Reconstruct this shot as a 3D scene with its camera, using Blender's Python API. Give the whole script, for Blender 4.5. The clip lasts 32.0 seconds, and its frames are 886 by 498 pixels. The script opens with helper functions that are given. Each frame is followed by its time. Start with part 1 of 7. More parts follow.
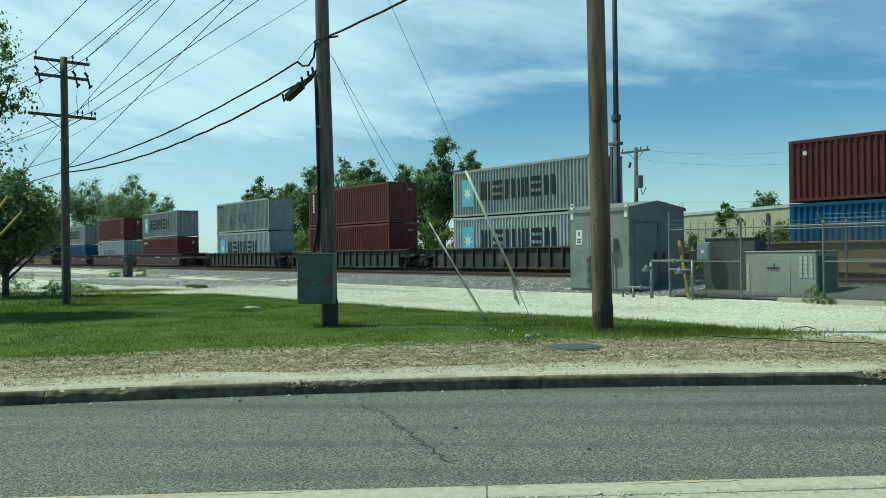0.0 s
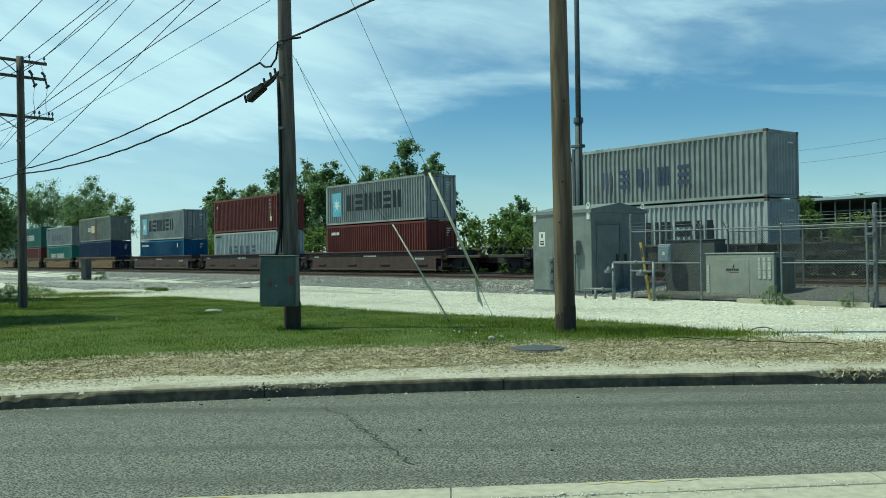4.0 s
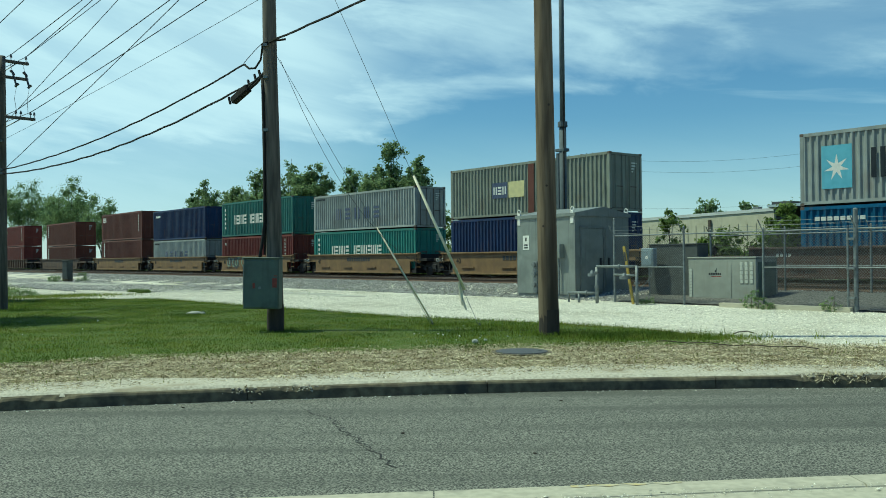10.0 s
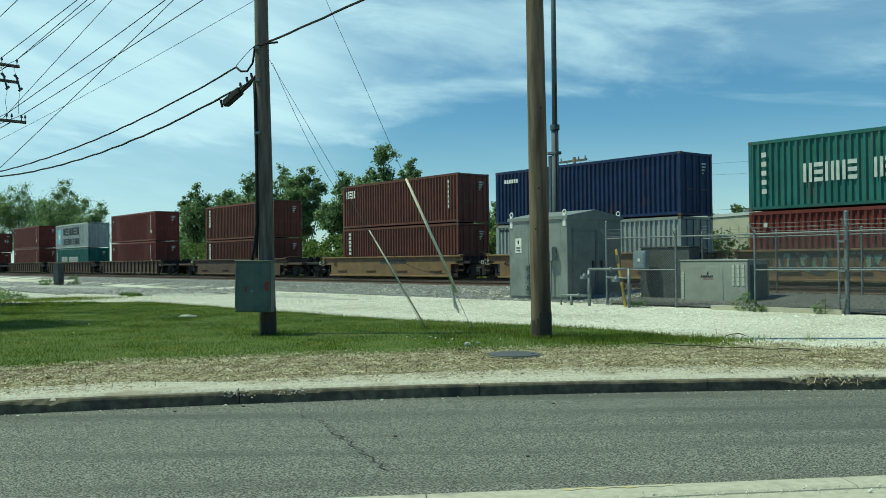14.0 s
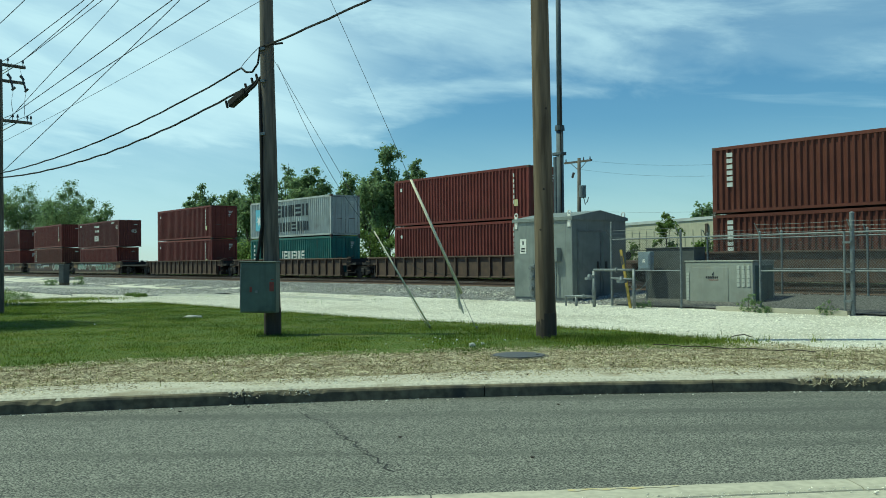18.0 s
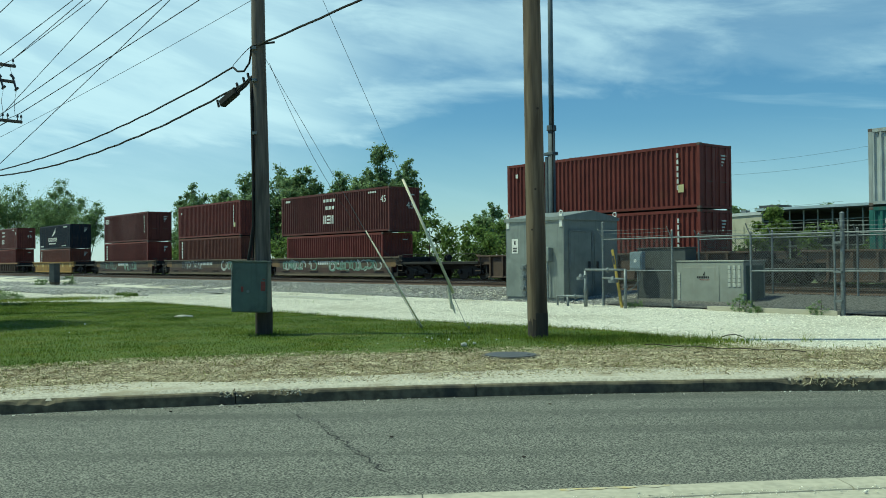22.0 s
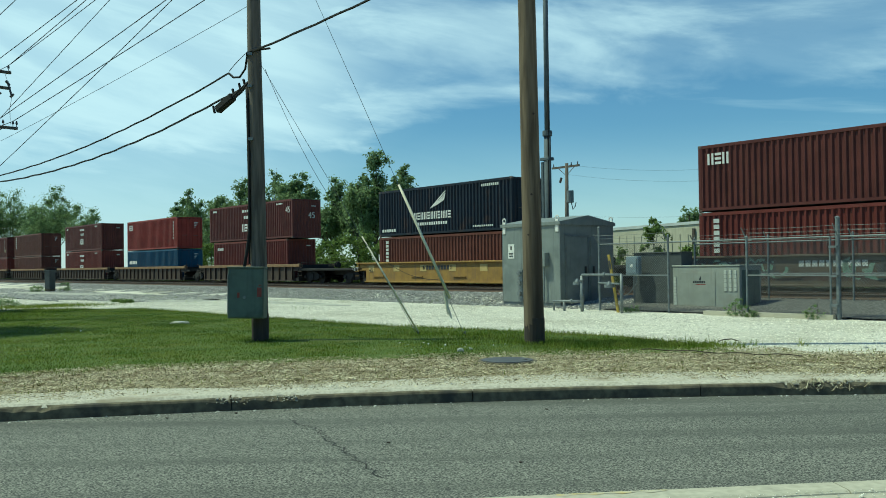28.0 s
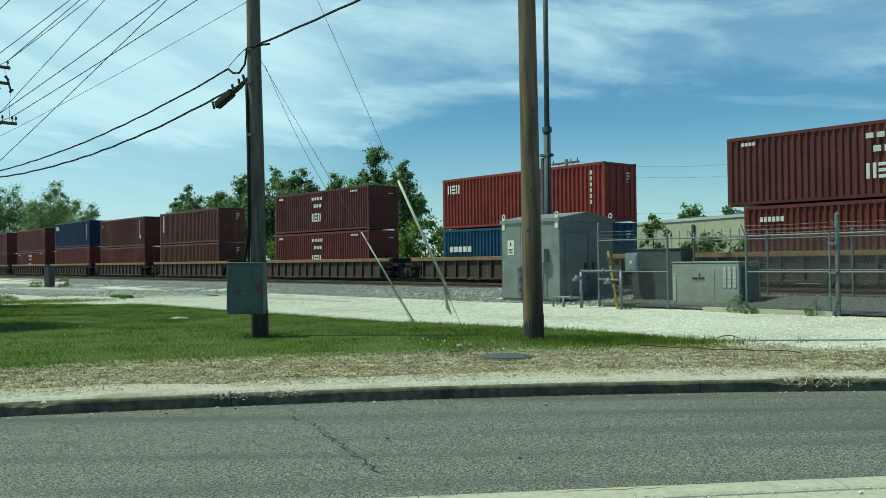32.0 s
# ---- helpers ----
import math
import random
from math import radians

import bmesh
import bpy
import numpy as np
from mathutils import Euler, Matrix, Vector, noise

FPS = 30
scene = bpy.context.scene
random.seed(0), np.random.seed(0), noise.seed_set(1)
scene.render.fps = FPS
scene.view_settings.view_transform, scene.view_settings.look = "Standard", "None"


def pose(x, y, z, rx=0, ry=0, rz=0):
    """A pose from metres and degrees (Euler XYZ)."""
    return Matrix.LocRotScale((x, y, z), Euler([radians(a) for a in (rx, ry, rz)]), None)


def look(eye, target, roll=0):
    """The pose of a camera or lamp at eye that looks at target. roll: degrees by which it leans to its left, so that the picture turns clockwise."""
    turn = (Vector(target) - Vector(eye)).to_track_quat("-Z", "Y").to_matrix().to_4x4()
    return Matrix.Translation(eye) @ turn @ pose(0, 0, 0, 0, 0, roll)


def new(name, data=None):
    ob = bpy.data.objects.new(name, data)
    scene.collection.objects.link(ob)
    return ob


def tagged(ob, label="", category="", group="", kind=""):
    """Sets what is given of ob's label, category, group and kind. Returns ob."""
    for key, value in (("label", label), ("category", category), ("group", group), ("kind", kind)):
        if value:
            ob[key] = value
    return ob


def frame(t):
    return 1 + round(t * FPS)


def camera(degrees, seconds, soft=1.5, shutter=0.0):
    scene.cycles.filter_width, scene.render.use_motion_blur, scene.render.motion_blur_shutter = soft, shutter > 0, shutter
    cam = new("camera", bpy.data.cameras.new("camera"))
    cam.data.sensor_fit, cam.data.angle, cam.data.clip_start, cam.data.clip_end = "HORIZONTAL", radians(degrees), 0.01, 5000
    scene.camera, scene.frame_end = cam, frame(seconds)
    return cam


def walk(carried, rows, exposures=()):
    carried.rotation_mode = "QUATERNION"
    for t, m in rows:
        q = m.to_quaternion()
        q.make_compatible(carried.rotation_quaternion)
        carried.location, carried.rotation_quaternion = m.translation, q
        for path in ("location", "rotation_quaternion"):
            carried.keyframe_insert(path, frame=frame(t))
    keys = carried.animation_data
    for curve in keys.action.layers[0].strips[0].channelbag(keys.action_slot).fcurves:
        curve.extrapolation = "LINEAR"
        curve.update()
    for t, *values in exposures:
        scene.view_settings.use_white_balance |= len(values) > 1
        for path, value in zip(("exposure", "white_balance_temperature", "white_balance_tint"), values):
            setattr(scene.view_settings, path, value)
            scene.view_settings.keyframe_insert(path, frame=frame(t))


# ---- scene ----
cam = camera(52.27, 32.0, soft=0.92)
EYE = Vector((0, 0, 1.6))


def aim(pan, tilt, roll):
    """Camera pose at the fixed stand, by degrees of pan to the right, tilt up and lean to the left."""
    p, e = radians(pan), radians(tilt)
    return look(EYE, EYE + Vector((math.sin(p) * math.cos(e), math.cos(p) * math.cos(e), math.sin(e))), roll)


# seconds, pan, tilt, lean: a phone held by hand at one place
HELD = [
    (0.0, -2.59, 0.26, -0.74), (0.5, -2.08, 0.33, -0.76), (1.0, -1.11, 0.13, -0.84), (1.5, -0.66, 0.08, -0.88), (2.0, -0.58, 0.25, -0.87),
    (2.5, -0.50, 0.40, -0.83), (3.0, -0.47, 0.46, -0.87), (3.5, -0.37, 0.36, -0.84), (5.5, -0.10, 0.38, -0.81), (6.0, 0.00, 0.40, -0.70),
    (6.5, 0.21, 0.41, -0.69), (7.0, 0.31, 0.41, -0.69), (7.5, 0.34, 0.40, -0.67), (8.0, 0.34, 0.48, -0.63), (8.5, 0.35, 0.46, -0.55),
    (9.0, 0.39, 0.39, -0.61), (9.5, 0.56, 0.41, -0.65), (10.0, 0.74, 0.54, -0.56), (10.5, 0.82, 0.57, -0.61), (11.0, 0.85, 0.53, -0.69),
    (11.5, 0.99, 0.57, -0.70), (12.0, 0.96, 0.52, -0.73), (12.5, 0.86, 0.60, -0.59), (13.0, 1.02, 0.74, -0.52), (13.5, 1.18, 0.77, -0.65),
    (14.0, 1.22, 0.72, -0.62), (14.5, 1.16, 0.74, -0.52), (16.5, 1.14, 0.74, -0.46), (17.0, 1.06, 0.76, -0.45), (17.5, 1.03, 0.80, -0.47),
    (18.0, 0.92, 0.77, -0.58), (18.5, 0.94, 0.71, -0.55), (19.0, 1.06, 0.65, -0.56), (19.5, 1.17, 0.61, -0.50), (20.0, 1.20, 0.70, -0.44),
    (20.5, 1.22, 0.75, -0.51), (21.0, 1.32, 0.77, -0.53), (21.5, 1.39, 0.76, -0.48), (22.0, 1.44, 0.75, -0.53), (22.5, 1.46, 0.88, -0.48),
    (23.0, 1.41, 0.92, -0.37), (23.5, 1.41, 0.99, -0.39), (24.0, 1.42, 1.07, -0.46), (24.5, 1.46, 1.08, -0.45), (25.0, 1.46, 1.03, -0.52),
    (25.5, 1.45, 0.96, -0.55), (27.5, 1.71, 1.06, -0.60), (28.0, 1.68, 1.09, -0.70), (28.5, 1.58, 1.09, -0.66), (29.0, 1.51, 1.06, -0.67),
    (29.5, 1.53, 0.99, -0.72), (30.0, 1.58, 0.94, -0.69), (30.5, 1.68, 0.92, -0.55), (31.0, 1.67, 0.96, -0.56), (31.5, 1.67, 0.87, -0.58),
    (32.0, 1.71, 0.84, -0.62),
]
walk(cam, [(t, aim(p, e, r)) for t, p, e, r in HELD], ((0, -0.1, 5350, -20), (32, -0.1, 5350, -20)))

# ---------------------------------------------------------------- light
SUN_AZ = Vector((-0.995, 0.10, 0)).normalized()
SUN_EL = radians(60)
to_sun = SUN_AZ * math.cos(SUN_EL) + Vector((0, 0, math.sin(SUN_EL)))
sun_data = bpy.data.lights.new("sun", "SUN")
sun_data.energy, sun_data.angle, sun_data.color = 4.6, radians(0.6), (1.0, 0.87, 0.61)
sun = new("sun", sun_data)
sun.matrix_world = look(to_sun * 300, (0, 0, 0))

world = bpy.data.worlds.new("sky")
scene.world = world
world.use_nodes = True
wn, wl = world.node_tree.nodes, world.node_tree.links
wn.clear()
w_out = wn.new("ShaderNodeOutputWorld")
w_bg = wn.new("ShaderNodeBackground")
w_bg.inputs["Strength"].default_value = 0.082
w_sky = wn.new("ShaderNodeTexSky")
w_sky.sky_type, w_sky.sun_disc = "NISHITA", False
w_sky.sun_elevation, w_sky.sun_rotation = SUN_EL, math.atan2(SUN_AZ.x, SUN_AZ.y)
w_sky.air_density, w_sky.dust_density, w_sky.ozone_density = 1.0, 0.15, 3.0
w_tc = wn.new("ShaderNodeTexCoord")
w_sep = wn.new("ShaderNodeSeparateXYZ")
wl.new(w_tc.outputs["Generated"], w_sep.inputs[0])


def w_math(op, a, b=None):
    n = wn.new("ShaderNodeMath")
    n.operation = op
    for i, v in enumerate((a, b)):
        if v is None:
            continue
        if isinstance(v, (int, float)):
            n.inputs[i].default_value = v
        else:
            wl.new(v, n.inputs[i])
    return n.outputs[0]


# a high white cloud sheet with a ragged lower edge that rises to one side, thin streaks below it, clear blue between
w_az = w_math("MULTIPLY", w_math("ARCTAN2", w_sep.outputs[0], w_sep.outputs[1]), 57.3)
w_el = w_math("MULTIPLY", w_math("ARCSINE", w_sep.outputs[2]), 57.3)


def w_ramp(v, lo, hi, a=0.0, b=1.0):
    mr = wn.new("ShaderNodeMapRange")
    mr.interpolation_type = "SMOOTHSTEP"
    for k, q in (("From Min", lo), ("From Max", hi), ("To Min", a), ("To Max", b)):
        mr.inputs[k].default_value = q
    wl.new(v, mr.inputs["Value"])
    return mr.outputs[0]


def w_noise(fx, fz, detail, rough, shift, skew=0.0):
    cb = wn.new("ShaderNodeCombineXYZ")
    wl.new(w_math("MULTIPLY", w_az, fx), cb.inputs[0])
    wl.new(w_math("ADD", w_math("MULTIPLY", w_el, fz), w_math("MULTIPLY", w_az, skew)), cb.inputs[1])
    cb.inputs[2].default_value = shift
    ns = wn.new("ShaderNodeTexNoise")
    ns.inputs["Scale"].default_value, ns.inputs["Detail"].default_value = 1.0, detail
    ns.inputs["Roughness"].default_value, ns.inputs["Distortion"].default_value = rough, 0.35
    wl.new(cb.outputs[0], ns.inputs["Vector"])
    return ns.outputs[0]


w_edge = w_ramp(w_az, -9.0, 5.0, 6.6, 11.2)
w_rag = w_math("MULTIPLY", w_math("SUBTRACT", w_noise(0.13, 0.45, 7, 0.54, 3.1, 0.05), 0.5), 7.0)
w_sheet = w_ramp(w_math("ADD", w_math("SUBTRACT", w_el, w_edge), w_rag), -1.4, 1.7)
w_soft = w_ramp(w_noise(0.055, 0.22, 7, 0.58, 9.4, 0.02), 0.38, 0.64, 0.26, 1.0)
w_mott = w_ramp(w_noise(0.10, 0.50, 6, 0.55, 2.3, 0.12), 0.34, 0.66, 0.74, 1.0)
w_soft = w_math("MULTIPLY", w_math("MAXIMUM", w_soft, w_ramp(w_az, 4.0, -10.0, 0.0, 0.95)), w_ramp(w_az, -6.0, 6.0, 1.0, 0.80))
w_streak = w_ramp(w_noise(0.045, 0.80, 5, 0.5, 5.2, 0.05), 0.58, 0.80, 0.0, 0.42)
w_low = w_ramp(w_az, 2.0, -16.0, 0.02, 0.58)
w_haze = w_ramp(w_el, 10.0, 1.0, 0.0, 0.34)
w_clear = w_math("MULTIPLY", w_ramp(w_sep.outputs[1], -0.25, 0.40, 0.05, 1.0), w_ramp(w_el, 24.0, 40.0, 1.0, 0.12))
w_fac = w_math("MINIMUM", w_math("MULTIPLY", w_math("MULTIPLY", w_math("MAXIMUM", w_math("MULTIPLY", w_sheet, w_soft), w_math("MAXIMUM", w_streak, w_math("MAXIMUM", w_low, w_haze))), w_mott), w_clear), 0.95)
w_mix = wn.new("ShaderNodeMix")
w_mix.data_type = "RGBA"
w_mix.inputs[7].default_value = (10.0, 10.9, 11.4, 1)
wl.new(w_fac, w_mix.inputs[0])
w_blue = wn.new("ShaderNodeHueSaturation")
w_blue.inputs["Saturation"].default_value, w_blue.inputs["Value"].default_value = 1.14, 1.12
wl.new(w_sky.outputs[0], w_blue.inputs["Color"])
wl.new(w_blue.outputs[0], w_mix.inputs[6])
wl.new(w_mix.outputs[2], w_bg.inputs[0])
wl.new(w_bg.outputs[0], w_out.inputs[0])
scene.view_settings.exposure = 0.0

# ---------------------------------------------------------------- materials


def mat(name, col, col2=None, scale=6.0, rough=0.8, metal=0.0, bump=0.0, bump_scale=40.0, spread=(0.35, 0.65),
        stain=None, stain_scale=1.2, stain_at=(0.58, 0.72), coords="Object", streak=None, vary=0.0, island=0.0, stretch=(1, 1, 1), thin=0.0, stain_stretch=None):
    """A node material: two colours mixed by fine noise, an optional stain at a larger scale, bump, spread by object or by island."""
    m = bpy.data.materials.new(name)
    m.use_nodes = True
    nt = m.node_tree
    N, K = nt.nodes, nt.links
    bs = N["Principled BSDF"]
    bs.inputs["Roughness"].default_value, bs.inputs["Metallic"].default_value = rough, metal
    tc = N.new("ShaderNodeTexCoord")
    mp = N.new("ShaderNodeMapping")
    mp.inputs["Scale"].default_value = stretch
    K.new(tc.outputs[coords], mp.inputs[0])
    col2 = col2 or tuple(c * 0.8 for c in col)

    def noisy(sc, lo, hi, det=5, vec=None):
        ns = N.new("ShaderNodeTexNoise")
        ns.inputs["Scale"].default_value, ns.inputs["Detail"].default_value = sc, det
        K.new((vec or mp).outputs[0], ns.inputs["Vector"])
        mr = N.new("ShaderNodeMapRange")
        mr.inputs["From Min"].default_value, mr.inputs["From Max"].default_value = lo, hi
        K.new(ns.outputs[0], mr.inputs["Value"])
        return mr.outputs[0]

    def blend(fac, a, b):
        mx = N.new("ShaderNodeMix")
        mx.data_type = "RGBA"
        K.new(fac, mx.inputs[0])
        for i, v in ((6, a), (7, b)):
            if isinstance(v, tuple):
                mx.inputs[i].default_value = (*v, 1)
            else:
                K.new(v, mx.inputs[i])
        return mx.outputs[2]

    c = blend(noisy(scale, *spread), col, col2)
    if stain:
        mt = mp
        if stain_stretch:
            mt = N.new("ShaderNodeMapping")
            mt.inputs["Scale"].default_value = stain_stretch
            K.new(tc.outputs[coords], mt.inputs[0])
        c = blend(noisy(stain_scale, *stain_at, det=8, vec=mt), c, stain)
    if streak:
        ms = N.new("ShaderNodeMapping")
        ms.inputs["Scale"].default_value = (5.0, 5.0, 0.35)
        K.new(tc.outputs[coords], ms.inputs[0])
        c = blend(noisy(1.6, 0.56, 0.80, det=7, vec=ms), c, streak)
    for amount, which in ((vary, "obj"), (island, "isl")):
        if amount:
            src = N.new("ShaderNodeObjectInfo").outputs["Random"] if which == "obj" else N.new("ShaderNodeNewGeometry").outputs["Random Per Island"]
            hv = N.new("ShaderNodeHueSaturation")
            mr = N.new("ShaderNodeMapRange")
            mr.inputs["To Min"].default_value, mr.inputs["To Max"].default_value = 1 - amount, 1 + amount
            K.new(src, mr.inputs["Value"])
            K.new(mr.outputs[0], hv.inputs["Value"])
            K.new(c, hv.inputs["Color"])
            c = hv.outputs[0]
    K.new(c, bs.inputs["Base Color"])
    if thin:
        tl = N.new("ShaderNodeBsdfTranslucent")
        K.new(c, tl.inputs["Color"])
        ms_ = N.new("ShaderNodeMixShader")
        ms_.inputs[0].default_value = thin
        K.new(bs.outputs[0], ms_.inputs[1])
        K.new(tl.outputs[0], ms_.inputs[2])
        K.new(ms_.outputs[0], N["Material Output"].inputs["Surface"])
    if bump:
        ns = N.new("ShaderNodeTexNoise")
        ns.inputs["Scale"].default_value, ns.inputs["Detail"].default_value = bump_scale, 6
        K.new(mp.outputs[0], ns.inputs["Vector"])
        bp = N.new("ShaderNodeBump")
        bp.inputs["Strength"].default_value, bp.inputs["Distance"].default_value = min(1, bump * 10), bump
        K.new(ns.outputs[0], bp.inputs["Height"])
        K.new(bp.outputs[0], bs.inputs["Normal"])
    return m


RUST = (0.16, 0.075, 0.04)
ASPHALT = mat("asphalt", (0.024, 0.026, 0.023), (0.300, 0.298, 0.250), 78, 0.92, bump=0.008, bump_scale=120, spread=(0.42, 0.63),
              stain=(0.062, 0.064, 0.054), stain_scale=1.0, stain_at=(0.47, 0.74), stretch=(0.7, 1, 1), stain_stretch=(0.10, 1.5, 1))
CONCRETE = mat("concrete", (0.49, 0.46, 0.36), (0.39, 0.365, 0.285), 14, 0.85, bump=0.004, bump_scale=70, stain=(0.25, 0.24, 0.20), stain_scale=2.5)
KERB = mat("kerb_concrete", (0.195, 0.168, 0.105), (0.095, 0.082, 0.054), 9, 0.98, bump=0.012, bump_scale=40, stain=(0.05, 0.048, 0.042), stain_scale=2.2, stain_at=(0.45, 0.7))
GRAVEL = mat("white_gravel", (0.70, 0.67, 0.56), (0.44, 0.42, 0.355), 20, 0.95, bump=0.02, bump_scale=26, spread=(0.38, 0.66),
             stain=(0.36, 0.335, 0.25), stain_scale=0.22, stain_at=(0.50, 0.66))
BALLAST = mat("ballast_stone", (0.36, 0.355, 0.34), (0.115, 0.113, 0.108), 15, 0.95, bump=0.04, bump_scale=16, spread=(0.4, 0.6), stain=(0.17, 0.15, 0.135), stain_scale=0.6)
YARDSTONE = mat("dark_yard_stone", (0.16, 0.158, 0.148), (0.05, 0.048, 0.044), 15, 0.95, bump=0.04, bump_scale=16, spread=(0.4, 0.6))
TRACKBED = mat("rusty_trackbed_stone", (0.125, 0.095, 0.075), (0.04, 0.033, 0.028), 15, 0.95, bump=0.04, bump_scale=16, spread=(0.4, 0.6))
DIRT = mat("trodden_dirt", (0.45, 0.44, 0.38), (0.24, 0.235, 0.20), 7, 0.95, bump=0.05, bump_scale=9, stain=(0.46, 0.45, 0.38), stain_scale=0.45, stain_at=(0.50, 0.70))
SANDY = mat("pale_sandy_gravel", (0.56, 0.525, 0.43), (0.36, 0.33, 0.26), 26, 0.95, bump=0.015, bump_scale=50, spread=(0.38, 0.66), stain=(0.30, 0.26, 0.18), stain_scale=1.4, stain_at=(0.52, 0.7))
SOIL = mat("lawn_soil", (0.075, 0.115, 0.026), (0.11, 0.135, 0.035), 7, 0.95, bump=0.02, bump_scale=25, stain=(0.17, 0.165, 0.06), stain_scale=0.7, stain_at=(0.55, 0.8))
MULCH = mat("dry_mulch", (0.385, 0.35, 0.225), (0.205, 0.175, 0.10), 45, 0.95, bump=0.01, bump_scale=60, spread=(0.36, 0.62), stain=(0.155, 0.125, 0.075), stain_scale=1.5, stain_at=(0.46, 0.60), stretch=(0.4, 1, 1), stain_stretch=(0.3, 1.8, 1))
FIELD = mat("field_grass", (0.085, 0.125, 0.035), (0.12, 0.14, 0.05), 1.5, 0.95, bump=0.05, bump_scale=6, stain=(0.24, 0.23, 0.16), stain_scale=0.12, stain_at=(0.5, 0.7))
BLADE = mat("grass_blade", (0.125, 0.188, 0.022), (0.250, 0.278, 0.056), 1.6, 0.9, island=0.55, thin=0.4, stain=(0.070, 0.115, 0.022), stain_scale=0.5, stain_at=(0.5, 0.7))
STRAW = mat("straw_bits", (0.53, 0.485, 0.34), (0.28, 0.235, 0.145), 3, 0.9, island=0.55)
PEBBLE = mat("pebbles", (0.76, 0.735, 0.63), (0.58, 0.555, 0.47), 3, 0.9, island=0.3)
STONES = mat("ballast_stones", (0.36, 0.355, 0.34), (0.185, 0.182, 0.175), 3, 0.9, island=0.45)
STEEL_RAIL = mat("rail_steel", (0.13, 0.085, 0.06), (0.09, 0.06, 0.045), 9, 0.7, 0.3)
RAIL_TOP = mat("rail_head", (0.42, 0.41, 0.40), (0.33, 0.32, 0.31), 9, 0.35, 0.9)
TIE = mat("tie_timber", (0.075, 0.055, 0.042), (0.045, 0.035, 0.03), 9, 0.9, bump=0.008, stretch=(1, 8, 1))
POLE_OLD = mat("weathered_pole", (0.150, 0.132, 0.113), (0.070, 0.062, 0.053), 16, 0.9, bump=0.008, bump_scale=30, stretch=(1, 1, 0.08), stain=(0.035, 0.03, 0.027), stain_scale=2.5)
POLE_NEW = mat("brown_pole", (0.190, 0.147, 0.097), (0.088, 0.065, 0.042), 14, 0.88, bump=0.008, bump_scale=26, stretch=(1, 1, 0.07), stain=(0.055, 0.037, 0.024), stain_scale=2.0, stain_at=(0.48, 0.68))
PITCH = mat("creosoted_butt", (0.035, 0.028, 0.024), (0.06, 0.045, 0.035), 14, 0.85, bump=0.006, stretch=(1, 1, 0.1))
GALV = mat("galvanised_steel", (0.205, 0.228, 0.235), (0.14, 0.155, 0.16), 12, 0.55, 0.4)
MAST = mat("mast_steel", (0.080, 0.102, 0.120), (0.058, 0.075, 0.090), 5, 0.75, 0.05)
VENT = mat("vent_paint", (0.48, 0.50, 0.45), (0.40, 0.42, 0.38), 5, 0.6)
SHELTER = mat("shelter_aluminium", (0.23, 0.255, 0.243), (0.19, 0.21, 0.20), 2.2, 0.55, 0.2, stain=(0.16, 0.18, 0.175), stain_scale=1.1, streak=(0.15, 0.165, 0.165))
SHELTER_DARK = mat("shelter_trim", (0.20, 0.22, 0.22), (0.16, 0.175, 0.175), 4, 0.5, 0.3)
CREAM = mat("generator_paint", (0.30, 0.315, 0.28), (0.26, 0.275, 0.242), 3, 0.5, stain=(0.26, 0.26, 0.225), stain_scale=1.5, streak=(0.24, 0.235, 0.20))
BOXGREY = mat("steel_box_paint", (0.105, 0.14, 0.12), (0.08, 0.108, 0.093), 4, 0.55, stain=(0.05, 0.062, 0.055), stain_scale=2.2, streak=(0.06, 0.075, 0.065))
METERBLUE = mat("meter_box_paint", (0.23, 0.29, 0.33), (0.18, 0.23, 0.27), 4, 0.5)
DARKGREY = mat("dark_grey_panel", (0.068, 0.077, 0.078), (0.048, 0.055, 0.056), 3, 0.7, stain=(0.11, 0.115, 0.11), stain_scale=1.0)
BLACK = mat("black_rubber", (0.008, 0.008, 0.009), (0.013, 0.013, 0.013), 8, 0.9)
WIRE = mat("wire_metal", (0.035, 0.037, 0.04), (0.05, 0.05, 0.055), 5, 0.6, 0.3)
GUARD = mat("guy_guard", (0.86, 0.82, 0.64), (0.76, 0.71, 0.54), 6, 0.6, stain=(0.45, 0.42, 0.33), stain_scale=1.2, stain_at=(0.55, 0.75))
SLEEVE = mat("yellow_guy_sleeve", (0.62, 0.46, 0.06), (0.52, 0.39, 0.06), 6, 0.6)
YELLOW = mat("yellow_paint", (0.36, 0.27, 0.045), (0.28, 0.21, 0.05), 9, 0.6, stain=(0.28, 0.24, 0.14), stain_scale=3)
KERB_YELLOW = mat("worn_yellow_paint", (0.52, 0.43, 0.20), (0.46, 0.43, 0.33), 11, 0.8, spread=(0.42, 0.58))
RED = mat("red_sticker", (0.24, 0.045, 0.035), (0.16, 0.035, 0.03), 12, 0.6)
WHITE = mat("white_paint", (0.72, 0.72, 0.68), (0.60, 0.60, 0.57), 9, 0.6)
BLACKPAINT = mat("black_paint", (0.025, 0.028, 0.032), (0.035, 0.037, 0.04), 9, 0.55)
GLASSGREY = mat("insulator_glaze", (0.10, 0.095, 0.10), (0.06, 0.06, 0.065), 5, 0.25)
STONEWHITE = mat("pale_stone", (0.50, 0.50, 0.44), (0.36, 0.36, 0.31), 12, 0.9, bump=0.01)
LEAF = mat("tree_leaves", (0.270, 0.350, 0.170), (0.180, 0.255, 0.120), 0.5, 0.7, island=0.3, thin=0.62)
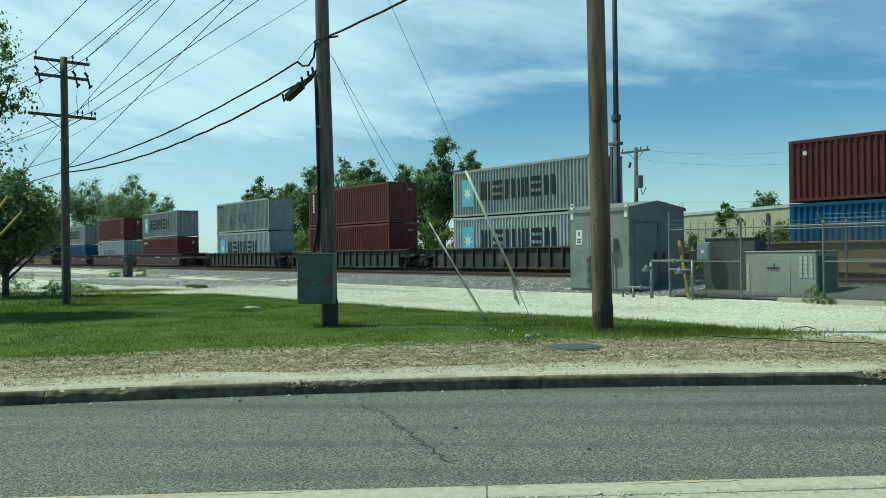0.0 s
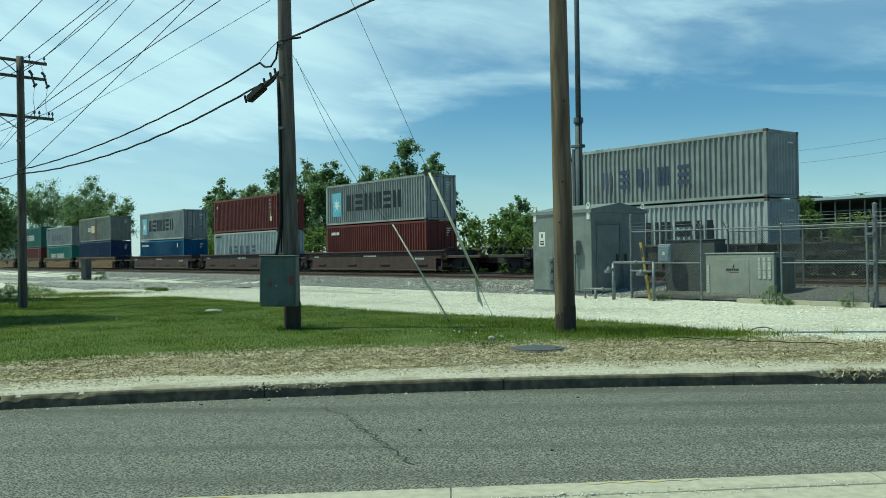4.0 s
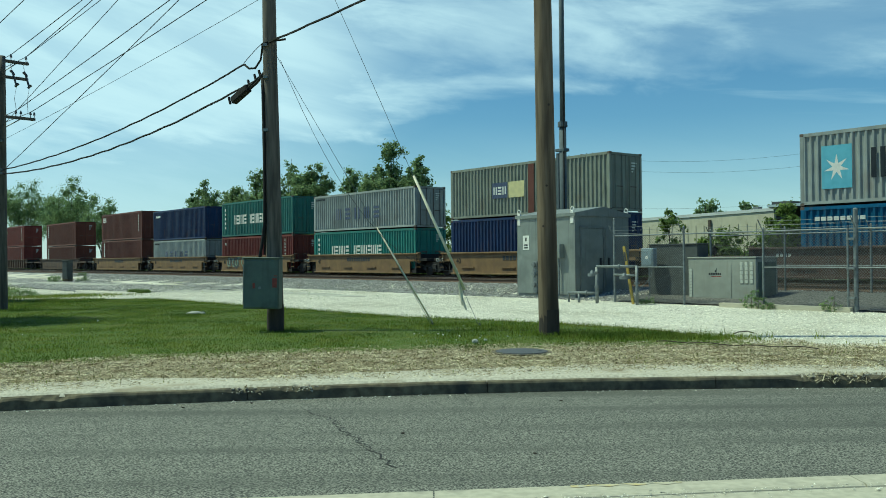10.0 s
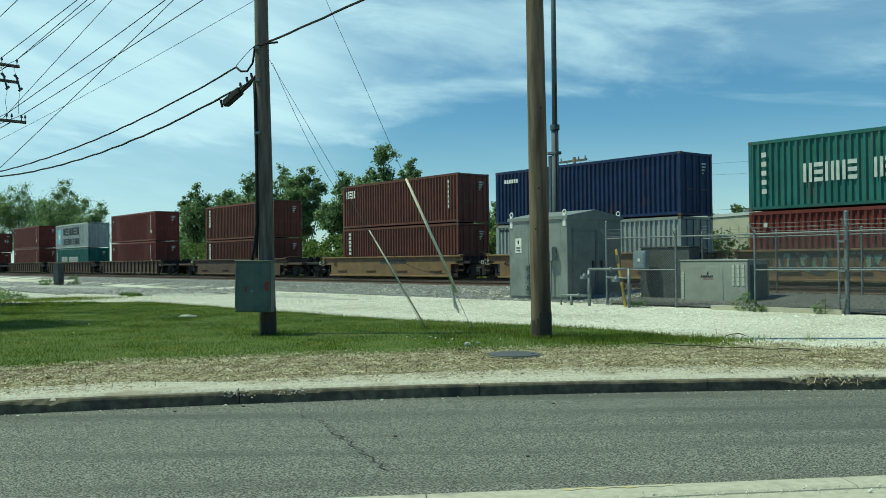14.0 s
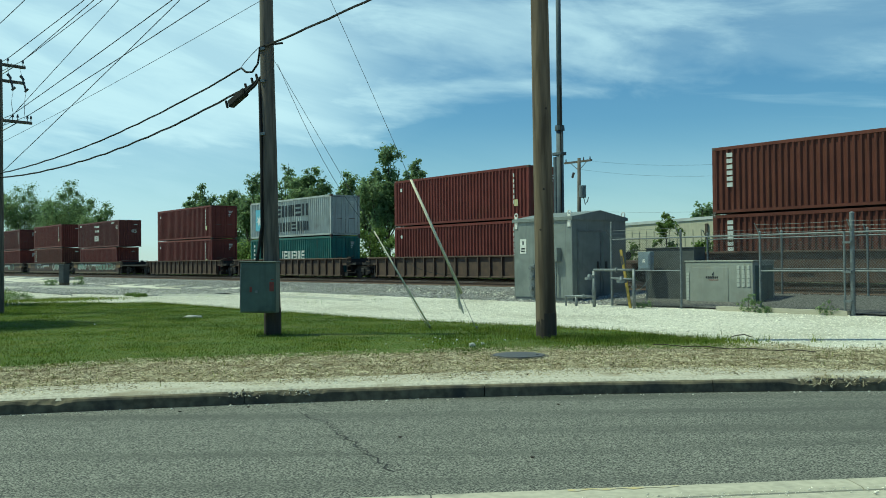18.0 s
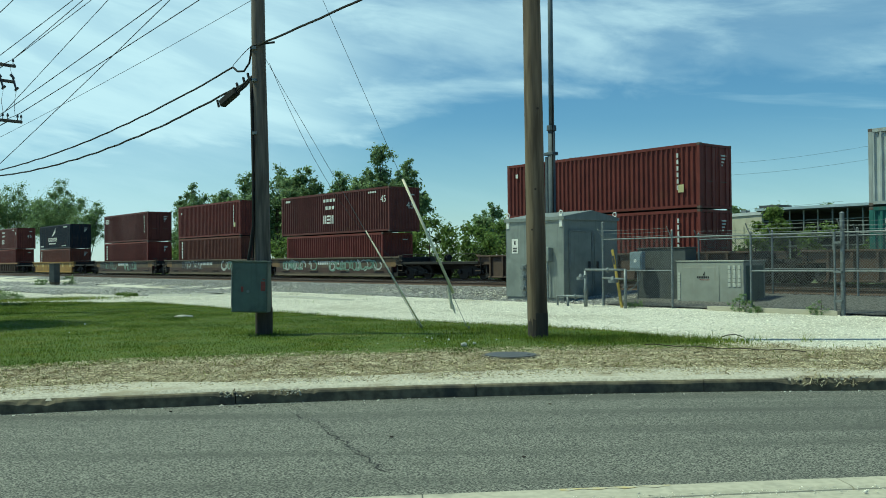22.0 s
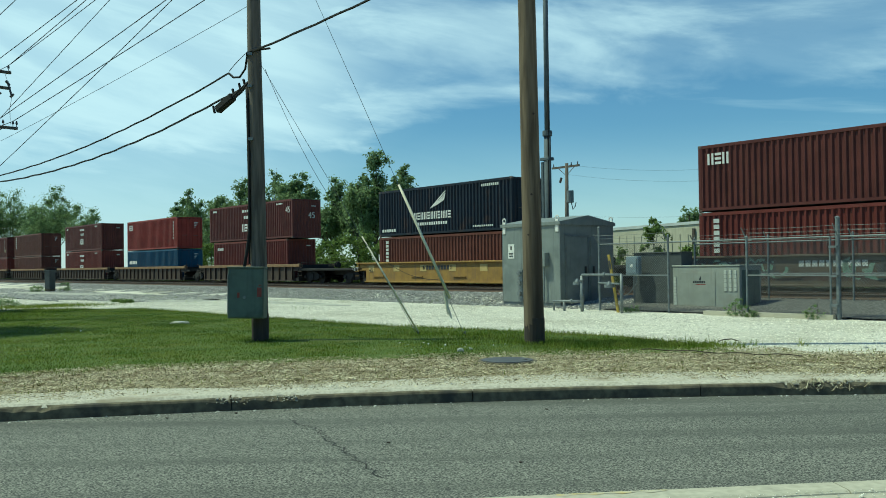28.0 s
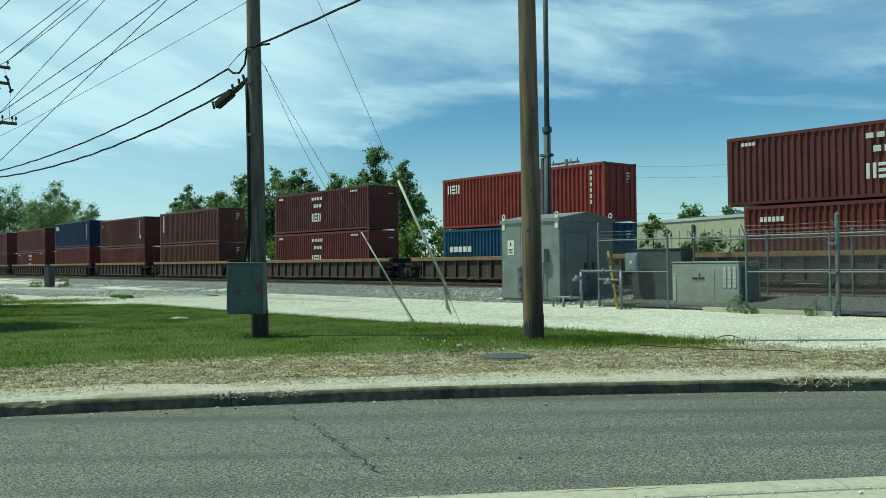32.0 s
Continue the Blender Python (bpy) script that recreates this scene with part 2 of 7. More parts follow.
LEAF_LIGHT = mat("bush_leaves", (0.190, 0.260, 0.070), (0.125, 0.182, 0.048), 0.9, 0.6, island=0.4, thin=0.45)
# scrub leaf green darkened, so the shade low growth stands in is in its colour
SCRUB_SHADED = mat("scrub_leaves", (0.075, 0.105, 0.036), (0.048, 0.070, 0.026), 0.8, 0.8, island=0.4, thin=0.2)
LINKWIRE = mat("dull_zinc_wire", (0.135, 0.142, 0.140), (0.095, 0.10, 0.098), 5, 0.6, 0.2)
BARK = mat("bark", (0.10, 0.082, 0.065), (0.055, 0.045, 0.037), 9, 0.95, bump=0.02, bump_scale=14, stretch=(1, 1, 0.3))
TANWALL = mat("tan_metal_siding", (0.54, 0.505, 0.385), (0.48, 0.45, 0.34), 1.5, 0.7, streak=(0.38, 0.34, 0.25))
ROOFWHITE = mat("white_roof_metal", (0.62, 0.63, 0.62), (0.52, 0.53, 0.52), 1.2, 0.5)
ROOFBLUE = mat("blue_grey_roof_metal", (0.40, 0.48, 0.54), (0.33, 0.40, 0.46), 1.2, 0.5)
# near-black, for the shade inside the open shed and for a dark roof vent
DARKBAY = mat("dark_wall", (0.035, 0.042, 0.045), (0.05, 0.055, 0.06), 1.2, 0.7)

for m_ in (BLADE, LEAF, LEAF_LIGHT, SCRUB_SHADED, STRAW, MULCH, SOIL):
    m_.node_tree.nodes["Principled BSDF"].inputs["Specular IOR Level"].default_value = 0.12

# ---------------------------------------------------------------- building helpers


def part(name, bm, material, parent=None, label="", smooth=False):
    """Link a bmesh as one mesh object under a thing or under a part."""
    me = bpy.data.meshes.new(name)
    bm.to_mesh(me)
    bm.free()
    if smooth:
        me.shade_smooth()
    return share(name, me, material, parent, label)


def share(name, me, material=None, parent=None, label="", at=None):
    """One more object on a mesh."""
    if material and not me.materials:
        me.materials.append(material)
    ob = new(name, me)
    if parent:
        ob.parent = parent
    if at is not None:
        ob.matrix_local = at
    if label:
        ob["label"] = label
    return ob


def thing(name, label, category, group="", kind="", at=None):
    ob = new(name)
    ob.empty_display_size = 0.3
    if at is not None:
        ob.matrix_world = at
    return tagged(ob, label, category, group, kind)


def box(bm, lo, hi, bevel=0.0, at=None):
    """An axis-aligned box from corner to corner."""
    c = [(a + b) / 2 for a, b in zip(lo, hi)]
    s = [max(abs(b - a), 1e-4) for a, b in zip(lo, hi)]
    m = (at or Matrix()) @ Matrix.Translation(c) @ Matrix.Diagonal((*s, 1))
    made = bmesh.ops.create_cube(bm, size=1, matrix=m)
    if bevel:
        es = list({e for v in made["verts"] for e in v.link_edges})
        bmesh.ops.bevel(bm, geom=es, offset=bevel, segments=1, affect="EDGES")
    return bm


def rod(bm, a, b, r0, r1=None, seg=10, caps=True):
    """A round bar from a to b."""
    a, b = Vector(a), Vector(b)
    d = b - a
    m = Matrix.Translation((a + b) / 2) @ d.to_track_quat("Z", "Y").to_matrix().to_4x4()
    bmesh.ops.create_cone(bm, cap_ends=caps, segments=seg, radius1=r0, radius2=r0 if r1 is None else r1, depth=d.length, matrix=m)
    return bm


def tube(bm, pts, r, seg=6):
    """A tube along a row of points."""
    rings = []
    pts = [Vector(p) for p in pts]
    for i, p in enumerate(pts):
        d = pts[min(i + 1, len(pts) - 1)] - pts[max(i - 1, 0)]
        q = d.to_track_quat("Z", "Y")
        rings.append([bm.verts.new(p + q @ Vector((r * math.cos(k * math.tau / seg), r * math.sin(k * math.tau / seg), 0))) for k in range(seg)])
    for a, b in zip(rings, rings[1:]):
        for k in range(seg):
            bm.faces.new((a[k], a[(k + 1) % seg], b[(k + 1) % seg], b[k]))
    bm.faces.new(rings[0][::-1])
    bm.faces.new(rings[-1])
    return bm


def sag(a, b, drop, n=14):
    a, b = Vector(a), Vector(b)
    return [a.lerp(b, i / n) - Vector((0, 0, drop * 4 * (i / n) * (1 - i / n))) for i in range(n + 1)]


def soup(name, verts, faces, material, smooth=False):
    """A mesh object from arrays of corners and faces of one size."""
    me = bpy.data.meshes.new(name)
    verts, faces = np.asarray(verts, dtype=np.float32), np.asarray(faces, dtype=np.int32)
    me.vertices.add(len(verts))
    me.vertices.foreach_set("co", verts.ravel())
    k = faces.shape[1]
    me.loops.add(faces.size)
    me.loops.foreach_set("vertex_index", faces.ravel())
    me.polygons.add(len(faces))
    me.polygons.foreach_set("loop_start", np.arange(0, faces.size, k, dtype=np.int32))
    me.polygons.foreach_set("loop_total", np.full(len(faces), k, dtype=np.int32))
    me.update(calc_edges=True)
    me.validate()
    me.materials.append(material)
    return new(name, me)


B = bmesh.new

# the railway's frame: x along the track the way the train goes, y away from the camera, z up
PSI = 0.9063
U = Vector((math.cos(PSI), -math.sin(PSI), 0))
NR = Vector((math.sin(PSI), math.cos(PSI), 0))
TRACK = Matrix(((U.x, NR.x, 0, 0), (U.y, NR.y, 0, 0), (0, 0, 1, 0), (0, 0, 0, 1)))
RAIL_Z = 0.53
TRAIN_N = 34.99
SIDING_N = 29.85


def on_track(u, n, z=0.0):
    return U * u + NR * n + Vector((0, 0, z))


# ---------------------------------------------------------------- ground


def kerb_y(x):
    """The far kerb's face: a wide bend."""
    q = min(max(x, -11.0), 15.0)
    y = 11.77 - 0.0135 * (q - 4.0) ** 2
    return y - 2 * 0.0135 * (q - 4.0) * (x - q)


def near_y(x):
    return 6.21 + 0.095 * x


def ground_z(x, y):
    n = NR.x * x + NR.y * y
    k = min(max((n - 23.6) / 4.4, 0), 1)
    k = k * k * (3 - 2 * k)
    down = min(max((n - 39) / 4, 0), 1)
    return 0.33 * k - 0.2 * down


def steps(points, x):
    """A line through a few points, read at x."""
    xs, ys = zip(*points)
    return float(np.interp(x, xs, ys))


LAWN_FAR = [(-60, 50), (-30, 43), (-18, 38.8), (-11, 36.6), (-7.5, 32.3), (-4.2, 28.3), (-1, 24.3), (1.6, 22.2), (4.0, 20.1), (4.9, 18.4), (5.35, 17.0), (5.7, 16.0)]
LAWN_NEAR = [(-60, -6), (-20, 9.5), (-12, 11.6), (-7, 13.4), (-6.3, 13.8), (-5, 14.6), (-3.2, 15.0), (-1.4, 15.5), (0.4, 15.75), (2, 15.9), (4.1, 16.0), (5.7, 16.0)]


def sheet(name, x0, x1, nx, ny, lo, hi, lift, material, label, category, rough_edge=0.25, kind="structure"):
    """A strip of ground between two lines, on the ground's own shape, with frayed edges."""
    vs, fs = [], []
    for i in range(nx + 1):
        x = x0 + (x1 - x0) * i / nx
        a = lo(x)
        b = hi(x) + rough_edge * (noise.noise(Vector((x * 0.9, 3, 0))) + 0.6 * noise.noise(Vector((x * 3.1, 7, 0))))
        for j in range(ny + 1):
            y = a + (b - a) * j / ny
            e = min(j, ny - j, 1)
            vs.append((x, y, ground_z(x, y) + (lift * e - 0.02 * (1 - e)) + 0.02 * e * noise.noise(Vector((x * 0.8, y * 0.8, 5)))))
    for i in range(nx):
        for j in range(ny):
            k = i * (ny + 1) + j
            fs.append((k, k + ny + 1, k + ny + 2, k + 1))
    ob = soup(name, vs, fs, material)
    ob.data.shade_smooth()
    return tagged(ob, label, category, "", kind)


# one wide sheet to the horizon, fine near the place and coarse far off; it lies under the road on the camera's side of the kerb
gx = np.unique(np.concatenate([np.linspace(-2500, -150, 12), np.linspace(-150, -30, 25), np.linspace(-30, 30, 81), np.linspace(30, 150, 25), np.linspace(150, 2500, 12)]))
gy = np.unique(np.concatenate([np.linspace(-1500, -60, 8), np.linspace(-60, 8, 12), np.linspace(8, 50, 71), np.linspace(50, 180, 40), np.linspace(180, 3500, 14)]))
gv = [(x, y, ground_z(x, y) if y > kerb_y(x) + 0.4 else -0.45) for x in gx for y in gy]
ny_ = len(gy)
gf = [(i * ny_ + j, (i + 1) * ny_ + j, (i + 1) * ny_ + j + 1, i * ny_ + j + 1) for i in range(len(gx) - 1) for j in range(ny_ - 1)]
ground = soup("ground", gv, gf, GRAVEL)
ground.data.shade_smooth()
tagged(ground, "bright white crushed gravel lot beside the railway", "ground", "", "structure")

field = soup("field", [(*on_track(u, n, 0.0)[:2], 0.135 + 0.004) for u in np.linspace(-2400, 600, 13) for n in (41, 60, 120, 400, 2500)],
             [(i * 5 + j, (i + 1) * 5 + j, (i + 1) * 5 + j + 1, i * 5 + j + 1) for i in range(12) for j in range(4)], FIELD)
tagged(field, "rough green field behind the railway", "field", "", "structure")
lawn = sheet("lawn", -60, 5.6, 200, 40, lambda x: steps(LAWN_NEAR, x) - 0.3, lambda x: steps(LAWN_FAR, x), 0.035, SOIL, "green mown grass verge on the street corner", "lawn")
mulch = sheet("mulch_strip", -40, 24, 260, 16, lambda x: kerb_y(x) + 0.16, lambda x: steps(LAWN_NEAR + [(7.0, 15.3), (24, 13.4)], x) + 0.1, 0.02, MULCH,
              "strip of dry straw and wood chips behind the kerb", "mulch", 0.35)


sandy = sheet("gravel_margin", -40, 24, 260, 18, lambda x: kerb_y(x) + 0.05, lambda x: kerb_y(x) + 1.15 + 0.25 * math.sin(x * 0.7), 0.036, SANDY,
              "pale sandy gravel margin along the kerb", "gravel", 0.3)


def dirt_patch(u0, u1, n0, n1, seed):
    """Trodden dirt on the gravel, thin and frayed, in the railway's frame."""
    vs, fs = [], []
    nu, nn = 60, 8
    for i in range(nu + 1):
        k = i / nu
        w = (4 * k * (1 - k)) ** 0.35
        mid, half = (n0 + n1) / 2, (n1 - n0) / 2 * w
        for j in range(nn + 1):
            q = -1 + 2 * j / nn
            u_ = u0 + (u1 - u0) * k
            n_ = mid + half * q * (1 + 0.5 * noise.noise(Vector((u_ * 0.35, q * 2, seed)))) + 0.8 * noise.noise(Vector((u_ * 0.2, seed, 3)))
            p = on_track(u_, n_)
            e = 0 if j in (0, nn) or i in (0, nu) else 1
            vs.append((p.x, p.y, ground_z(p.x, p.y) + (0.03 if e else -0.02)))
    for i in range(nu):
        for j in range(nn):
            k = i * (nn + 1) + j
            fs.append((k, k + nn + 1, k + nn + 2, k + 1))
    ob = soup("dirt_patch", vs, fs, DIRT)
    ob.data.shade_smooth()
    return tagged(ob, "trodden tan dirt on the gravel lot", "dirt", "", "structure")


dirt_patch(-125, -41, 14.6, 23.6, 1)
dirt_patch(-50, -31, 20.2, 21.9, 9)


def band(name, x0, x1, n, lo, hi, z0, z1, material, label, category):
    """A slab between two lines, with a top, two faces and ends."""
    bm = B()
    rows = []
    for i in range(n + 1):
        x = x0 + (x1 - x0) * i / n
        rows.append([bm.verts.new((x, lo(x), z0)), bm.verts.new((x, lo(x), z1)), bm.verts.new((x, hi(x), z1)), bm.verts.new((x, hi(x), z0))])
    for a, b in zip(rows, rows[1:]):
        for k in range(4):
            bm.faces.new((a[k], a[(k + 1) % 4], b[(k + 1) % 4], b[k]))
    bm.faces.new(rows[0])
    bm.faces.new(rows[-1][::-1])
    bmesh.ops.recalc_face_normals(bm, faces=bm.faces)
    return tagged(part(name, bm, material), label, category, "", "structure")


road = band("road", -60, 60, 120, lambda x: near_y(x) - 0.02, lambda x: kerb_y(x) + 0.05, -0.4, -0.15, ASPHALT, "worn grey asphalt street with a crack across it", "road")
pavement = band("pavement", -60, 60, 60, lambda x: -40, lambda x: near_y(x) - 0.295, -0.4, -0.012, CONCRETE, "pale concrete pavement", "pavement")


def kerb_run(name, x0, x1, n, lo, hi, z1, material, label, seed, chips=()):
    """A kerb in cast lengths with joints, a rounded nose and chipped places; each length is a part."""
    root = thing(name, label, "kerb", "", "structure")
    xs = np.linspace(x0, x1, n + 1)
    for a, b in zip(xs, xs[1:]):
        bm = B()
        rows = []
        for i in range(61):
            x = a + 0.006 + (b - a - 0.012) * i / 60
            w = 0.012 * noise.noise(Vector((x * 2, seed, 0)))
            c = max((0.06 * max(0, 1 - abs(x - q) / r) for q, r in chips), default=0) * (0.25 + 1.6 * abs(noise.noise(Vector((x * 11, seed, 2)))))
            c = min(c + 0.03 * max(0, noise.noise(Vector((x * 1.7, seed, 5))) - 0.25), 0.10)
            y0, y1 = lo(x) + w, hi(x)
            prof = [(y0 - 0.01, -0.3), (y0, z1 - 0.035 - c), (y0 + 0.012 + c * 0.6, z1 - 0.01 - c * 0.8), (y0 + 0.04 + c, z1 + w * 0.3), (y1, z1), (y1, -0.3)]
            rows.append([bm.verts.new((x, y, z)) for y, z in prof])
        for p, q in zip(rows, rows[1:]):
            for k in range(6):
                bm.faces.new((p[k], p[(k + 1) % 6], q[(k + 1) % 6], q[k]))
        bm.faces.new(rows[0])
        bm.faces.new(rows[-1][::-1])
        bmesh.ops.recalc_face_normals(bm, faces=bm.faces)
        part("kerb_length", bm, material, root)
    return root


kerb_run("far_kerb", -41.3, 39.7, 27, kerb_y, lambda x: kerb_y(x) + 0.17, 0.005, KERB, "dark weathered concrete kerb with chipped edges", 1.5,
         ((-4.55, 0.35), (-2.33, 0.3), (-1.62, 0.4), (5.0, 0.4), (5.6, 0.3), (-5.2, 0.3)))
kerb_run("near_kerb", -30, 30, 20, lambda x: near_y(x) - 0.28, near_y, 0.0, CONCRETE, "pale concrete kerb with traces of yellow paint", 4.5)

# ---------------------------------------------------------------- railway


def railway(name, n, u0, u1, label):
    """Two rails on ties; ties near the camera's view are single parts."""
    root = thing(name, label, "railway track", "railway tracks", "structure", TRACK @ pose(0, n, 0))
    for side in (-0.7525, 0.7525):
        bm = B()
        prof = [(-0.075, -0.17), (0.075, -0.17), (0.07, -0.155), (0.012, -0.13), (0.012, -0.045), (0.036, -0.03), (0.036, -0.004), (0.028, 0), (-0.028, 0), (-0.036, -0.004), (-0.036, -0.03), (-0.012, -0.045), (-0.012, -0.13), (-0.07, -0.155)]
        a = [bm.verts.new((u0, side + y, RAIL_Z + z)) for y, z in prof]
        b = [bm.verts.new((u1, side + y, RAIL_Z + z)) for y, z in prof]
        for k in range(len(prof)):
            bm.faces.new((a[k], a[(k + 1) % len(prof)], b[(k + 1) % len(prof)], b[k]))
        bmesh.ops.recalc_face_normals(bm, faces=bm.faces)
        r = part("rail", bm, STEEL_RAIL, root)
        bm = B()
        box(bm, (u0, side - 0.024, RAIL_Z + 0.0005), (u1, side + 0.024, RAIL_Z + 0.003))
        part("rail_head", bm, RAIL_TOP, r, "polished running surface")
    bm = B()
    box(bm, (-0.115, -1.3, RAIL_Z - 0.35), (0.115, 1.3, RAIL_Z - 0.172), 0.012)
    me = bpy.data.meshes.new("tie")
    bm.to_mesh(me)
    bm.free()
    lo, hi = -110.0, 0.0
    for i in range(int((hi - lo) / 0.53)):
        u = lo + i * 0.53
        share("tie", me, TIE, root, at=pose(u, 0.03 * noise.noise(Vector((u, n, 0))), 0, 0, 0, 0.8 * noise.noise(Vector((u, n, 9)))))
    bm = B()
    for i in range(150):
        u = lo - 0.53 * (i + 1)
        box(bm, (u - 0.115, -1.3, RAIL_Z - 0.35), (u + 0.115, 1.3, RAIL_Z - 0.172))
    tagged(part("far_ties", bm, TIE, root), kind="stuff")
    return root


def ballast_bed(n0, n1):
    vs, fs = [], []
    us = np.concatenate([np.linspace(-700, -130, 20), np.linspace(-125, 40, 140), np.linspace(60, 300, 8)])
    ns = np.linspace(n0, n1, 34)
    for u in us:
        for n in ns:
            z = 0.30 * min(max((n - n0 - 0.3) / 3.7, 0), 1) + 0.02
            z -= 0.25 * min(max((n - n1 + 2.2) / 2.2, 0), 1)
            z += 0.03 * noise.noise(Vector((u * 0.8, n * 0.9, 0)))
            p = on_track(u, n + 0.35 * noise.noise(Vector((u * 0.35, 1, 4))) if n < n0 + 1 else n)
            vs.append((p.x, p.y, z if n > n0 else 0.0))
    k = len(ns)
    for i in range(len(us) - 1):
        for j in range(k - 1):
            fs.append((i * k + j, (i + 1) * k + j, (i + 1) * k + j + 1, i * k + j + 1))
    ob = soup("ballast_bed", vs, fs, BALLAST)
    return tagged(ob, "grey crushed stone ballast shoulder under the tracks", "ballast", "", "structure")


ballast = ballast_bed(23.9, 41.0)
trackbed = soup("trackbed", [(*on_track(u, n)[:2], RAIL_Z - 0.19 + 0.02 * noise.noise(Vector((u, n, 0)))) for u in np.linspace(-700, 300, 400) for n in np.linspace(28.2, 36.8, 12)],
                [(i * 12 + j, (i + 1) * 12 + j, (i + 1) * 12 + j + 1, i * 12 + j + 1) for i in range(399) for j in range(11)], TRACKBED)
tagged(trackbed, "dark rust-stained stone between the rails", "trackbed", "", "structure")
# a sheet of darker stone laid over the ballast inside the fence
yard_bed = soup("yard_bed", [(*on_track(u, n)[:2], 0.045 + max(0.02 + 0.30 * min(max((n - 24.2) / 3.7, 0), 1), ground_z(*on_track(u, n)[:2])) + 0.012 * noise.noise(Vector((u * 2, n * 2, 3)))) for u in np.linspace(-20.6, 6, 90) for n in np.linspace(24.12, 27.95, 14)],
                [(i * 14 + j, (i + 1) * 14 + j, (i + 1) * 14 + j + 1, i * 14 + j + 1) for i in range(89) for j in range(13)], YARDSTONE)
tagged(yard_bed, "dark grey crushed stone inside the fenced yard", "yard ground", "", "structure")
railway("main_track", TRAIN_N, -700, 300, "rusty steel rails on dark timber ties under the train")
railway("siding_track", SIDING_N, -700, 300, "empty steel rails on dark timber ties in front of the train")

# ---------------------------------------------------------------- containers
LONG, WIDE = 12.192, 2.438
MESHES = {}


def kept(key, build):
    if key not in MESHES:
        bm = build()
        me = bpy.data.meshes.new(key.split("|")[0])
        bm.to_mesh(me)
        bm.free()
        MESHES[key] = me
    return MESHES[key]


def dressed(me, key, material):
    """A mesh in one paint, kept so that alike parts share it."""
    k = me.name + "|" + key + "|" + material.name
    if k not in MESHES:
        MESHES[k] = me.copy()
        MESHES[k].materials.clear()
        MESHES[k].materials.append(material)
    return MESHES[k]


def ribbed(length, height, pitch, depth, z0):
    """A corrugated steel wall along x, its outside at y = 0 facing -y."""
    bm = B()
    n = max(2, round(length / pitch))
    step = length / n
    xy = []
    for i in range(n):
        x = -length / 2 + i * step
        xy += [(x, 0), (x + step * 0.26, 0), (x + step * 0.5, depth), (x + step * 0.76, depth)]
    xy.append((length / 2, 0))
    lo = [bm.verts.new((x, y, z0)) for x, y in xy]
    hi = [bm.verts.new((x, y, z0 + height)) for x, y in xy]
    for k in range(len(xy) - 1):
        bm.faces.new((lo[k], lo[k + 1], hi[k + 1], hi[k]))
    return bm


def star(bm, r, points, at):
    vs = [bm.verts.new(at @ Vector((math.cos(k * math.pi / points + math.pi / 2) * (r if k % 2 == 0 else r * 0.34), 0, math.sin(k * math.pi / points + math.pi / 2) * (r if k % 2 == 0 else r * 0.34)))) for k in range(points * 2)]
    c = bm.verts.new(at @ Vector((0, 0, 0)))
    for k in range(points * 2):
        bm.faces.new((vs[k], vs[(k + 1) % (points * 2)], c))


PAINTS = {}


def paint(name, col):
    if name not in PAINTS:
        dark = tuple(c * 0.74 for c in col)
        PAINTS[name] = mat(name + "_container_paint", col, dark, 1.1, 0.5, 0.0, stain=tuple(0.55 * a + 0.45 * b for a, b in zip(dark, RUST)), stain_scale=0.8,
                           stain_at=(0.58, 0.85), streak=tuple(0.55 * a + 0.3 * b for a, b in zip(col, RUST)), vary=0.14, bump=0.003, bump_scale=8)
        PAINTS[name].node_tree.nodes["Principled BSDF"].inputs["Specular IOR Level"].default_value = 0.22
    return PAINTS[name]


COLS = {
    "grey": (0.315, 0.345, 0.335), "palegrey": (0.42, 0.455, 0.445), "red": (0.150, 0.037, 0.030), "maroon": (0.115, 0.036, 0.031), "brown": (0.132, 0.050, 0.037),
    "rust": (0.134, 0.047, 0.032), "blue": (0.019, 0.105, 0.220), "navy": (0.018, 0.036, 0.105), "green": (0.050, 0.150, 0.130), "scarlet": (0.25, 0.042, 0.033),
    "darkblue": (0.013, 0.020, 0.034), "steelblue": (0.024, 0.080, 0.150), "teal": (0.06, 0.21, 0.18), "olivegrey": (0.235, 0.255, 0.215),
}
STARBLUE = mat("pale_blue_panel", (0.16, 0.42, 0.55), (0.13, 0.36, 0.48), 3, 0.5)
CASTING = mat("rusty_casting", (0.070, 0.056, 0.048), (0.11, 0.085, 0.068), 7, 0.8)
LETTER = mat("dark_letter_paint", (0.012, 0.018, 0.026), (0.022, 0.028, 0.036), 4, 0.7)
LETTER.node_tree.nodes["Principled BSDF"].inputs["Specular IOR Level"].default_value = 0.2
NAVYLETTER = mat("navy_letter_paint", (0.035, 0.05, 0.11), (0.05, 0.065, 0.12), 4, 0.55)
PALE = mat("pale_letter_paint", (0.62, 0.64, 0.60), (0.50, 0.52, 0.49), 4, 0.6)
AMBER = mat("yellow_sticker", (0.56, 0.52, 0.26), (0.48, 0.45, 0.24), 4, 0.6)


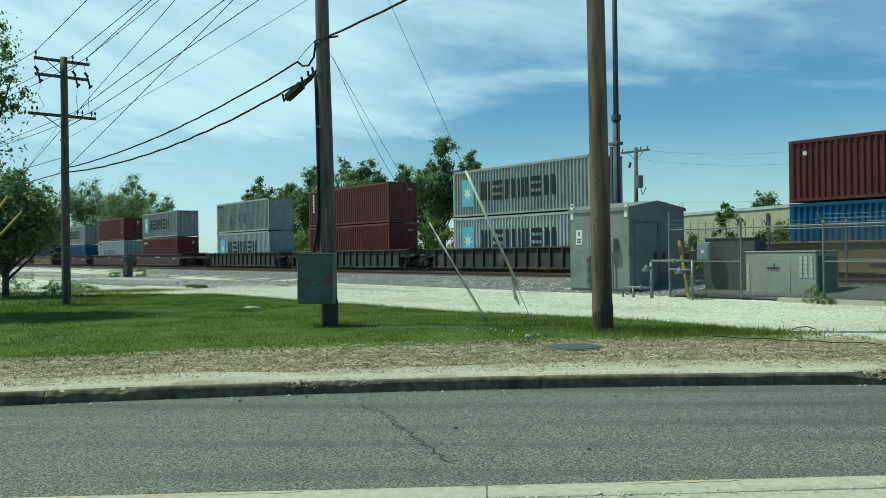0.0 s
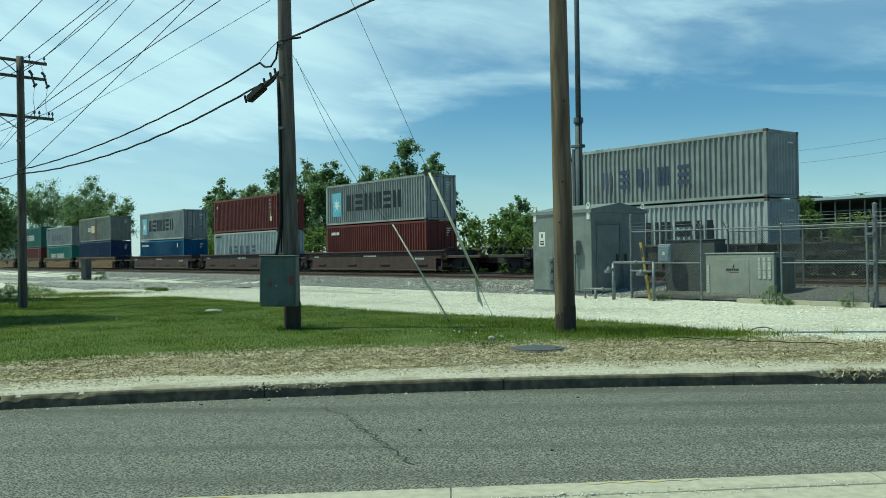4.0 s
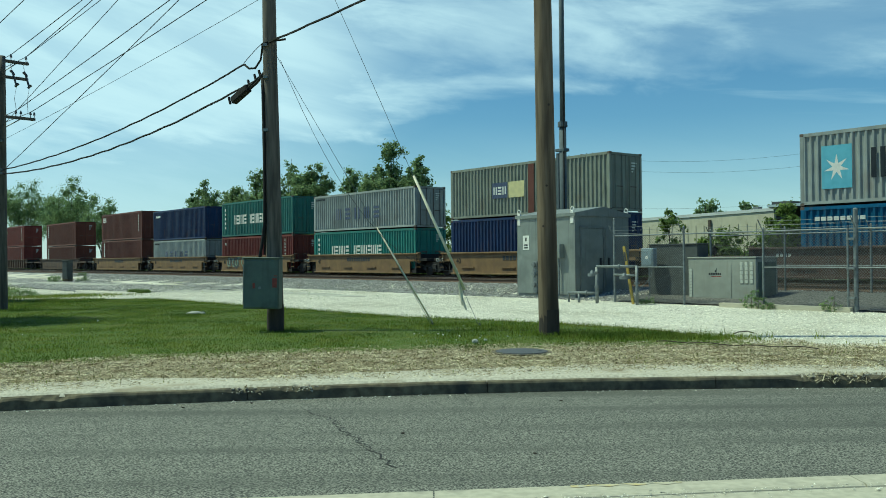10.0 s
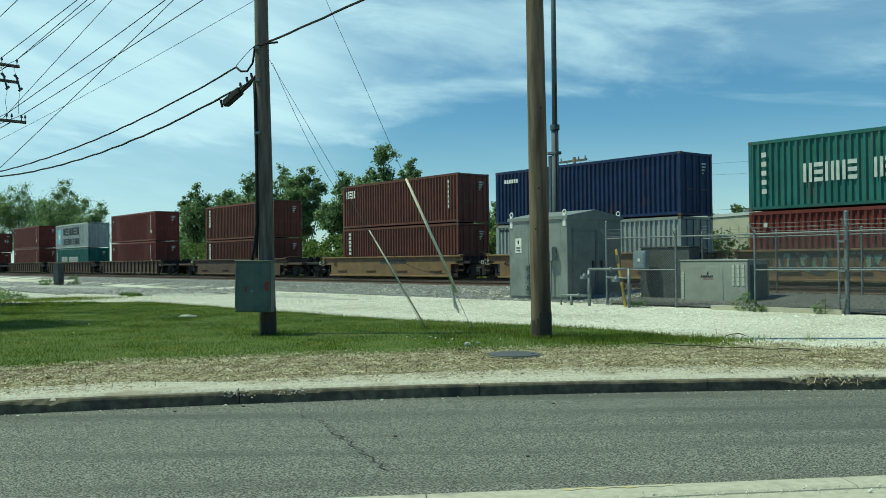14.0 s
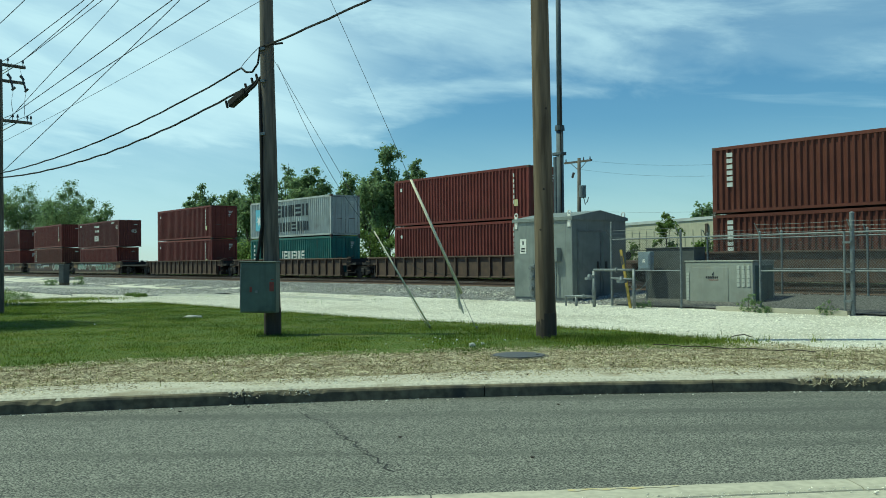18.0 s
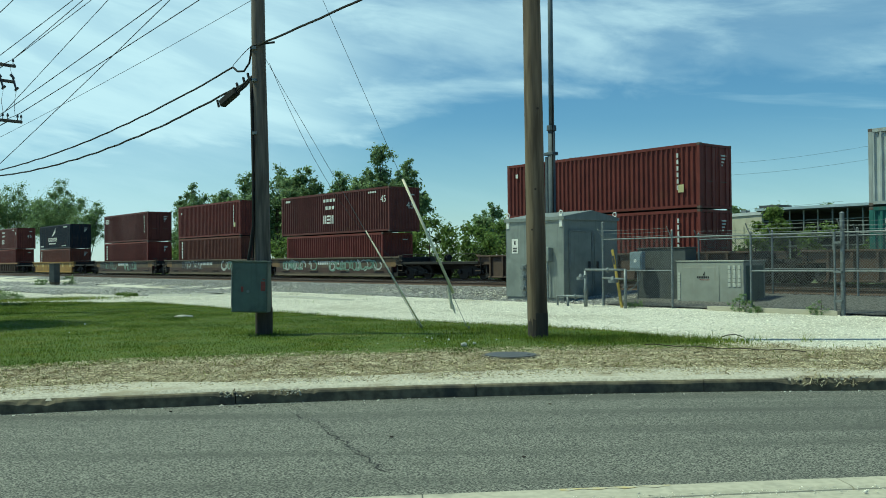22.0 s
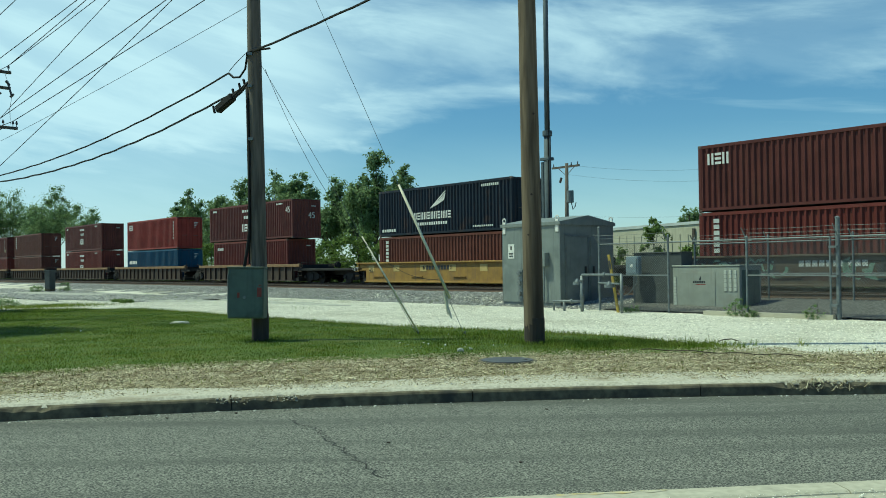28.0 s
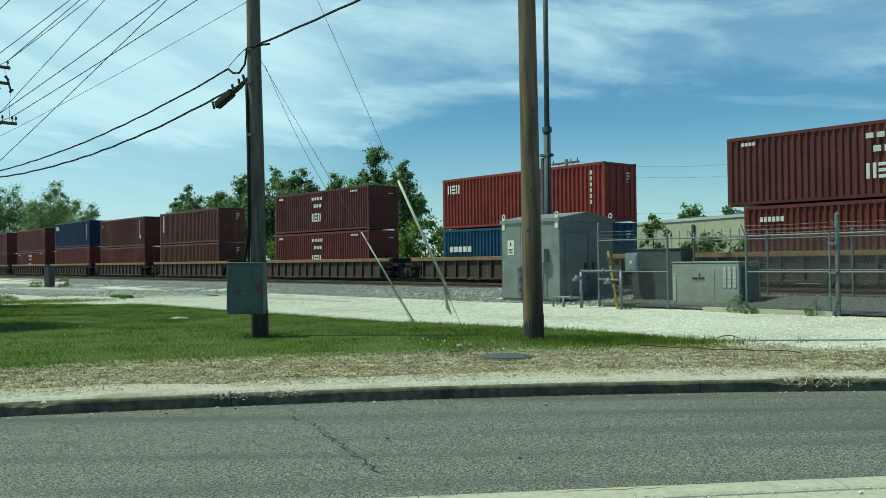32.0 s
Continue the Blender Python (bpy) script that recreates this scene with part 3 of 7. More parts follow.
def letter_boxes(x0, x1, z0, z1, count, gap):
    """Plain bars for painted letters: upright pairs and triples and lying triples where large, single bars where small."""
    w = (x1 - x0) / count
    out = []
    for i in range(count):
        a, b = x0 + i * w, x0 + (i + 1 - max(gap, 0.18)) * w
        h, q = z1 - z0, b - a
        if h < 0.42:
            out.append([(a, z0, b, z1)])
        elif i % 3 == 1:
            out.append([(a, z0 + h * k, b, z0 + h * (k + 0.22)) for k in (0.0, 0.39, 0.78)])
        elif i % 3 == 0 and q > 0.6:
            out.append([(a + q * k, z0, a + q * (k + 0.22), z1) for k in (0.0, 0.39, 0.78)])
        else:
            out.append([(a, z0, a + q * 0.34, z1), (b - q * 0.34, z0, b, z1)])
    return out


def letters(bm, x0, x1, z0, z1, count, y, gap=0.22):
    for shape in letter_boxes(x0, x1, z0, z1, count, gap):
        for a, c, b, d in shape:
            box(bm, (a, y - 0.004, c), (b, y, d))


def marks_on(kind_, root, h, L):
    """Lettering and emblems on the side that faces the street, as plain shapes."""
    y = -WIDE / 2 - 0.004

    def strip(name, material, draw, label):
        bm = B()
        draw(bm)
        ob = part(name, bm, material, root, label)
        if name in ("small_print", "lettering"):
            tagged(ob, kind="stuff")

    def big(material, x0, x1, z0, z1, count, gap, label):
        row = new("lettering")
        row.parent = root
        row["label"] = label
        for shape in letter_boxes(x0, x1, z0, z1, count, gap):
            bm = B()
            for a, c, b, d in shape:
                box(bm, (a, y - 0.004, c), (b, y, d))
            part("letter_shape", bm, material, row)

    x = lambda f: -L / 2 + f * L
    if kind_ in ("star", "star2"):
        strip("emblem_panel", STARBLUE, lambda b: box(b, (x(0.075), y - 0.002, h * 0.22), (x(0.175), y, h * 0.80)), "pale blue square")
        strip("emblem", WHITE, lambda b: star(b, 0.52, 7, Matrix.Translation((x(0.125), y - 0.004, h * 0.5))), "white seven-pointed star")
        if kind_ == "star":
            big(LETTER, x(0.235), x(0.80), h * 0.33, h * 0.72, 6, 0.22, "row of dark block letters")
        else:
            big(LETTER, x(0.26), x(0.76), h * 0.54, h * 0.84, 6, 0.22, "row of dark block letters")
            big(LETTER, x(0.26), x(0.76), h * 0.16, h * 0.40, 7, 0.22, "row of dark block letters")
    elif kind_ == "wide":
        big(NAVYLETTER, x(0.25), x(0.72), h * 0.30, h * 0.60, 5, 0.45, "row of spaced navy letters")
        strip("small_print", LETTER, lambda b: letters(b, x(0.03), x(0.13), h * 0.86, h * 0.91, 7, y), "small dark marks")
    elif kind_ == "words":
        big(PALE, x(0.20), x(0.385), h * 0.36, h * 0.62, 5, 0.2, "row of white block letters")
        big(PALE, x(0.43), x(0.705), h * 0.36, h * 0.62, 8, 0.2, "row of white block letters")
        strip("small_print", PALE, lambda b: [box(b, (x(0.05), y - 0.004, h * (0.24 + 0.13 * i)), (x(0.068), y, h * (0.31 + 0.13 * i))) for i in range(5)], "column of white marks")
    elif kind_ == "patch":
        strip("emblem_panel", NAVYLETTER, lambda b: box(b, (x(0.30), y - 0.002, h * 0.36), (x(0.40), y, h * 0.66)), "navy rectangle")
        strip("emblem_panel", AMBER, lambda b: box(b, (x(0.41), y - 0.002, h * 0.36), (x(0.51), y, h * 0.66)), "pale yellow rectangle")
        strip("lettering", PALE, lambda b: letters(b, x(0.31), x(0.40), h * 0.43, h * 0.58, 3, y - 0.003), "white marks")
        strip("repair_plate", paint("brown", COLS["brown"]), lambda b: box(b, (x(0.535), y - 0.001, h * 0.05), (x(0.572), y, h * 0.95)), "rusty brown upright patch")
    elif kind_ == "crest":
        strip("lettering", PALE, lambda b: letters(b, x(0.43), x(0.55), h * 0.78, h * 0.85, 4, y, 0.3), "small pale marks")
        strip("lettering", PALE, lambda b: letters(b, x(0.45), x(0.54), h * 0.60, h * 0.68, 3, y, 0.3), "small pale marks")
        strip("emblem", WHITE, lambda b: letters(b, x(0.43), x(0.53), h * 0.26, h * 0.46, 3, y, 0.08), "white block emblem")
        strip("small_print", PALE, lambda b: letters(b, x(0.05), x(0.10), h * 0.86, h * 0.91, 4, y), "small pale marks")
        strip("small_print", PALE, lambda b: letters(b, x(0.83), x(0.90), h * 0.88, h * 0.92, 5, y), "small pale marks")
    elif kind_ == "wing":
        big(WHITE, x(0.30), x(0.59), h * 0.32, h * 0.47, 11, 0.25, "row of white letters")
        strip("lettering", WHITE, lambda b: letters(b, x(0.33), x(0.56), h * 0.20, h * 0.26, 13, y, 0.35), "row of small white letters")

        def wing(b):
            for i in range(5):
                a = Matrix.Translation((x(0.43) + i * 0.16, y - 0.002, h * 0.54 + i * 0.05)) @ Matrix.Rotation(-radians(34 - i * 3), 4, "Y")
                box(b, (0, -0.003, -0.03), (1.7 - 0.25 * i, 0, 0.03), at=a)
        strip("emblem", WHITE, wing, "white feather emblem")
        strip("small_print", PALE, lambda b: letters(b, x(0.80), x(0.92), h * 0.87, h * 0.92, 9, y, 0.3), "small pale marks")
        strip("small_print", PALE, lambda b: letters(b, x(0.74), x(0.88), h * 0.10, h * 0.135, 11, y, 0.35), "small pale marks")
        strip("small_print", PALE, lambda b: letters(b, x(0.03), x(0.15), h * 0.10, h * 0.16, 6, y), "small pale marks")
    elif kind_ == "col":
        strip("small_print", PALE, lambda b: [box(b, (x(0.06), y - 0.004, h * (0.40 + 0.088 * i)), (x(0.083), y, h * (0.462 + 0.088 * i))) for i in range(6)], "column of white letters")
    elif kind_ == "tag":
        strip("small_print", PALE, lambda b: box(b, (x(0.055), y - 0.004, h * 0.75), (x(0.069), y, h * 0.82)), "small white square mark")
        strip("small_print", PALE, lambda b: [box(b, (x(0.90), y - 0.004, h * (0.30 + 0.1 * i)), (x(0.908), y, h * (0.37 + 0.1 * i))) for i in range(6)], "column of small white marks")
        strip("sticker", AMBER, lambda b: box(b, (x(0.905), y - 0.004, h * 0.26), (x(0.93), y, h * 0.38)), "yellow sticker")
    elif kind_ == "badge":
        strip("lettering", WHITE, lambda b: letters(b, x(0.04), x(0.13), h * 0.70, h * 0.87, 3, y, 0.1), "white block mark")
        strip("small_print", PALE, lambda b: [box(b, (x(0.925), y - 0.004, h * (0.30 + 0.1 * i)), (x(0.935), y, h * (0.37 + 0.1 * i))) for i in range(6)], "column of small white marks")
    elif kind_ == "script":
        big(PALE, x(0.10), x(0.62), h * 0.02, h * 0.30, 8, 0.25, "row of white letters")
        strip("small_print", PALE, lambda b: box(b, (x(0.86), y - 0.004, h * 0.70), (x(0.875), y, h * 0.86)), "white label")
        strip("small_print", PALE, lambda b: letters(b, x(0.05), x(0.22), h * 0.78, h * 0.84, 8, y), "small pale marks")
    elif kind_ == "small":
        strip("lettering", WHITE, lambda b: letters(b, x(0.06), x(0.15), h * 0.77, h * 0.84, 6, y, 0.25), "white lettering")
    elif kind_ == "low":
        strip("lettering", WHITE, lambda b: letters(b, x(0.05), x(0.21), h * 0.50, h * 0.62, 5, y, 0.2), "white lettering")


def kept_text(words, size):
    """Raised painted figures in the built-in font."""
    key = "figures|" + words
    if key not in MESHES:
        cu = bpy.data.curves.new("figures", "FONT")
        cu.body, cu.size, cu.extrude = words, size, 0.003
        ob = bpy.data.objects.new("figures", cu)
        MESHES[key] = bpy.data.meshes.new_from_object(ob)
        bpy.data.objects.remove(ob)
    return MESHES[key]


def door_leaf(h):
    """One door in one pressed sheet: a frame round five panels set back, with folded edges."""
    bm = B()
    ys = (-0.51, -0.42, 0.42, 0.51)
    zs = [0.17]
    for i in range(5):
        z = 0.17 + (h - 0.33) * i / 5
        zs += [z + 0.05, z + (h - 0.33) / 5 - 0.05]
    zs.append(h - 0.16)
    grid = [[bm.verts.new((0.022, y, z)) for y in ys] for z in zs]
    panels = []
    for j in range(len(zs) - 1):
        for i in range(3):
            f = bm.faces.new((grid[j][i], grid[j][i + 1], grid[j + 1][i + 1], grid[j + 1][i]))
            if i == 1 and j % 2 == 1:
                panels.append(f)
    bmesh.ops.inset_individual(bm, faces=panels, thickness=0.015, depth=-0.022)
    rim = [e for e in bm.edges if e.is_boundary]
    made = bmesh.ops.extrude_edge_only(bm, edges=rim)
    bmesh.ops.translate(bm, vec=(-0.042, 0, 0), verts=[v for v in made["geom"] if isinstance(v, bmesh.types.BMVert)])
    return bm


def seal_ring(h):
    """The black rubber seal round a door, one closed ring."""
    bm = B()
    rings = []
    for x, q in ((-0.03, 0.0), (-0.004, 0.0), (-0.004, 0.024)):
        rings.append([bm.verts.new((x, y, z)) for y, z in ((-0.535 + q, 0.13 + q * 1.6), (0.535 - q, 0.13 + q * 1.6), (0.535 - q, h - 0.12 - q * 1.6), (-0.535 + q, h - 0.12 - q * 1.6))])
    for p, q in zip(rings, rings[1:]):
        for k in range(4):
            bm.faces.new((p[k], p[(k + 1) % 4], q[(k + 1) % 4], q[k]))
    return bm


def container(colour, h, L, mark, doors, label):
    """A steel shipping container: corrugated walls, roof, rails, posts, castings, and doors with bars at one end."""
    pm = paint(colour, COLS[colour])
    root = thing("shipping_container", label, "shipping container", "containers on the train")
    hw, hl = WIDE / 2, L / 2
    tag_ = "%.2f|%.2f" % (L, h)
    wall = kept("side_wall|" + tag_, lambda: ribbed(L - 0.3, h - 0.30, 0.278, 0.072, 0.17))
    share("side_wall", dressed(wall, tag_, pm), parent=root, at=pose(0, -hw + 0.012, 0))
    share("side_wall", dressed(wall, tag_, pm), parent=root, at=pose(0, hw - 0.012, 0, 0, 0, 180))
    end = kept("end_wall|" + tag_, lambda: ribbed(WIDE - 0.3, h - 0.30, 0.25, 0.045, 0.17))
    roof = kept("roof|" + tag_, lambda: box(B(), (-hl + 0.06, -hw + 0.03, h - 0.06), (hl - 0.06, hw - 0.03, h - 0.012)))
    share("roof", dressed(roof, tag_, pm), parent=root)
    floor_ = kept("underframe|" + tag_, lambda: box(B(), (-hl + 0.1, -hw + 0.10, 0.05), (hl - 0.1, hw - 0.10, 0.15)))
    share("underframe", dressed(floor_, tag_, BLACKPAINT), parent=root)
    rail_lo = kept("bottom_rail|" + tag_, lambda: box(B(), (-hl + 0.17, -0.03, 0.062), (hl - 0.17, 0.03, 0.18)))
    rail_hi = kept("top_rail|" + tag_, lambda: box(B(), (-hl + 0.17, -0.03, h - 0.14), (hl - 0.17, 0.03, h - 0.006)))
    post = kept("corner_post|%.2f" % h, lambda: box(B(), (-0.08, -0.075, 0.118), (0.08, 0.075, h - 0.118), 0.01))
    cast = kept("corner_casting|", lambda: box(B(), (-0.089, -0.081, -0.059), (0.089, 0.081, 0.059), 0.012))
    for s in (-1, 1):
        share("bottom_rail", dressed(rail_lo, tag_, pm), parent=root, at=pose(0, s * (hw - 0.032), 0))
        share("top_rail", dressed(rail_hi, tag_, pm), parent=root, at=pose(0, s * (hw - 0.032), 0))
        for e in (-1, 1):
            x = e * (L / 2 - 0.085)
            share("corner_post", dressed(post, tag_, pm), parent=root, at=pose(x, s * (hw - 0.078), 0))
            for z in (0.059, h - 0.059):
                share("corner_casting", dressed(cast, tag_, CASTING), parent=root, at=pose(x, s * (hw - 0.081), z))
    sill_ = kept("end_beam|", lambda: box(B(), (-0.05, -hw + 0.16, -0.06), (0.05, hw - 0.16, 0.06)))
    for e in (-1, 1):
        for z in (0.09, h - 0.08):
            share("end_beam", dressed(sill_, tag_, pm), parent=root, at=pose(e * (hl - 0.06), 0, z))
    de = 1 if doors else -1
    share("end_wall", dressed(end, tag_, pm), parent=root, at=pose(-de * (hl - 0.025), 0, 0, 0, 0, -90 * de))
    leaf = kept("door|%.2f" % h, lambda: door_leaf(h))
    bar = kept("locking_bar|%.2f" % h, lambda: rod(B(), (0, 0, 0.12), (0, 0, h - 0.12), 0.022, seg=8))
    han = kept("door_handle|", lambda: box(B(), (-0.012, -0.22, -0.02), (0.012, 0.22, 0.02)))
    for s in (-1, 1):
        d = share("door", dressed(leaf, tag_, pm), parent=root, at=pose(de * (hl - 0.05), s * 0.525, 0, 0, 0, 0 if de > 0 else 180))
        for k in (-0.28, 0.22):
            b = share("locking_bar", dressed(bar, tag_, CASTING if mark in ("star", "wide") else pm), parent=d, at=pose(0.055, k, 0))
        share("door_seal", kept("door_seal|%.2f" % h, lambda: seal_ring(h)), BLACK, d)
        share("door_handle", dressed(han, tag_, CASTING), parent=d, at=pose(0.075, 0.0, h * 0.42))
    bm = B()
    e = hl + (0.002 if doors else -0.02)
    for i in range(4 if doors else 1):
        box(bm, (e - 0.03, 0.42 + 0.02 * (i % 2), h * (0.82 - 0.05 * i)), (e + 0.004, 0.80 - 0.09 * i, h * (0.842 - 0.05 * i)))
    tagged(part("stencil_patch", bm, PALE, root, "small pale stencilled marks"), kind="stuff")
    marks_on(mark, root, h, L)
    if L > 13:
        digits = kept_text("45", 0.62)
        share("size_mark", dressed(digits, tag_, WHITE), parent=root, label="white size number", at=pose(hl - 0.95, -hw - 0.008, h * 0.66, 90))
        share("size_mark", dressed(digits, tag_, PALE), parent=root, label="white size number", at=pose(hl + 0.04, 0.1, h * 0.52, 90, 0, 90))
    return root


# ---------------------------------------------------------------- well cars
CARPAINT = {
    "dark": mat("dark_car_paint", (0.030, 0.032, 0.033), (0.050, 0.048, 0.045), 2.5, 0.75, stain=(0.10, 0.085, 0.07), stain_scale=1.2, streak=(0.11, 0.095, 0.08)),
    "brown": mat("brown_car_paint", (0.072, 0.040, 0.032), (0.050, 0.031, 0.026), 2.5, 0.75, stain=(0.04, 0.03, 0.026), stain_scale=1.0, streak=(0.10, 0.07, 0.055)),
    "tan": mat("tan_car_paint", (0.205, 0.127, 0.052), (0.145, 0.092, 0.042), 2.2, 0.7, stain=(0.17, 0.10, 0.05), stain_scale=0.9, streak=(0.15, 0.09, 0.05)),
    "yellow": mat("yellow_car_paint", (0.35, 0.21, 0.042), (0.26, 0.155, 0.037), 2.2, 0.7, stain=(0.20, 0.125, 0.05), stain_scale=0.9, streak=(0.19, 0.12, 0.06)),
    "olive": mat("dirty_tan_car_paint", (0.125, 0.098, 0.066), (0.085, 0.066, 0.048), 2.2, 0.8, stain=(0.075, 0.055, 0.04), stain_scale=0.8, streak=(0.08, 0.06, 0.045)),
    "ribdark": mat("dark_tan_car_paint", (0.070, 0.047, 0.033), (0.046, 0.032, 0.025), 2.2, 0.8, stain=(0.045, 0.034, 0.026), stain_scale=0.8, streak=(0.12, 0.08, 0.05)),
    "plank": mat("faded_tan_car_paint", (0.270, 0.165, 0.078), (0.19, 0.12, 0.06), 2.2, 0.8, stain=(0.12, 0.085, 0.05), stain_scale=0.9, streak=(0.15, 0.10, 0.06)),
    "rustred": mat("rusty_car_paint", (0.100, 0.064, 0.042), (0.062, 0.042, 0.031), 2.2, 0.8, stain=(0.07, 0.05, 0.04), stain_scale=0.9, streak=(0.09, 0.06, 0.045)),
}
GRIME = mat("grimy_steel", (0.012, 0.011, 0.0105), (0.022, 0.019, 0.017), 4, 0.8)
WHEELSTEEL = mat("wheel_steel", (0.026, 0.02, 0.017), (0.016, 0.013, 0.012), 5, 0.7, 0.3)
SPRAY = [mat("pale_spray_paint", (0.52, 0.54, 0.50), (0.34, 0.36, 0.34), 5, 0.6), mat("green_spray_paint", (0.15, 0.27, 0.20), (0.25, 0.33, 0.27), 5, 0.6),
         mat("blue_spray_paint", (0.16, 0.22, 0.30), (0.28, 0.32, 0.36), 5, 0.6), mat("dark_spray_paint", (0.05, 0.05, 0.055), (0.08, 0.08, 0.08), 5, 0.6)]


def spray(root, x0, x1, z0, z1, y, seed):
    """Loose sprayed loops and strokes on a car side."""
    r = random.Random(seed)
    for layer in range(2):
        bm = B()
        x = x0
        while x < x1:
            w = r.uniform(0.25, 1.1)
            if r.random() < 0.12:
                x += r.uniform(0.5, 1.6)
            zc, zr = (z0 + z1) / 2 + r.uniform(-0.08, 0.08), (z1 - z0) * r.uniform(0.3, 0.48)
            a0, a1 = r.uniform(0, 6), r.uniform(3.2, 5.6)
            pts = [Vector((x + w / 2 + math.cos(a0 + a1 * i / 9) * w * 0.45, y - 0.003 - 0.003 * layer, zc + math.sin(a0 + a1 * i / 9) * zr)) for i in range(10)]
            th = r.uniform(0.03, 0.10)
            for p, q in zip(pts, pts[1:]):
                t = (q - p).normalized()
                nrm_ = Vector((-t.z, 0, t.x)) * th
                bm.faces.new([bm.verts.new(v) for v in (p + nrm_, q + nrm_, q - nrm_, p - nrm_)])
            if r.random() < 0.6:
                p = Vector((x + r.uniform(0, w), y - 0.003 - 0.003 * layer, zc - zr))
                q = p + Vector((r.uniform(-0.3, 0.3), 0, zr * 1.9))
                bm.faces.new([bm.verts.new(v) for v in (p + Vector((-th, 0, 0)), p + Vector((th, 0, 0)), q + Vector((th, 0, 0)), q + Vector((-th, 0, 0)))])
            x += w * r.uniform(0.6, 1.0)
        part("sprayed_tag", bm, SPRAY[(seed + layer * (1 + seed % 2)) % 4 if layer else 0 if seed % 3 else 1], root, "loose sprayed strokes")


def truck_parts(root, x):
    """A two-axle truck under a car: side frames, bolster, springs and four wheels."""
    t = new("truck")
    t.parent = root
    t.matrix_local = pose(x, 0, 0)
    frame_me = kept("side_frame|", side_frame)
    for s in (-1, 1):
        share("side_frame", frame_me, GRIME, t, at=pose(0, s * 1.0, 0))
        for e in (-0.86, 0.86):
            share("wheel", kept("wheel|", wheel_bm), WHEELSTEEL, t, at=pose(e, s * 0.755, 0.42))
    share("bolster", kept("bolster|", lambda: box(B(), (-0.2, -1.15, 0.38), (0.2, 1.15, 0.66), 0.03)), GRIME, t)
    for e in (-0.86, 0.86):
        share("axle", kept("axle|", lambda: rod(B(), (0, -1.05, 0.42), (0, 1.05, 0.42), 0.075)), GRIME, t, at=pose(e, 0, 0))


def side_frame():
    bm = B()
    top = [(-1.15, 0.50), (-0.75, 0.62), (-0.35, 0.80), (0.35, 0.80), (0.75, 0.62), (1.15, 0.50), (1.15, 0.34), (0.8, 0.36), (0.35, 0.20), (-0.35, 0.20), (-0.8, 0.36), (-1.15, 0.34)]
    a = [bm.verts.new((x, -0.07, z)) for x, z in top]
    b = [bm.verts.new((x, 0.07, z)) for x, z in top]
    bm.faces.new(a)
    bm.faces.new(b[::-1])
    for k in range(len(top)):
        bm.faces.new((a[k], b[k], b[(k + 1) % len(top)], a[(k + 1) % len(top)]))
    for e in (-0.86, 0.86):
        rod(bm, (e, -0.16, 0.42), (e, 0.16, 0.42), 0.13, seg=12)
    for e in (-0.15, 0.0, 0.15):
        rod(bm, (e, -0.11, 0.22), (e, -0.11, 0.45), 0.06, seg=8)
    bmesh.ops.recalc_face_normals(bm, faces=bm.faces)
    return bm


def wheel_bm():
    bm = B()
    rod(bm, (0, -0.065, 0), (0, 0.065, 0), 0.42, seg=24)
    rod(bm, (0, -0.085, 0), (0, -0.06, 0), 0.445, seg=24)
    rod(bm, (0, -0.1, 0), (0, 0.1, 0), 0.13, seg=14)
    return bm


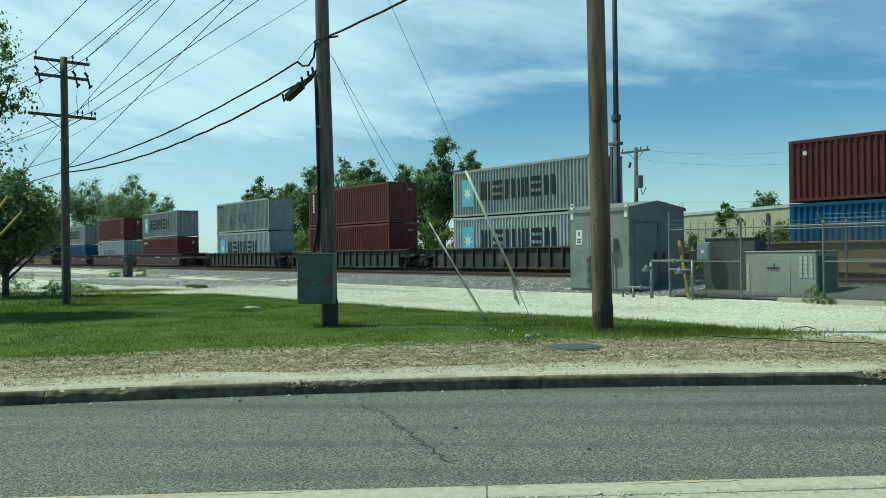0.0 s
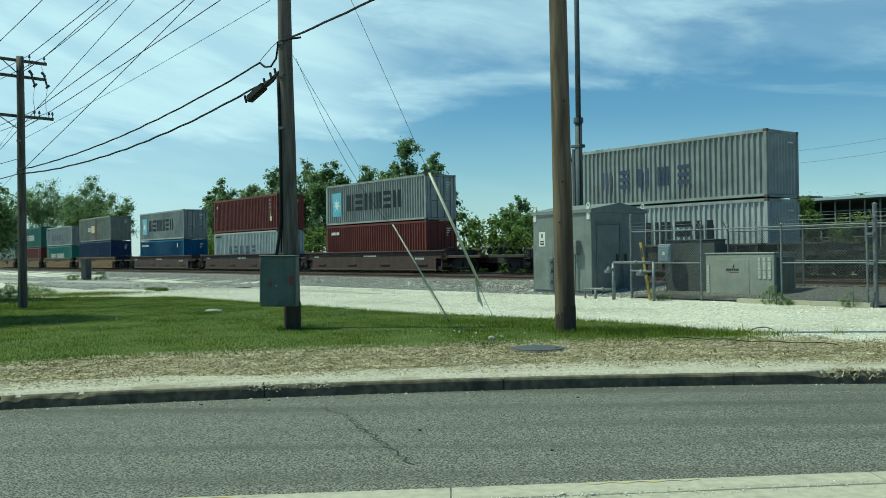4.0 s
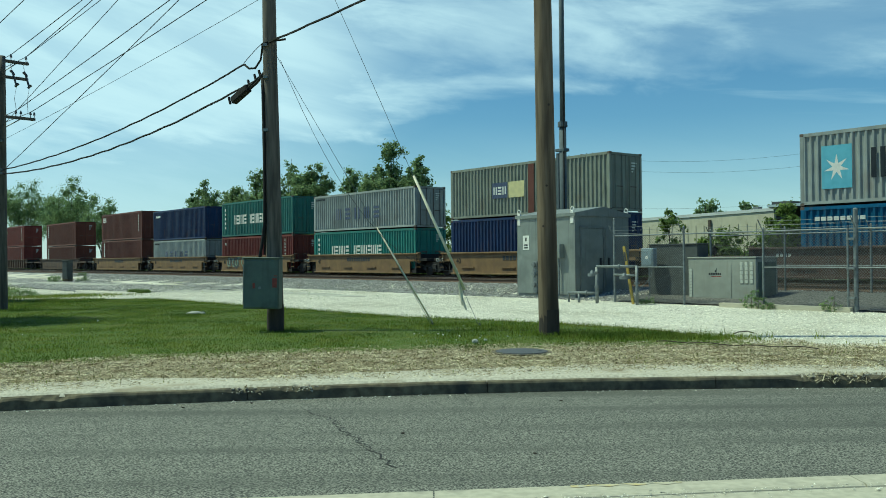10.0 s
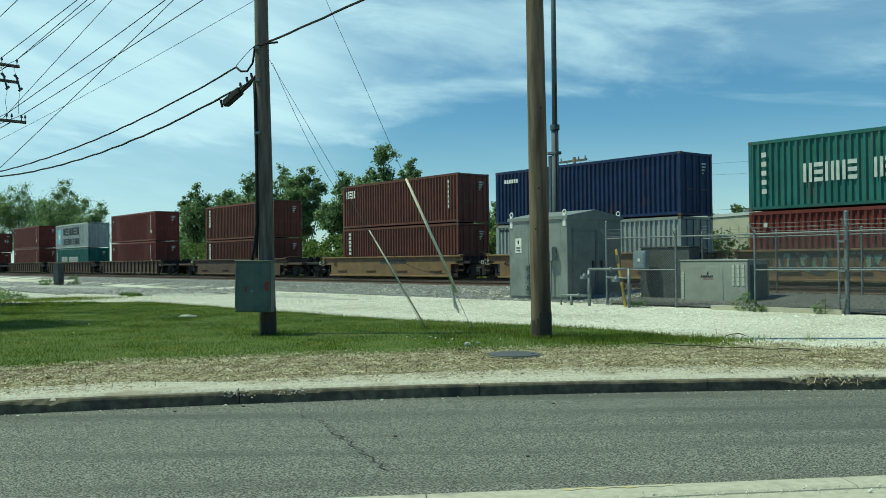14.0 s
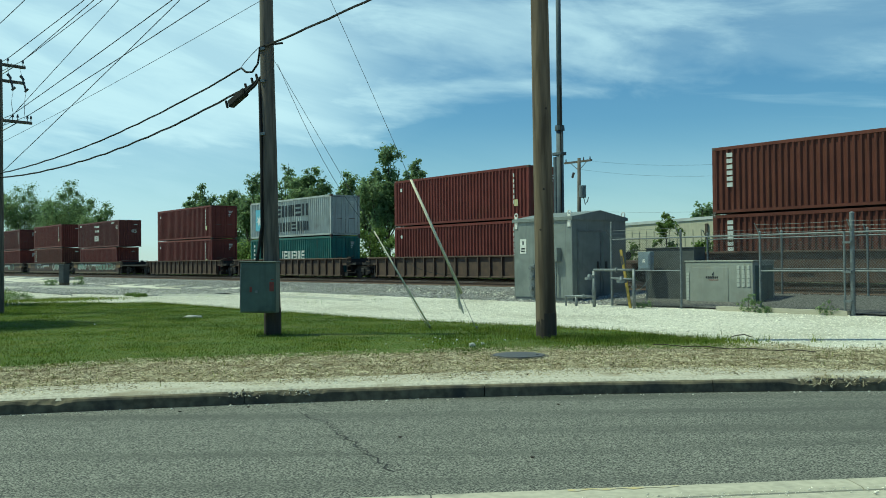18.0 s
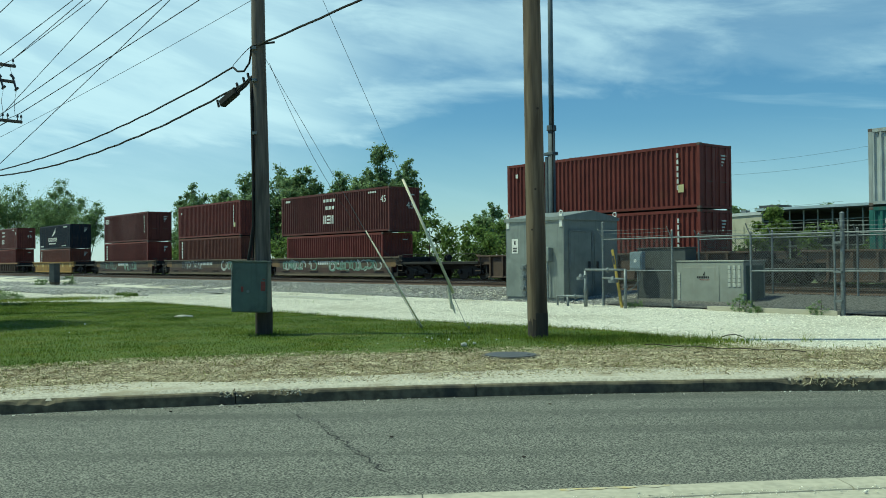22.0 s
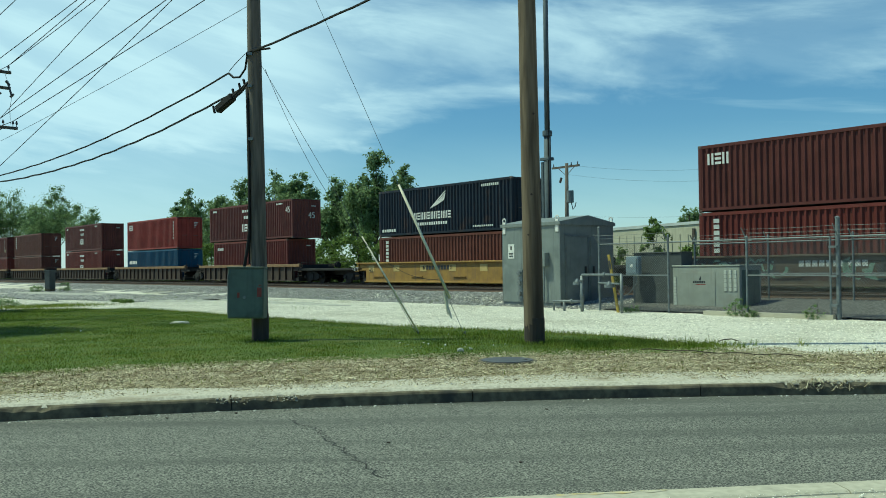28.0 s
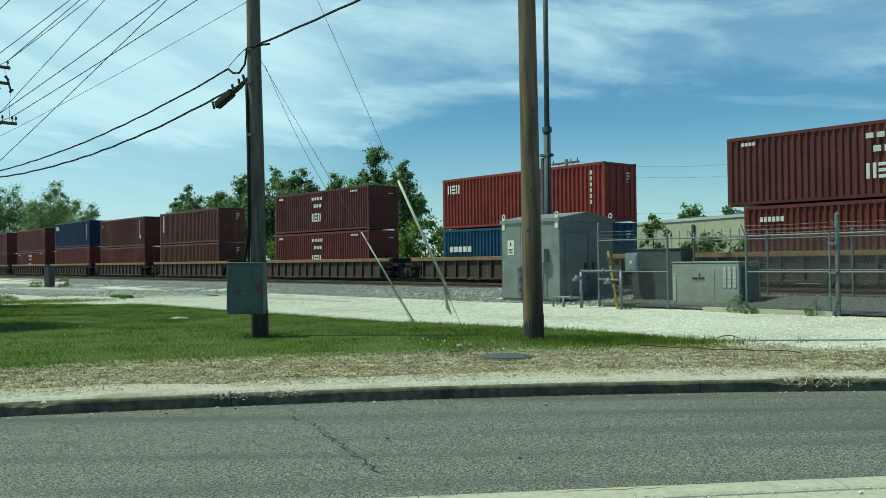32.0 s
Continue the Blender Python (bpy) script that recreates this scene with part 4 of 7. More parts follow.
def well_car(kind_, back, ahead, joint_back, joint_ahead, seed):
    """One unit of a double-stack car. back, ahead: the well's ends from its middle; joints: where the couplings lie."""
    smooth_side = kind_ in ("brown", "tan", "yellow", "olive", "rustred")
    words = {"dark": "dark grey ribbed", "brown": "dull red-brown", "tan": "dirty tan-orange", "yellow": "faded yellow", "olive": "grimy sprayed tan", "rustred": "rusty orange-brown",
             "ribtan": "rusty tan ribbed", "ribyellow": "dark ribbed, yellow-topped"}[kind_]
    body = CARPAINT.get(kind_) or CARPAINT["rustred" if kind_ == "ribtan" else "ribdark"]
    cap = CARPAINT["plank"] if kind_ == "ribyellow" else body
    root = thing("well_car", "%s double-stack well car on the railway track" % words, "railway car", "cars of the train")
    top = 1.33
    for s in (-1, 1):
        y0, y1 = s * 1.30, s * 1.42
        bm = B()
        deep = 0.18 if smooth_side else 0.20
        for p, q, z0, z1 in ((-back, ahead, 0.85, top - 0.06), (-back + 1.0, ahead - 1.0, deep, 0.85)):
            box(bm, (p, min(y0, y1), z0), (q, max(y0, y1), z1))
        sill = part("side_sill", bm, body, root)
        bm = B()
        box(bm, (-back, min(s * 1.25, s * 1.54), top - (0.18 if kind_ == "ribyellow" else 0.06)), (ahead, max(s * 1.25, s * 1.54), top + 0.03), 0.015)
        part("top_chord", bm, cap, sill)
        bm = B()
        box(bm, (-back + 0.9, min(s * 1.25, s * 1.50), deep - 0.09), (ahead - 0.9, max(s * 1.25, s * 1.50), deep), 0.015)
        part("bottom_chord", bm, body, sill)
        if not smooth_side:
            rib = kept("rib|", lambda: box(B(), (-0.05, -0.065, 0.20), (0.05, 0.065, 1.27)))
            n = int((back + ahead - 2.2) / 0.95)
            for i in range(n + 1):
                share("rib", dressed(rib, kind_, body), parent=sill, at=pose(-back + 1.1 + i * (back + ahead - 2.2) / n, s * 1.47, 0))
        elif s < 0:
            lug = kept("ledge|", lambda: box(B(), (-0.55, -0.03, 0.45), (0.55, 0.03, 0.50)))
            for i in range(4):
                share("ledge", dressed(lug, kind_, cap), parent=sill, at=pose(-back + 2.4 + i * (back + ahead - 4.8) / 3, -1.455, 0))
    bm = B()
    box(bm, (-back + 0.5, -1.3, 0.12), (ahead - 0.5, 1.3, 0.34))
    part("well_floor", bm, GRIME, root)
    for e, end, joint in ((-1, back, joint_back), (1, ahead, joint_ahead)):
        bm = B()
        box(bm, (e * (end - 0.55), -1.42, 0.86), (e * (joint - 0.35), 1.42, 1.02), 0.02)
        box(bm, (e * (end - 0.62), -1.30, 0.36), (e * (end - 0.5), 1.30, 1.30))
        box(bm, (e * (end - 0.4), -0.25, 0.55), (e * joint, 0.25, 0.9))
        deck = part("end_platform", bm, GRIME if kind_ in ("tan", "yellow", "olive", "ribyellow", "ribtan") else body, root)
        bm = B()
        box(bm, (e * (joint - 0.45), -0.14, 0.74), (e * (joint + 0.02), 0.14, 1.0), 0.03)
        part("coupler", bm, GRIME, root)
        rung = kept("rung|", lambda: rod(B(), (-0.22, 0, 0), (0.22, 0, 0), 0.016, seg=6))
        upright = kept("grab_rail|", lambda: rod(B(), (0, 0, 0.42), (0, 0, 1.48), 0.016, seg=6))
        for q in (-0.25, 0.2):
            share("grab_rail", dressed(upright, kind_, GRIME), parent=deck, at=pose(e * (end + q), -1.46, 0))
        for k in range(4):
            share("rung", dressed(rung, kind_, body), parent=deck, at=pose(e * end - 0.025 * e, -1.46, 0.5 + k * 0.3))
        part("handrail", tube(B(), [(e * (end + 0.2), -1.46, 1.47), (e * (joint - 0.42), -1.38, 1.47), (e * (joint - 0.4), -1.38, 1.0)], 0.014, 6), GRIME, root)
        if joint - end > 2.2:
            truck_parts(root, e * (end + 1.05))
            bm = B()
            rod(bm, (e * (joint - 0.5), -0.6, 1.25), (e * (joint - 0.46), -0.6, 1.25), 0.2, seg=18)
            rod(bm, (e * (joint - 0.48), -0.6, 0.95), (e * (joint - 0.48), -0.6, 1.25), 0.03, seg=8)
            part("brake_wheel", bm, GRIME, root)
        elif e < 0:
            truck_parts(root, e * joint)
    if kind_ in ("tan", "yellow"):
        share("size_mark", dressed(kept_text("40", 0.42), "car", LETTER), parent=root, label="dark size number", at=pose(-back + 1.35, -1.43, 0.72, 90))
        share("size_mark", dressed(kept_text("125 T", 0.30), "car", PALE), parent=root, label="white size mark", at=pose(-back - 0.55, -1.45, 0.84, 90))
    if kind_ in ("tan", "yellow", "olive"):
        bm = B()
        letters(bm, -1.4, 1.4, 0.88, 1.12, 10, -1.428, 0.25)
        tagged(part("stencilled_marks", bm, BLACKPAINT if kind_ != "olive" else PALE, root, "stencilled marks"), kind="stuff")
    elif kind_ == "brown":
        bm = B()
        letters(bm, back * -0.85, back * -0.85 + 0.7, 0.97, 1.09, 4, -1.428, 0.3)
        letters(bm, ahead * 0.62, ahead * 0.62 + 1.0, 0.78, 0.90, 6, -1.428, 0.3)
        letters(bm, -0.8, 0.8, 0.98, 1.1, 6, -1.428, 0.25)
        tagged(part("stencilled_marks", bm, PALE, root, "stencilled marks"), kind="stuff")
    if kind_ == "yellow":
        bm = B()
        for i in range(6):
            q = -back + 1.6 + i * (back + ahead - 3.2) / 5
            box(bm, (q - 0.3, -1.432, 0.78), (q + 0.3, -1.423, 1.16))
        part("paint_patch", bm, mat("pale_yellow_patch", (0.55, 0.42, 0.16), (0.46, 0.35, 0.13), 4, 0.7), root, "paler repainted patches")
    if kind_ == "olive":
        part("grimy_band", box(B(), (-back + 1.0, -1.424, 0.33), (ahead - 1.0, -1.42, 0.68)), CARPAINT["brown"], root, "dark grimy lower band")
        for a_, b_ in ((-0.95, -0.82), (0.80, 0.93)):
            part("paint_patch", box(B(), (a_ * back, -1.426, 0.74), (b_ * back, -1.42, 1.2)), CARPAINT["tan"], root, "yellow painted patch")
        for q, (a_, b_) in enumerate((((-0.80, -0.30), (0.05, 0.40)), ((-0.75, -0.35), (0.0, 0.62)), ((-0.55, -0.12), (0.35, 0.70)))[seed % 3]):
            spray(root, a_ * back, b_ * back, 0.52 - 0.1 * q, 1.22, -1.43, seed + 3 * q)
    if seed == 9:
        spray(root, -4.6, -0.4, 0.45, 1.28, -1.43, seed)
    return root


# rear end of each stack along the track at the start, colours and heights of the upper and lower box, marks, kind of car
H1, H0 = 2.896, 2.591
STACKS = [
    (-19.01, "maroon", H0, "tag", 1, "blue", H0, "tagw", "tan"),
    (-42.85, "grey", H1, "star", 1, "palegrey", H1, "star", "dark"),
    (-62.76, "rust", H1, "col", 0, "red", H1, "plain", "dark"),
    (-82.64, "grey", H1, "wide", 0, "palegrey", H1, "star", "dark"),
    (-106.46, "grey", H1, "star", 1, "red", H1, "small", "brown"),
    (-126.35, "red", H1, "tag", 1, "palegrey", H1, "wide", "brown"),
    (-145.72, "grey", H1, "star", 1, "blue", H0, "script", "brown"),
    (-167.77, "olivegrey", H1, "patch", 1, "navy", H1, "plain", "tan"),
    (-183.45, "grey", H0, "wide", 1, "teal", H0, "words", "tan"),
    (-198.77, "green", H1, "words", 1, "red", H0, "tag", "tan"),
    (-214.35, "navy", H1, "small", 1, "grey", H0, "wide", "tan"),
    (-229.75, "brown", H1, "badge", 1, "brown", H1, "col", "tan"),
    (-251.57, "rust", H1, "col", 1, "rust", H0, "col", "rustred"),
    (-275.08, "red", H1, "tag", 1, "red", H1, "tag", "ribtan"),
    (-294.87, "palegrey", H1, "star2", 1, "green", H0, "words", "ribtan"),
    (-314.41, "red", H1, "tag", 1, "red", H1, "tag", "ribtan"),
    (-338.95, "maroon", H1, "crest", 0, "red", H0, "plain", "olive"),
    (-357.82, "red", H1, "tag", 0, "rust", H1, "col", "olive"),
    (-377.33, "maroon", H1, "badge", 1, "red", H1, "col", "olive"),
    (-401.18, "darkblue", H1, "wing", 1, "rust", H0, "col", "yellow"),
    (-425.74, "maroon", H1, "crest", 0, "red", H1, "small", "ribyellow"),
    (-444.62, "scarlet", H1, "badge", 1, "steelblue", H0, "low", "ribyellow"),
    (-464.34, "maroon", H1, "crest", 0, "red", H1, "crest", "ribyellow"),
    (-486.07, "brown", H1, "col", 1, "brown", H0, "plain", "ribyellow"),
    (-502.09, "maroon", H1, "tag", 1, "red", H0, "plain", "ribyellow"),
    (-517.85, "navy", H1, "badge", 1, "red", H1, "plain", "ribyellow"),
    (-534.20, "maroon", H1, "plain", 1, "red", H0, "crest", "ribyellow"),
    (-551.80, "maroon", H1, "plain", 1, "maroon", H0, "plain", "ribyellow"),
]
WORDS = {"grey": "grey", "palegrey": "pale grey", "red": "dark red", "maroon": "maroon", "brown": "red-brown", "rust": "rust-brown", "blue": "bright blue", "navy": "navy blue",
         "green": "sea-green", "scarlet": "bright red", "darkblue": "very dark blue", "steelblue": "steel-blue", "teal": "blue-green", "olivegrey": "grey-green"}
MARKWORDS = {"star": "dark letters and a star", "star2": "dark lettering and a star", "wide": "spaced navy letters", "words": "white block letters",
             "patch": "a two-colour emblem patch", "crest": "a white block emblem", "wing": "a white feather emblem", "col": "a column of white marks",
             "tag": "small white marks", "tagw": "a white square mark", "badge": "a white corner mark", "script": "white lettering low down", "small": "small white lettering", "low": "white lettering", "plain": "plain ribbed sides"}
LONG45 = {16: 13.72, 20: 13.72}


def travel(t):
    """How far the train has come at t seconds; it slows a little."""
    q = (t - 16) / 16
    return 12.696 * t - 2.596 * q * q + 0.576 * q ** 3 - 0.175 * q ** 4


RUNNING = []
for k, (s, c1, h1, m1, d1, c0, h0, m0, carkind) in enumerate(STACKS):
    mid = s + LONG45.get(k, LONG) / 2
    ga = (STACKS[k - 1][0] - s) if k else 24.0
    gb = (s - STACKS[k + 1][0]) if k + 1 < len(STACKS) else 24.0
    ja, jb = ga / 2, gb / 2
    wa = ja - 1.1 if ga < 20.6 else min(ja - 2.5, 8.3)
    wb = jb - 1.1 if gb < 20.6 else min(jb - 2.5, 8.3)
    RUNNING.append((well_car(carkind, wb, wa, jb, ja, k), mid, RAIL_Z))
    low = container(c0, h0, LONG, m0, d1, "%s container with %s in a railcar" % (WORDS[c0], MARKWORDS[m0]))
    RUNNING.append((low, mid, RAIL_Z + 0.345))
    L = LONG45.get(k, LONG)
    up = container(c1, h1, L, m1, d1, "%s container with %s stacked on another" % (WORDS[c1], MARKWORDS[m1]))
    RUNNING.append((up, mid, RAIL_Z + 0.345 + h0 + 0.026))


def motions():
    times = [i * 2.0 for i in range(17)]
    for ob, mid, z in RUNNING:
        walk(ob, [(t, TRACK @ pose(mid + travel(t), TRAIN_N, z)) for t in times])

# ---------------------------------------------------------------- poles, wires and guys


def bent(name, parent, pts, r, material, label="", seg=6):
    return part(name, tube(B(), pts, r, seg), material, parent, label, smooth=True)


P1, P2, P3 = Vector((-3.41, 19.75, 0)), Vector((2.33, 17.95, 0)), Vector((-14.05, 29.78, 0))


def tapered(top, r0, r1, lean, seed):
    """A round timber, slightly crooked."""
    bm = B()
    rings = []
    for i in range(15):
        z = -0.4 + (top + 0.4) * i / 14
        r = r0 + (r1 - r0) * i / 14
        c = Vector((lean[0] * z + 0.015 * noise.noise(Vector((z * 0.4, seed, 0))), lean[1] * z, z))
        rings.append([bm.verts.new(c + Vector((math.cos(a) * r, math.sin(a) * r, 0)) * (1 + 0.02 * noise.noise(Vector((math.cos(a) * 2, math.sin(a) * 2, z * 0.5 + seed))))) for a in (k * math.tau / 20 for k in range(20))])
    for a, b in zip(rings, rings[1:]):
        for k in range(20):
            bm.faces.new((a[k], a[(k + 1) % 20], b[(k + 1) % 20], b[k]))
    bm.faces.new(rings[-1])
    return bm


def butt(root, r, h, material):
    bm = B()
    rod(bm, (0, 0, -0.1), (0, 0, h), r * 1.012, r * 1.0, 20)
    part("treated_butt", bm, material, root, "dark treated foot")


pole_a = thing("utility_pole", "weathered grey wooden utility pole standing in grass", "utility pole", "utility poles", at=Matrix.Translation(P1))
part("shaft", tapered(12.0, 0.185, 0.125, (-0.012, 0), 2), POLE_OLD, pole_a, smooth=True)
butt(pole_a, 0.187, 0.62, PITCH)
bm = B()
for z in (6.25, 5.55, 4.4):
    box(bm, (-0.2, -0.2, z - 0.03), (-0.1, -0.1, z + 0.03))
tagged(part("bracket", bm, GALV, pole_a), kind="stuff")
bent("riser_cable", pole_a, [(-0.24, -0.05, 5.55), (-0.22, -0.10, 5.2), (-0.20, -0.12, 4.0), (-0.195, -0.12, 2.4), (-0.26, -0.16, 1.9), (-0.30, -0.2, 1.62)], 0.035, BLACK, "black cable riser")
bent("riser_cable", pole_a, [(-0.21, 0.0, 5.5), (-0.2, -0.02, 4.8), (-0.19, -0.06, 3.0), (-0.2, -0.12, 1.7)], 0.022, BLACK, "black cable riser")
bm = B()
for i in range(2):
    box(bm, (0.02, -0.196, 1.50 - 0.16 * i), (0.05, -0.186, 1.62 - 0.16 * i))
box(bm, (0.05, -0.196, 1.46), (0.09, -0.186, 1.62))
tagged(part("pole_tag", bm, BLACKPAINT, pole_a, "small dark tag"), kind="stuff")

cabinet = thing("utility_cabinet", "grey-green steel utility box fixed to the pole", "utility box", at=Matrix.Translation((P1.x - 0.225, P1.y - 0.30, 0.54)) @ pose(0, 0, 0, 0, 1.0, -4))
part("body", box(B(), (-0.385, -0.16, 0), (0.385, 0.18, 1.08), 0.015), BOXGREY, cabinet)
part("door", box(B(), (-0.365, -0.178, 0.03), (0.365, -0.162, 1.03), 0.006), BOXGREY, cabinet)
part("hood", box(B(), (-0.40, -0.20, 1.075), (0.40, 0.19, 1.10), 0.008), BOXGREY, cabinet)
part("latch", rod(B(), (-0.02, -0.215, 0.45), (-0.02, -0.18, 0.45), 0.03, seg=12), GALV, cabinet)
part("sticker", box(B(), (-0.175, -0.184, 0.44), (-0.125, -0.179, 0.55)), RED, cabinet, "faded red sticker")
part("sticker", box(B(), (0.25, -0.184, 0.46), (0.345, -0.179, 0.66)), RED, cabinet, "faded red sticker")
part("sticker", box(B(), (0.28, -0.184, 0.70), (0.34, -0.179, 0.72)), RED, cabinet, "faded red sticker")
part("hinge", rod(B(), (-0.375, -0.18, 0.1), (-0.375, -0.18, 0.95), 0.01, seg=6), GALV, cabinet)

pole_b = thing("utility_pole", "tall brown wooden utility pole standing in grass", "utility pole", "utility poles", at=Matrix.Translation(P2))
part("shaft", tapered(13.0, 0.205, 0.15, (-0.010, 0), 6), POLE_NEW, pole_b, smooth=True)
butt(pole_b, 0.205, 0.55, PITCH)
for z, a in ((3.0, -95), (4.6, -70), (2.2, -120)):
    d = Vector((math.cos(radians(a)), math.sin(radians(a)), 0))
    part("knot", rod(B(), d * 0.17 + Vector((-0.01 * z, 0, z)), d * 0.194 + Vector((-0.01 * z, 0, z)), 0.03, 0.022, 8), PITCH, pole_b)

# the far pole with its cross-arms
ARM = Vector((0.69, 0.72, 0)).normalized()
TO_A = Vector((ARM.y, -ARM.x, 0))
pole_c = thing("utility_pole", "weathered wooden utility pole with three cross-arms in grass", "utility pole", "utility poles", at=Matrix.Translation(P3))
part("shaft", tapered(8.36, 0.15, 0.115, (0, 0), 9), POLE_OLD, pole_c, smooth=True)
INS = {}


def crossarm(root, z, half, off, pins, key, braces=True):
    bm = B()
    m = Matrix.Translation((0, 0, z)) @ Matrix.Rotation(math.atan2(ARM.y, ARM.x), 4, "Z")
    box(bm, (-half, off - 0.045, -0.048), (half, off + 0.045, 0.048), 0.01, at=m)
    arm = part("crossarm", bm, POLE_OLD, root)
    if braces:
        for s in (-1, 1):
            bm = B()
            rod(bm, m @ Vector((s * half * 0.55, off, -0.05)), m @ Vector((0, off, -0.45)), 0.018, seg=6)
            part("brace", bm, GALV, root)
    for i, x in enumerate(pins):
        p = m @ Vector((x, off, 0.06))
        bm = B()
        rod(bm, p - Vector((0, 0, 0.02)), p + Vector((0, 0, 0.08)), 0.014, seg=8)
        rod(bm, p + Vector((0, 0, 0.08)), p + Vector((0, 0, 0.15)), 0.042, 0.034, 10)
        rod(bm, p + Vector((0, 0, 0.15)), p + Vector((0, 0, 0.19)), 0.025, 0.022, 10)
        part("insulator", bm, GLASSGREY, arm)
        INS[(key, i)] = P3 + p + Vector((0, 0, 0.17))


crossarm(pole_c, 8.25, 0.92, 0.14, (-0.86, 0.35, 0.84), "top")
crossarm(pole_c, 7.72, 0.90, 0.14, (), "mid", False)
crossarm(pole_c, 6.40, 1.13, 0.14, (-1.0, -0.84, 0.5, 0.66, 0.98, 1.1), "low")
for x in (-0.82, 0.42, 0.84):
    p = ARM * x + TO_A * -0.1 + Vector((0, 0, 7.72))
    bm = B()
    rod(bm, p + Vector((-0.05, 0, 0.22)), p + Vector((0.09, 0, -0.28)), 0.036, 0.036, 8)
    rod(bm, p + Vector((-0.10, 0, 0.24)), p + Vector((0.02, 0, 0.10)), 0.05, 0.036, 8)
    rod(bm, p + Vector((0.04, 0, -0.30)), p + Vector((0.16, 0, -0.20)), 0.04, 0.04, 8)
    part("fuse_cutout", bm, GLASSGREY, pole_c)
    bent("jumper", pole_c, [p + Vector((0.09, 0, -0.28)), p + Vector((0.02, 0, -0.7)), ARM * x * 0.9 + Vector((0.08, 0, 6.65)), ARM * x + Vector((0, 0, 6.5))], 0.008, WIRE)
    bent("jumper", pole_c, [p + Vector((-0.05, 0, 0.25)), p + Vector((-0.12, 0, 0.45)), ARM * x + Vector((0, 0, 8.3))], 0.008, WIRE)
for z in (5.55, 4.62, 4.5):
    part("clamp", box(B(), (-0.06, -0.2, z - 0.04), (0.06, -0.1, z + 0.04)), GALV, pole_c)


def wire(a, b, drop, r, material=WIRE, name="overhead_wire", label="thin dark overhead wire between poles", cat="wire", n=16):
    pts = sag(a, b, drop, n)
    if name == "communication_cable":
        # lashed by hand, it waves a little
        pts = [p + Vector((0, 0, 0.018 * noise.noise(Vector((i * 0.41, r * 900, drop * 7))) + 0.006 * math.sin(i * 1.9))) for i, p in enumerate(sag(a, b, drop, n * 2))]
    ob = part(name, tube(B(), pts, r, 5), material)
    return tagged(ob, label, cat, "overhead wires")


# line wires run from the far pole over the near grey pole
A_TOP = P1 + Vector((-0.14, 0, 0))
for key, i, dx, z in (("top", 0, -1.0, 11.22), ("top", 1, 0.35, 10.79), ("top", 2, 0.9, 11.56), ("low", 2, 0.45, 9.23), ("low", 4, 1.1, 8.99)):
    a = INS[(key, i)]
    b = A_TOP + ARM * dx + Vector((0, 0, z))
    wire(a, b, 0.04, 0.0125)
    back_ = a + (a - b) * 1.6
    wire(a, Vector((back_.x, back_.y, a.z - 0.1)), 0.3, 0.011)
wire(INS[("top", 2)], A_TOP + ARM * 0.9 + Vector((0, 0, 10.99)), 0.04, 0.011)
wire(P3 + Vector((0, 0, 5.6)) + TO_A * 0.12, A_TOP + Vector((0, 0, 7.38)), 0.06, 0.006)
wire(P3 + Vector((0, 0, 4.6)) + TO_A * 0.12, A_TOP + Vector((0.1, 0, 9.28)), 0.05, 0.011)
wire(Vector((-27.3, 42.4, 0)), A_TOP + Vector((0, 0, 10.81)), 0.0, 0.010, WIRE, "span_guy", "long thin span guy wire from ground to pole")
wire(P3 + Vector((0, 0, 5.0)), P3 + TO_A * -32 + Vector((-3, 0, 5.2)), 0.5, 0.012)
wire(P3 + Vector((0, 0, 4.5)), P3 + TO_A * -32 + Vector((-3, 0, 4.4)), 0.5, 0.018)

CAB = "thick black communication cable strung between poles"
end_b = Vector((8.0, 7.6, 8.3))
wire(P3 + Vector((0.1, -0.1, 4.62)), P1 + Vector((-0.75, 0.55, 5.98)), 0.30, 0.021, BLACK, "communication_cable", CAB, "cable", 22)
wire(P3 + Vector((0.1, -0.1, 4.48)), P1 + Vector((-0.2, 0.0, 5.62)), 0.42, 0.024, BLACK, "communication_cable", CAB, "cable", 22)
wire(P1 + Vector((-0.10, -0.16, 6.3)), end_b, 0.24, 0.024, BLACK, "communication_cable", CAB, "cable", 22)
wire(P1 + Vector((-0.75, 0.55, 6.02)), P1 + Vector((-0.2, -0.1, 6.32)), -0.02, 0.008, BLACK, "cable_strand", "thin steel strand above a cable loop", "cable")
loop = part("cable_loop", tube(B(), [P1 + Vector(v) for v in ((-0.75, 0.55, 5.98), (-0.62, 0.42, 5.86), (-0.46, 0.3, 5.84), (-0.30, 0.1, 5.98), (-0.24, -0.02, 6.2), (-0.22, -0.12, 6.28), (-0.1, -0.19, 6.31), (0.1, -0.19, 6.34), (0.3, -0.2, 6.36))], 0.024, 6), BLACK)
tagged(loop, "slack black cable loop tied to the pole", "cable", "overhead wires")
splice = thing("splice_case", "black cable splice case hanging on the cable", "splice case", at=Matrix.Translation(P1 + Vector((-0.85, 0.62, 5.33))) @ Vector((0.69, -0.66, 0.36)).to_track_quat("X", "Z").to_matrix().to_4x4())
part("case", box(B(), (-0.32, -0.085, -0.10), (0.32, 0.085, 0.08), 0.03), BLACK, splice)
for x in (-0.45, 0.36, 0.62, 0.8):
    part("strap", box(B(), (x - 0.02, -0.02, -0.02), (x + 0.02, 0.02, 0.16)), BLACK, splice)
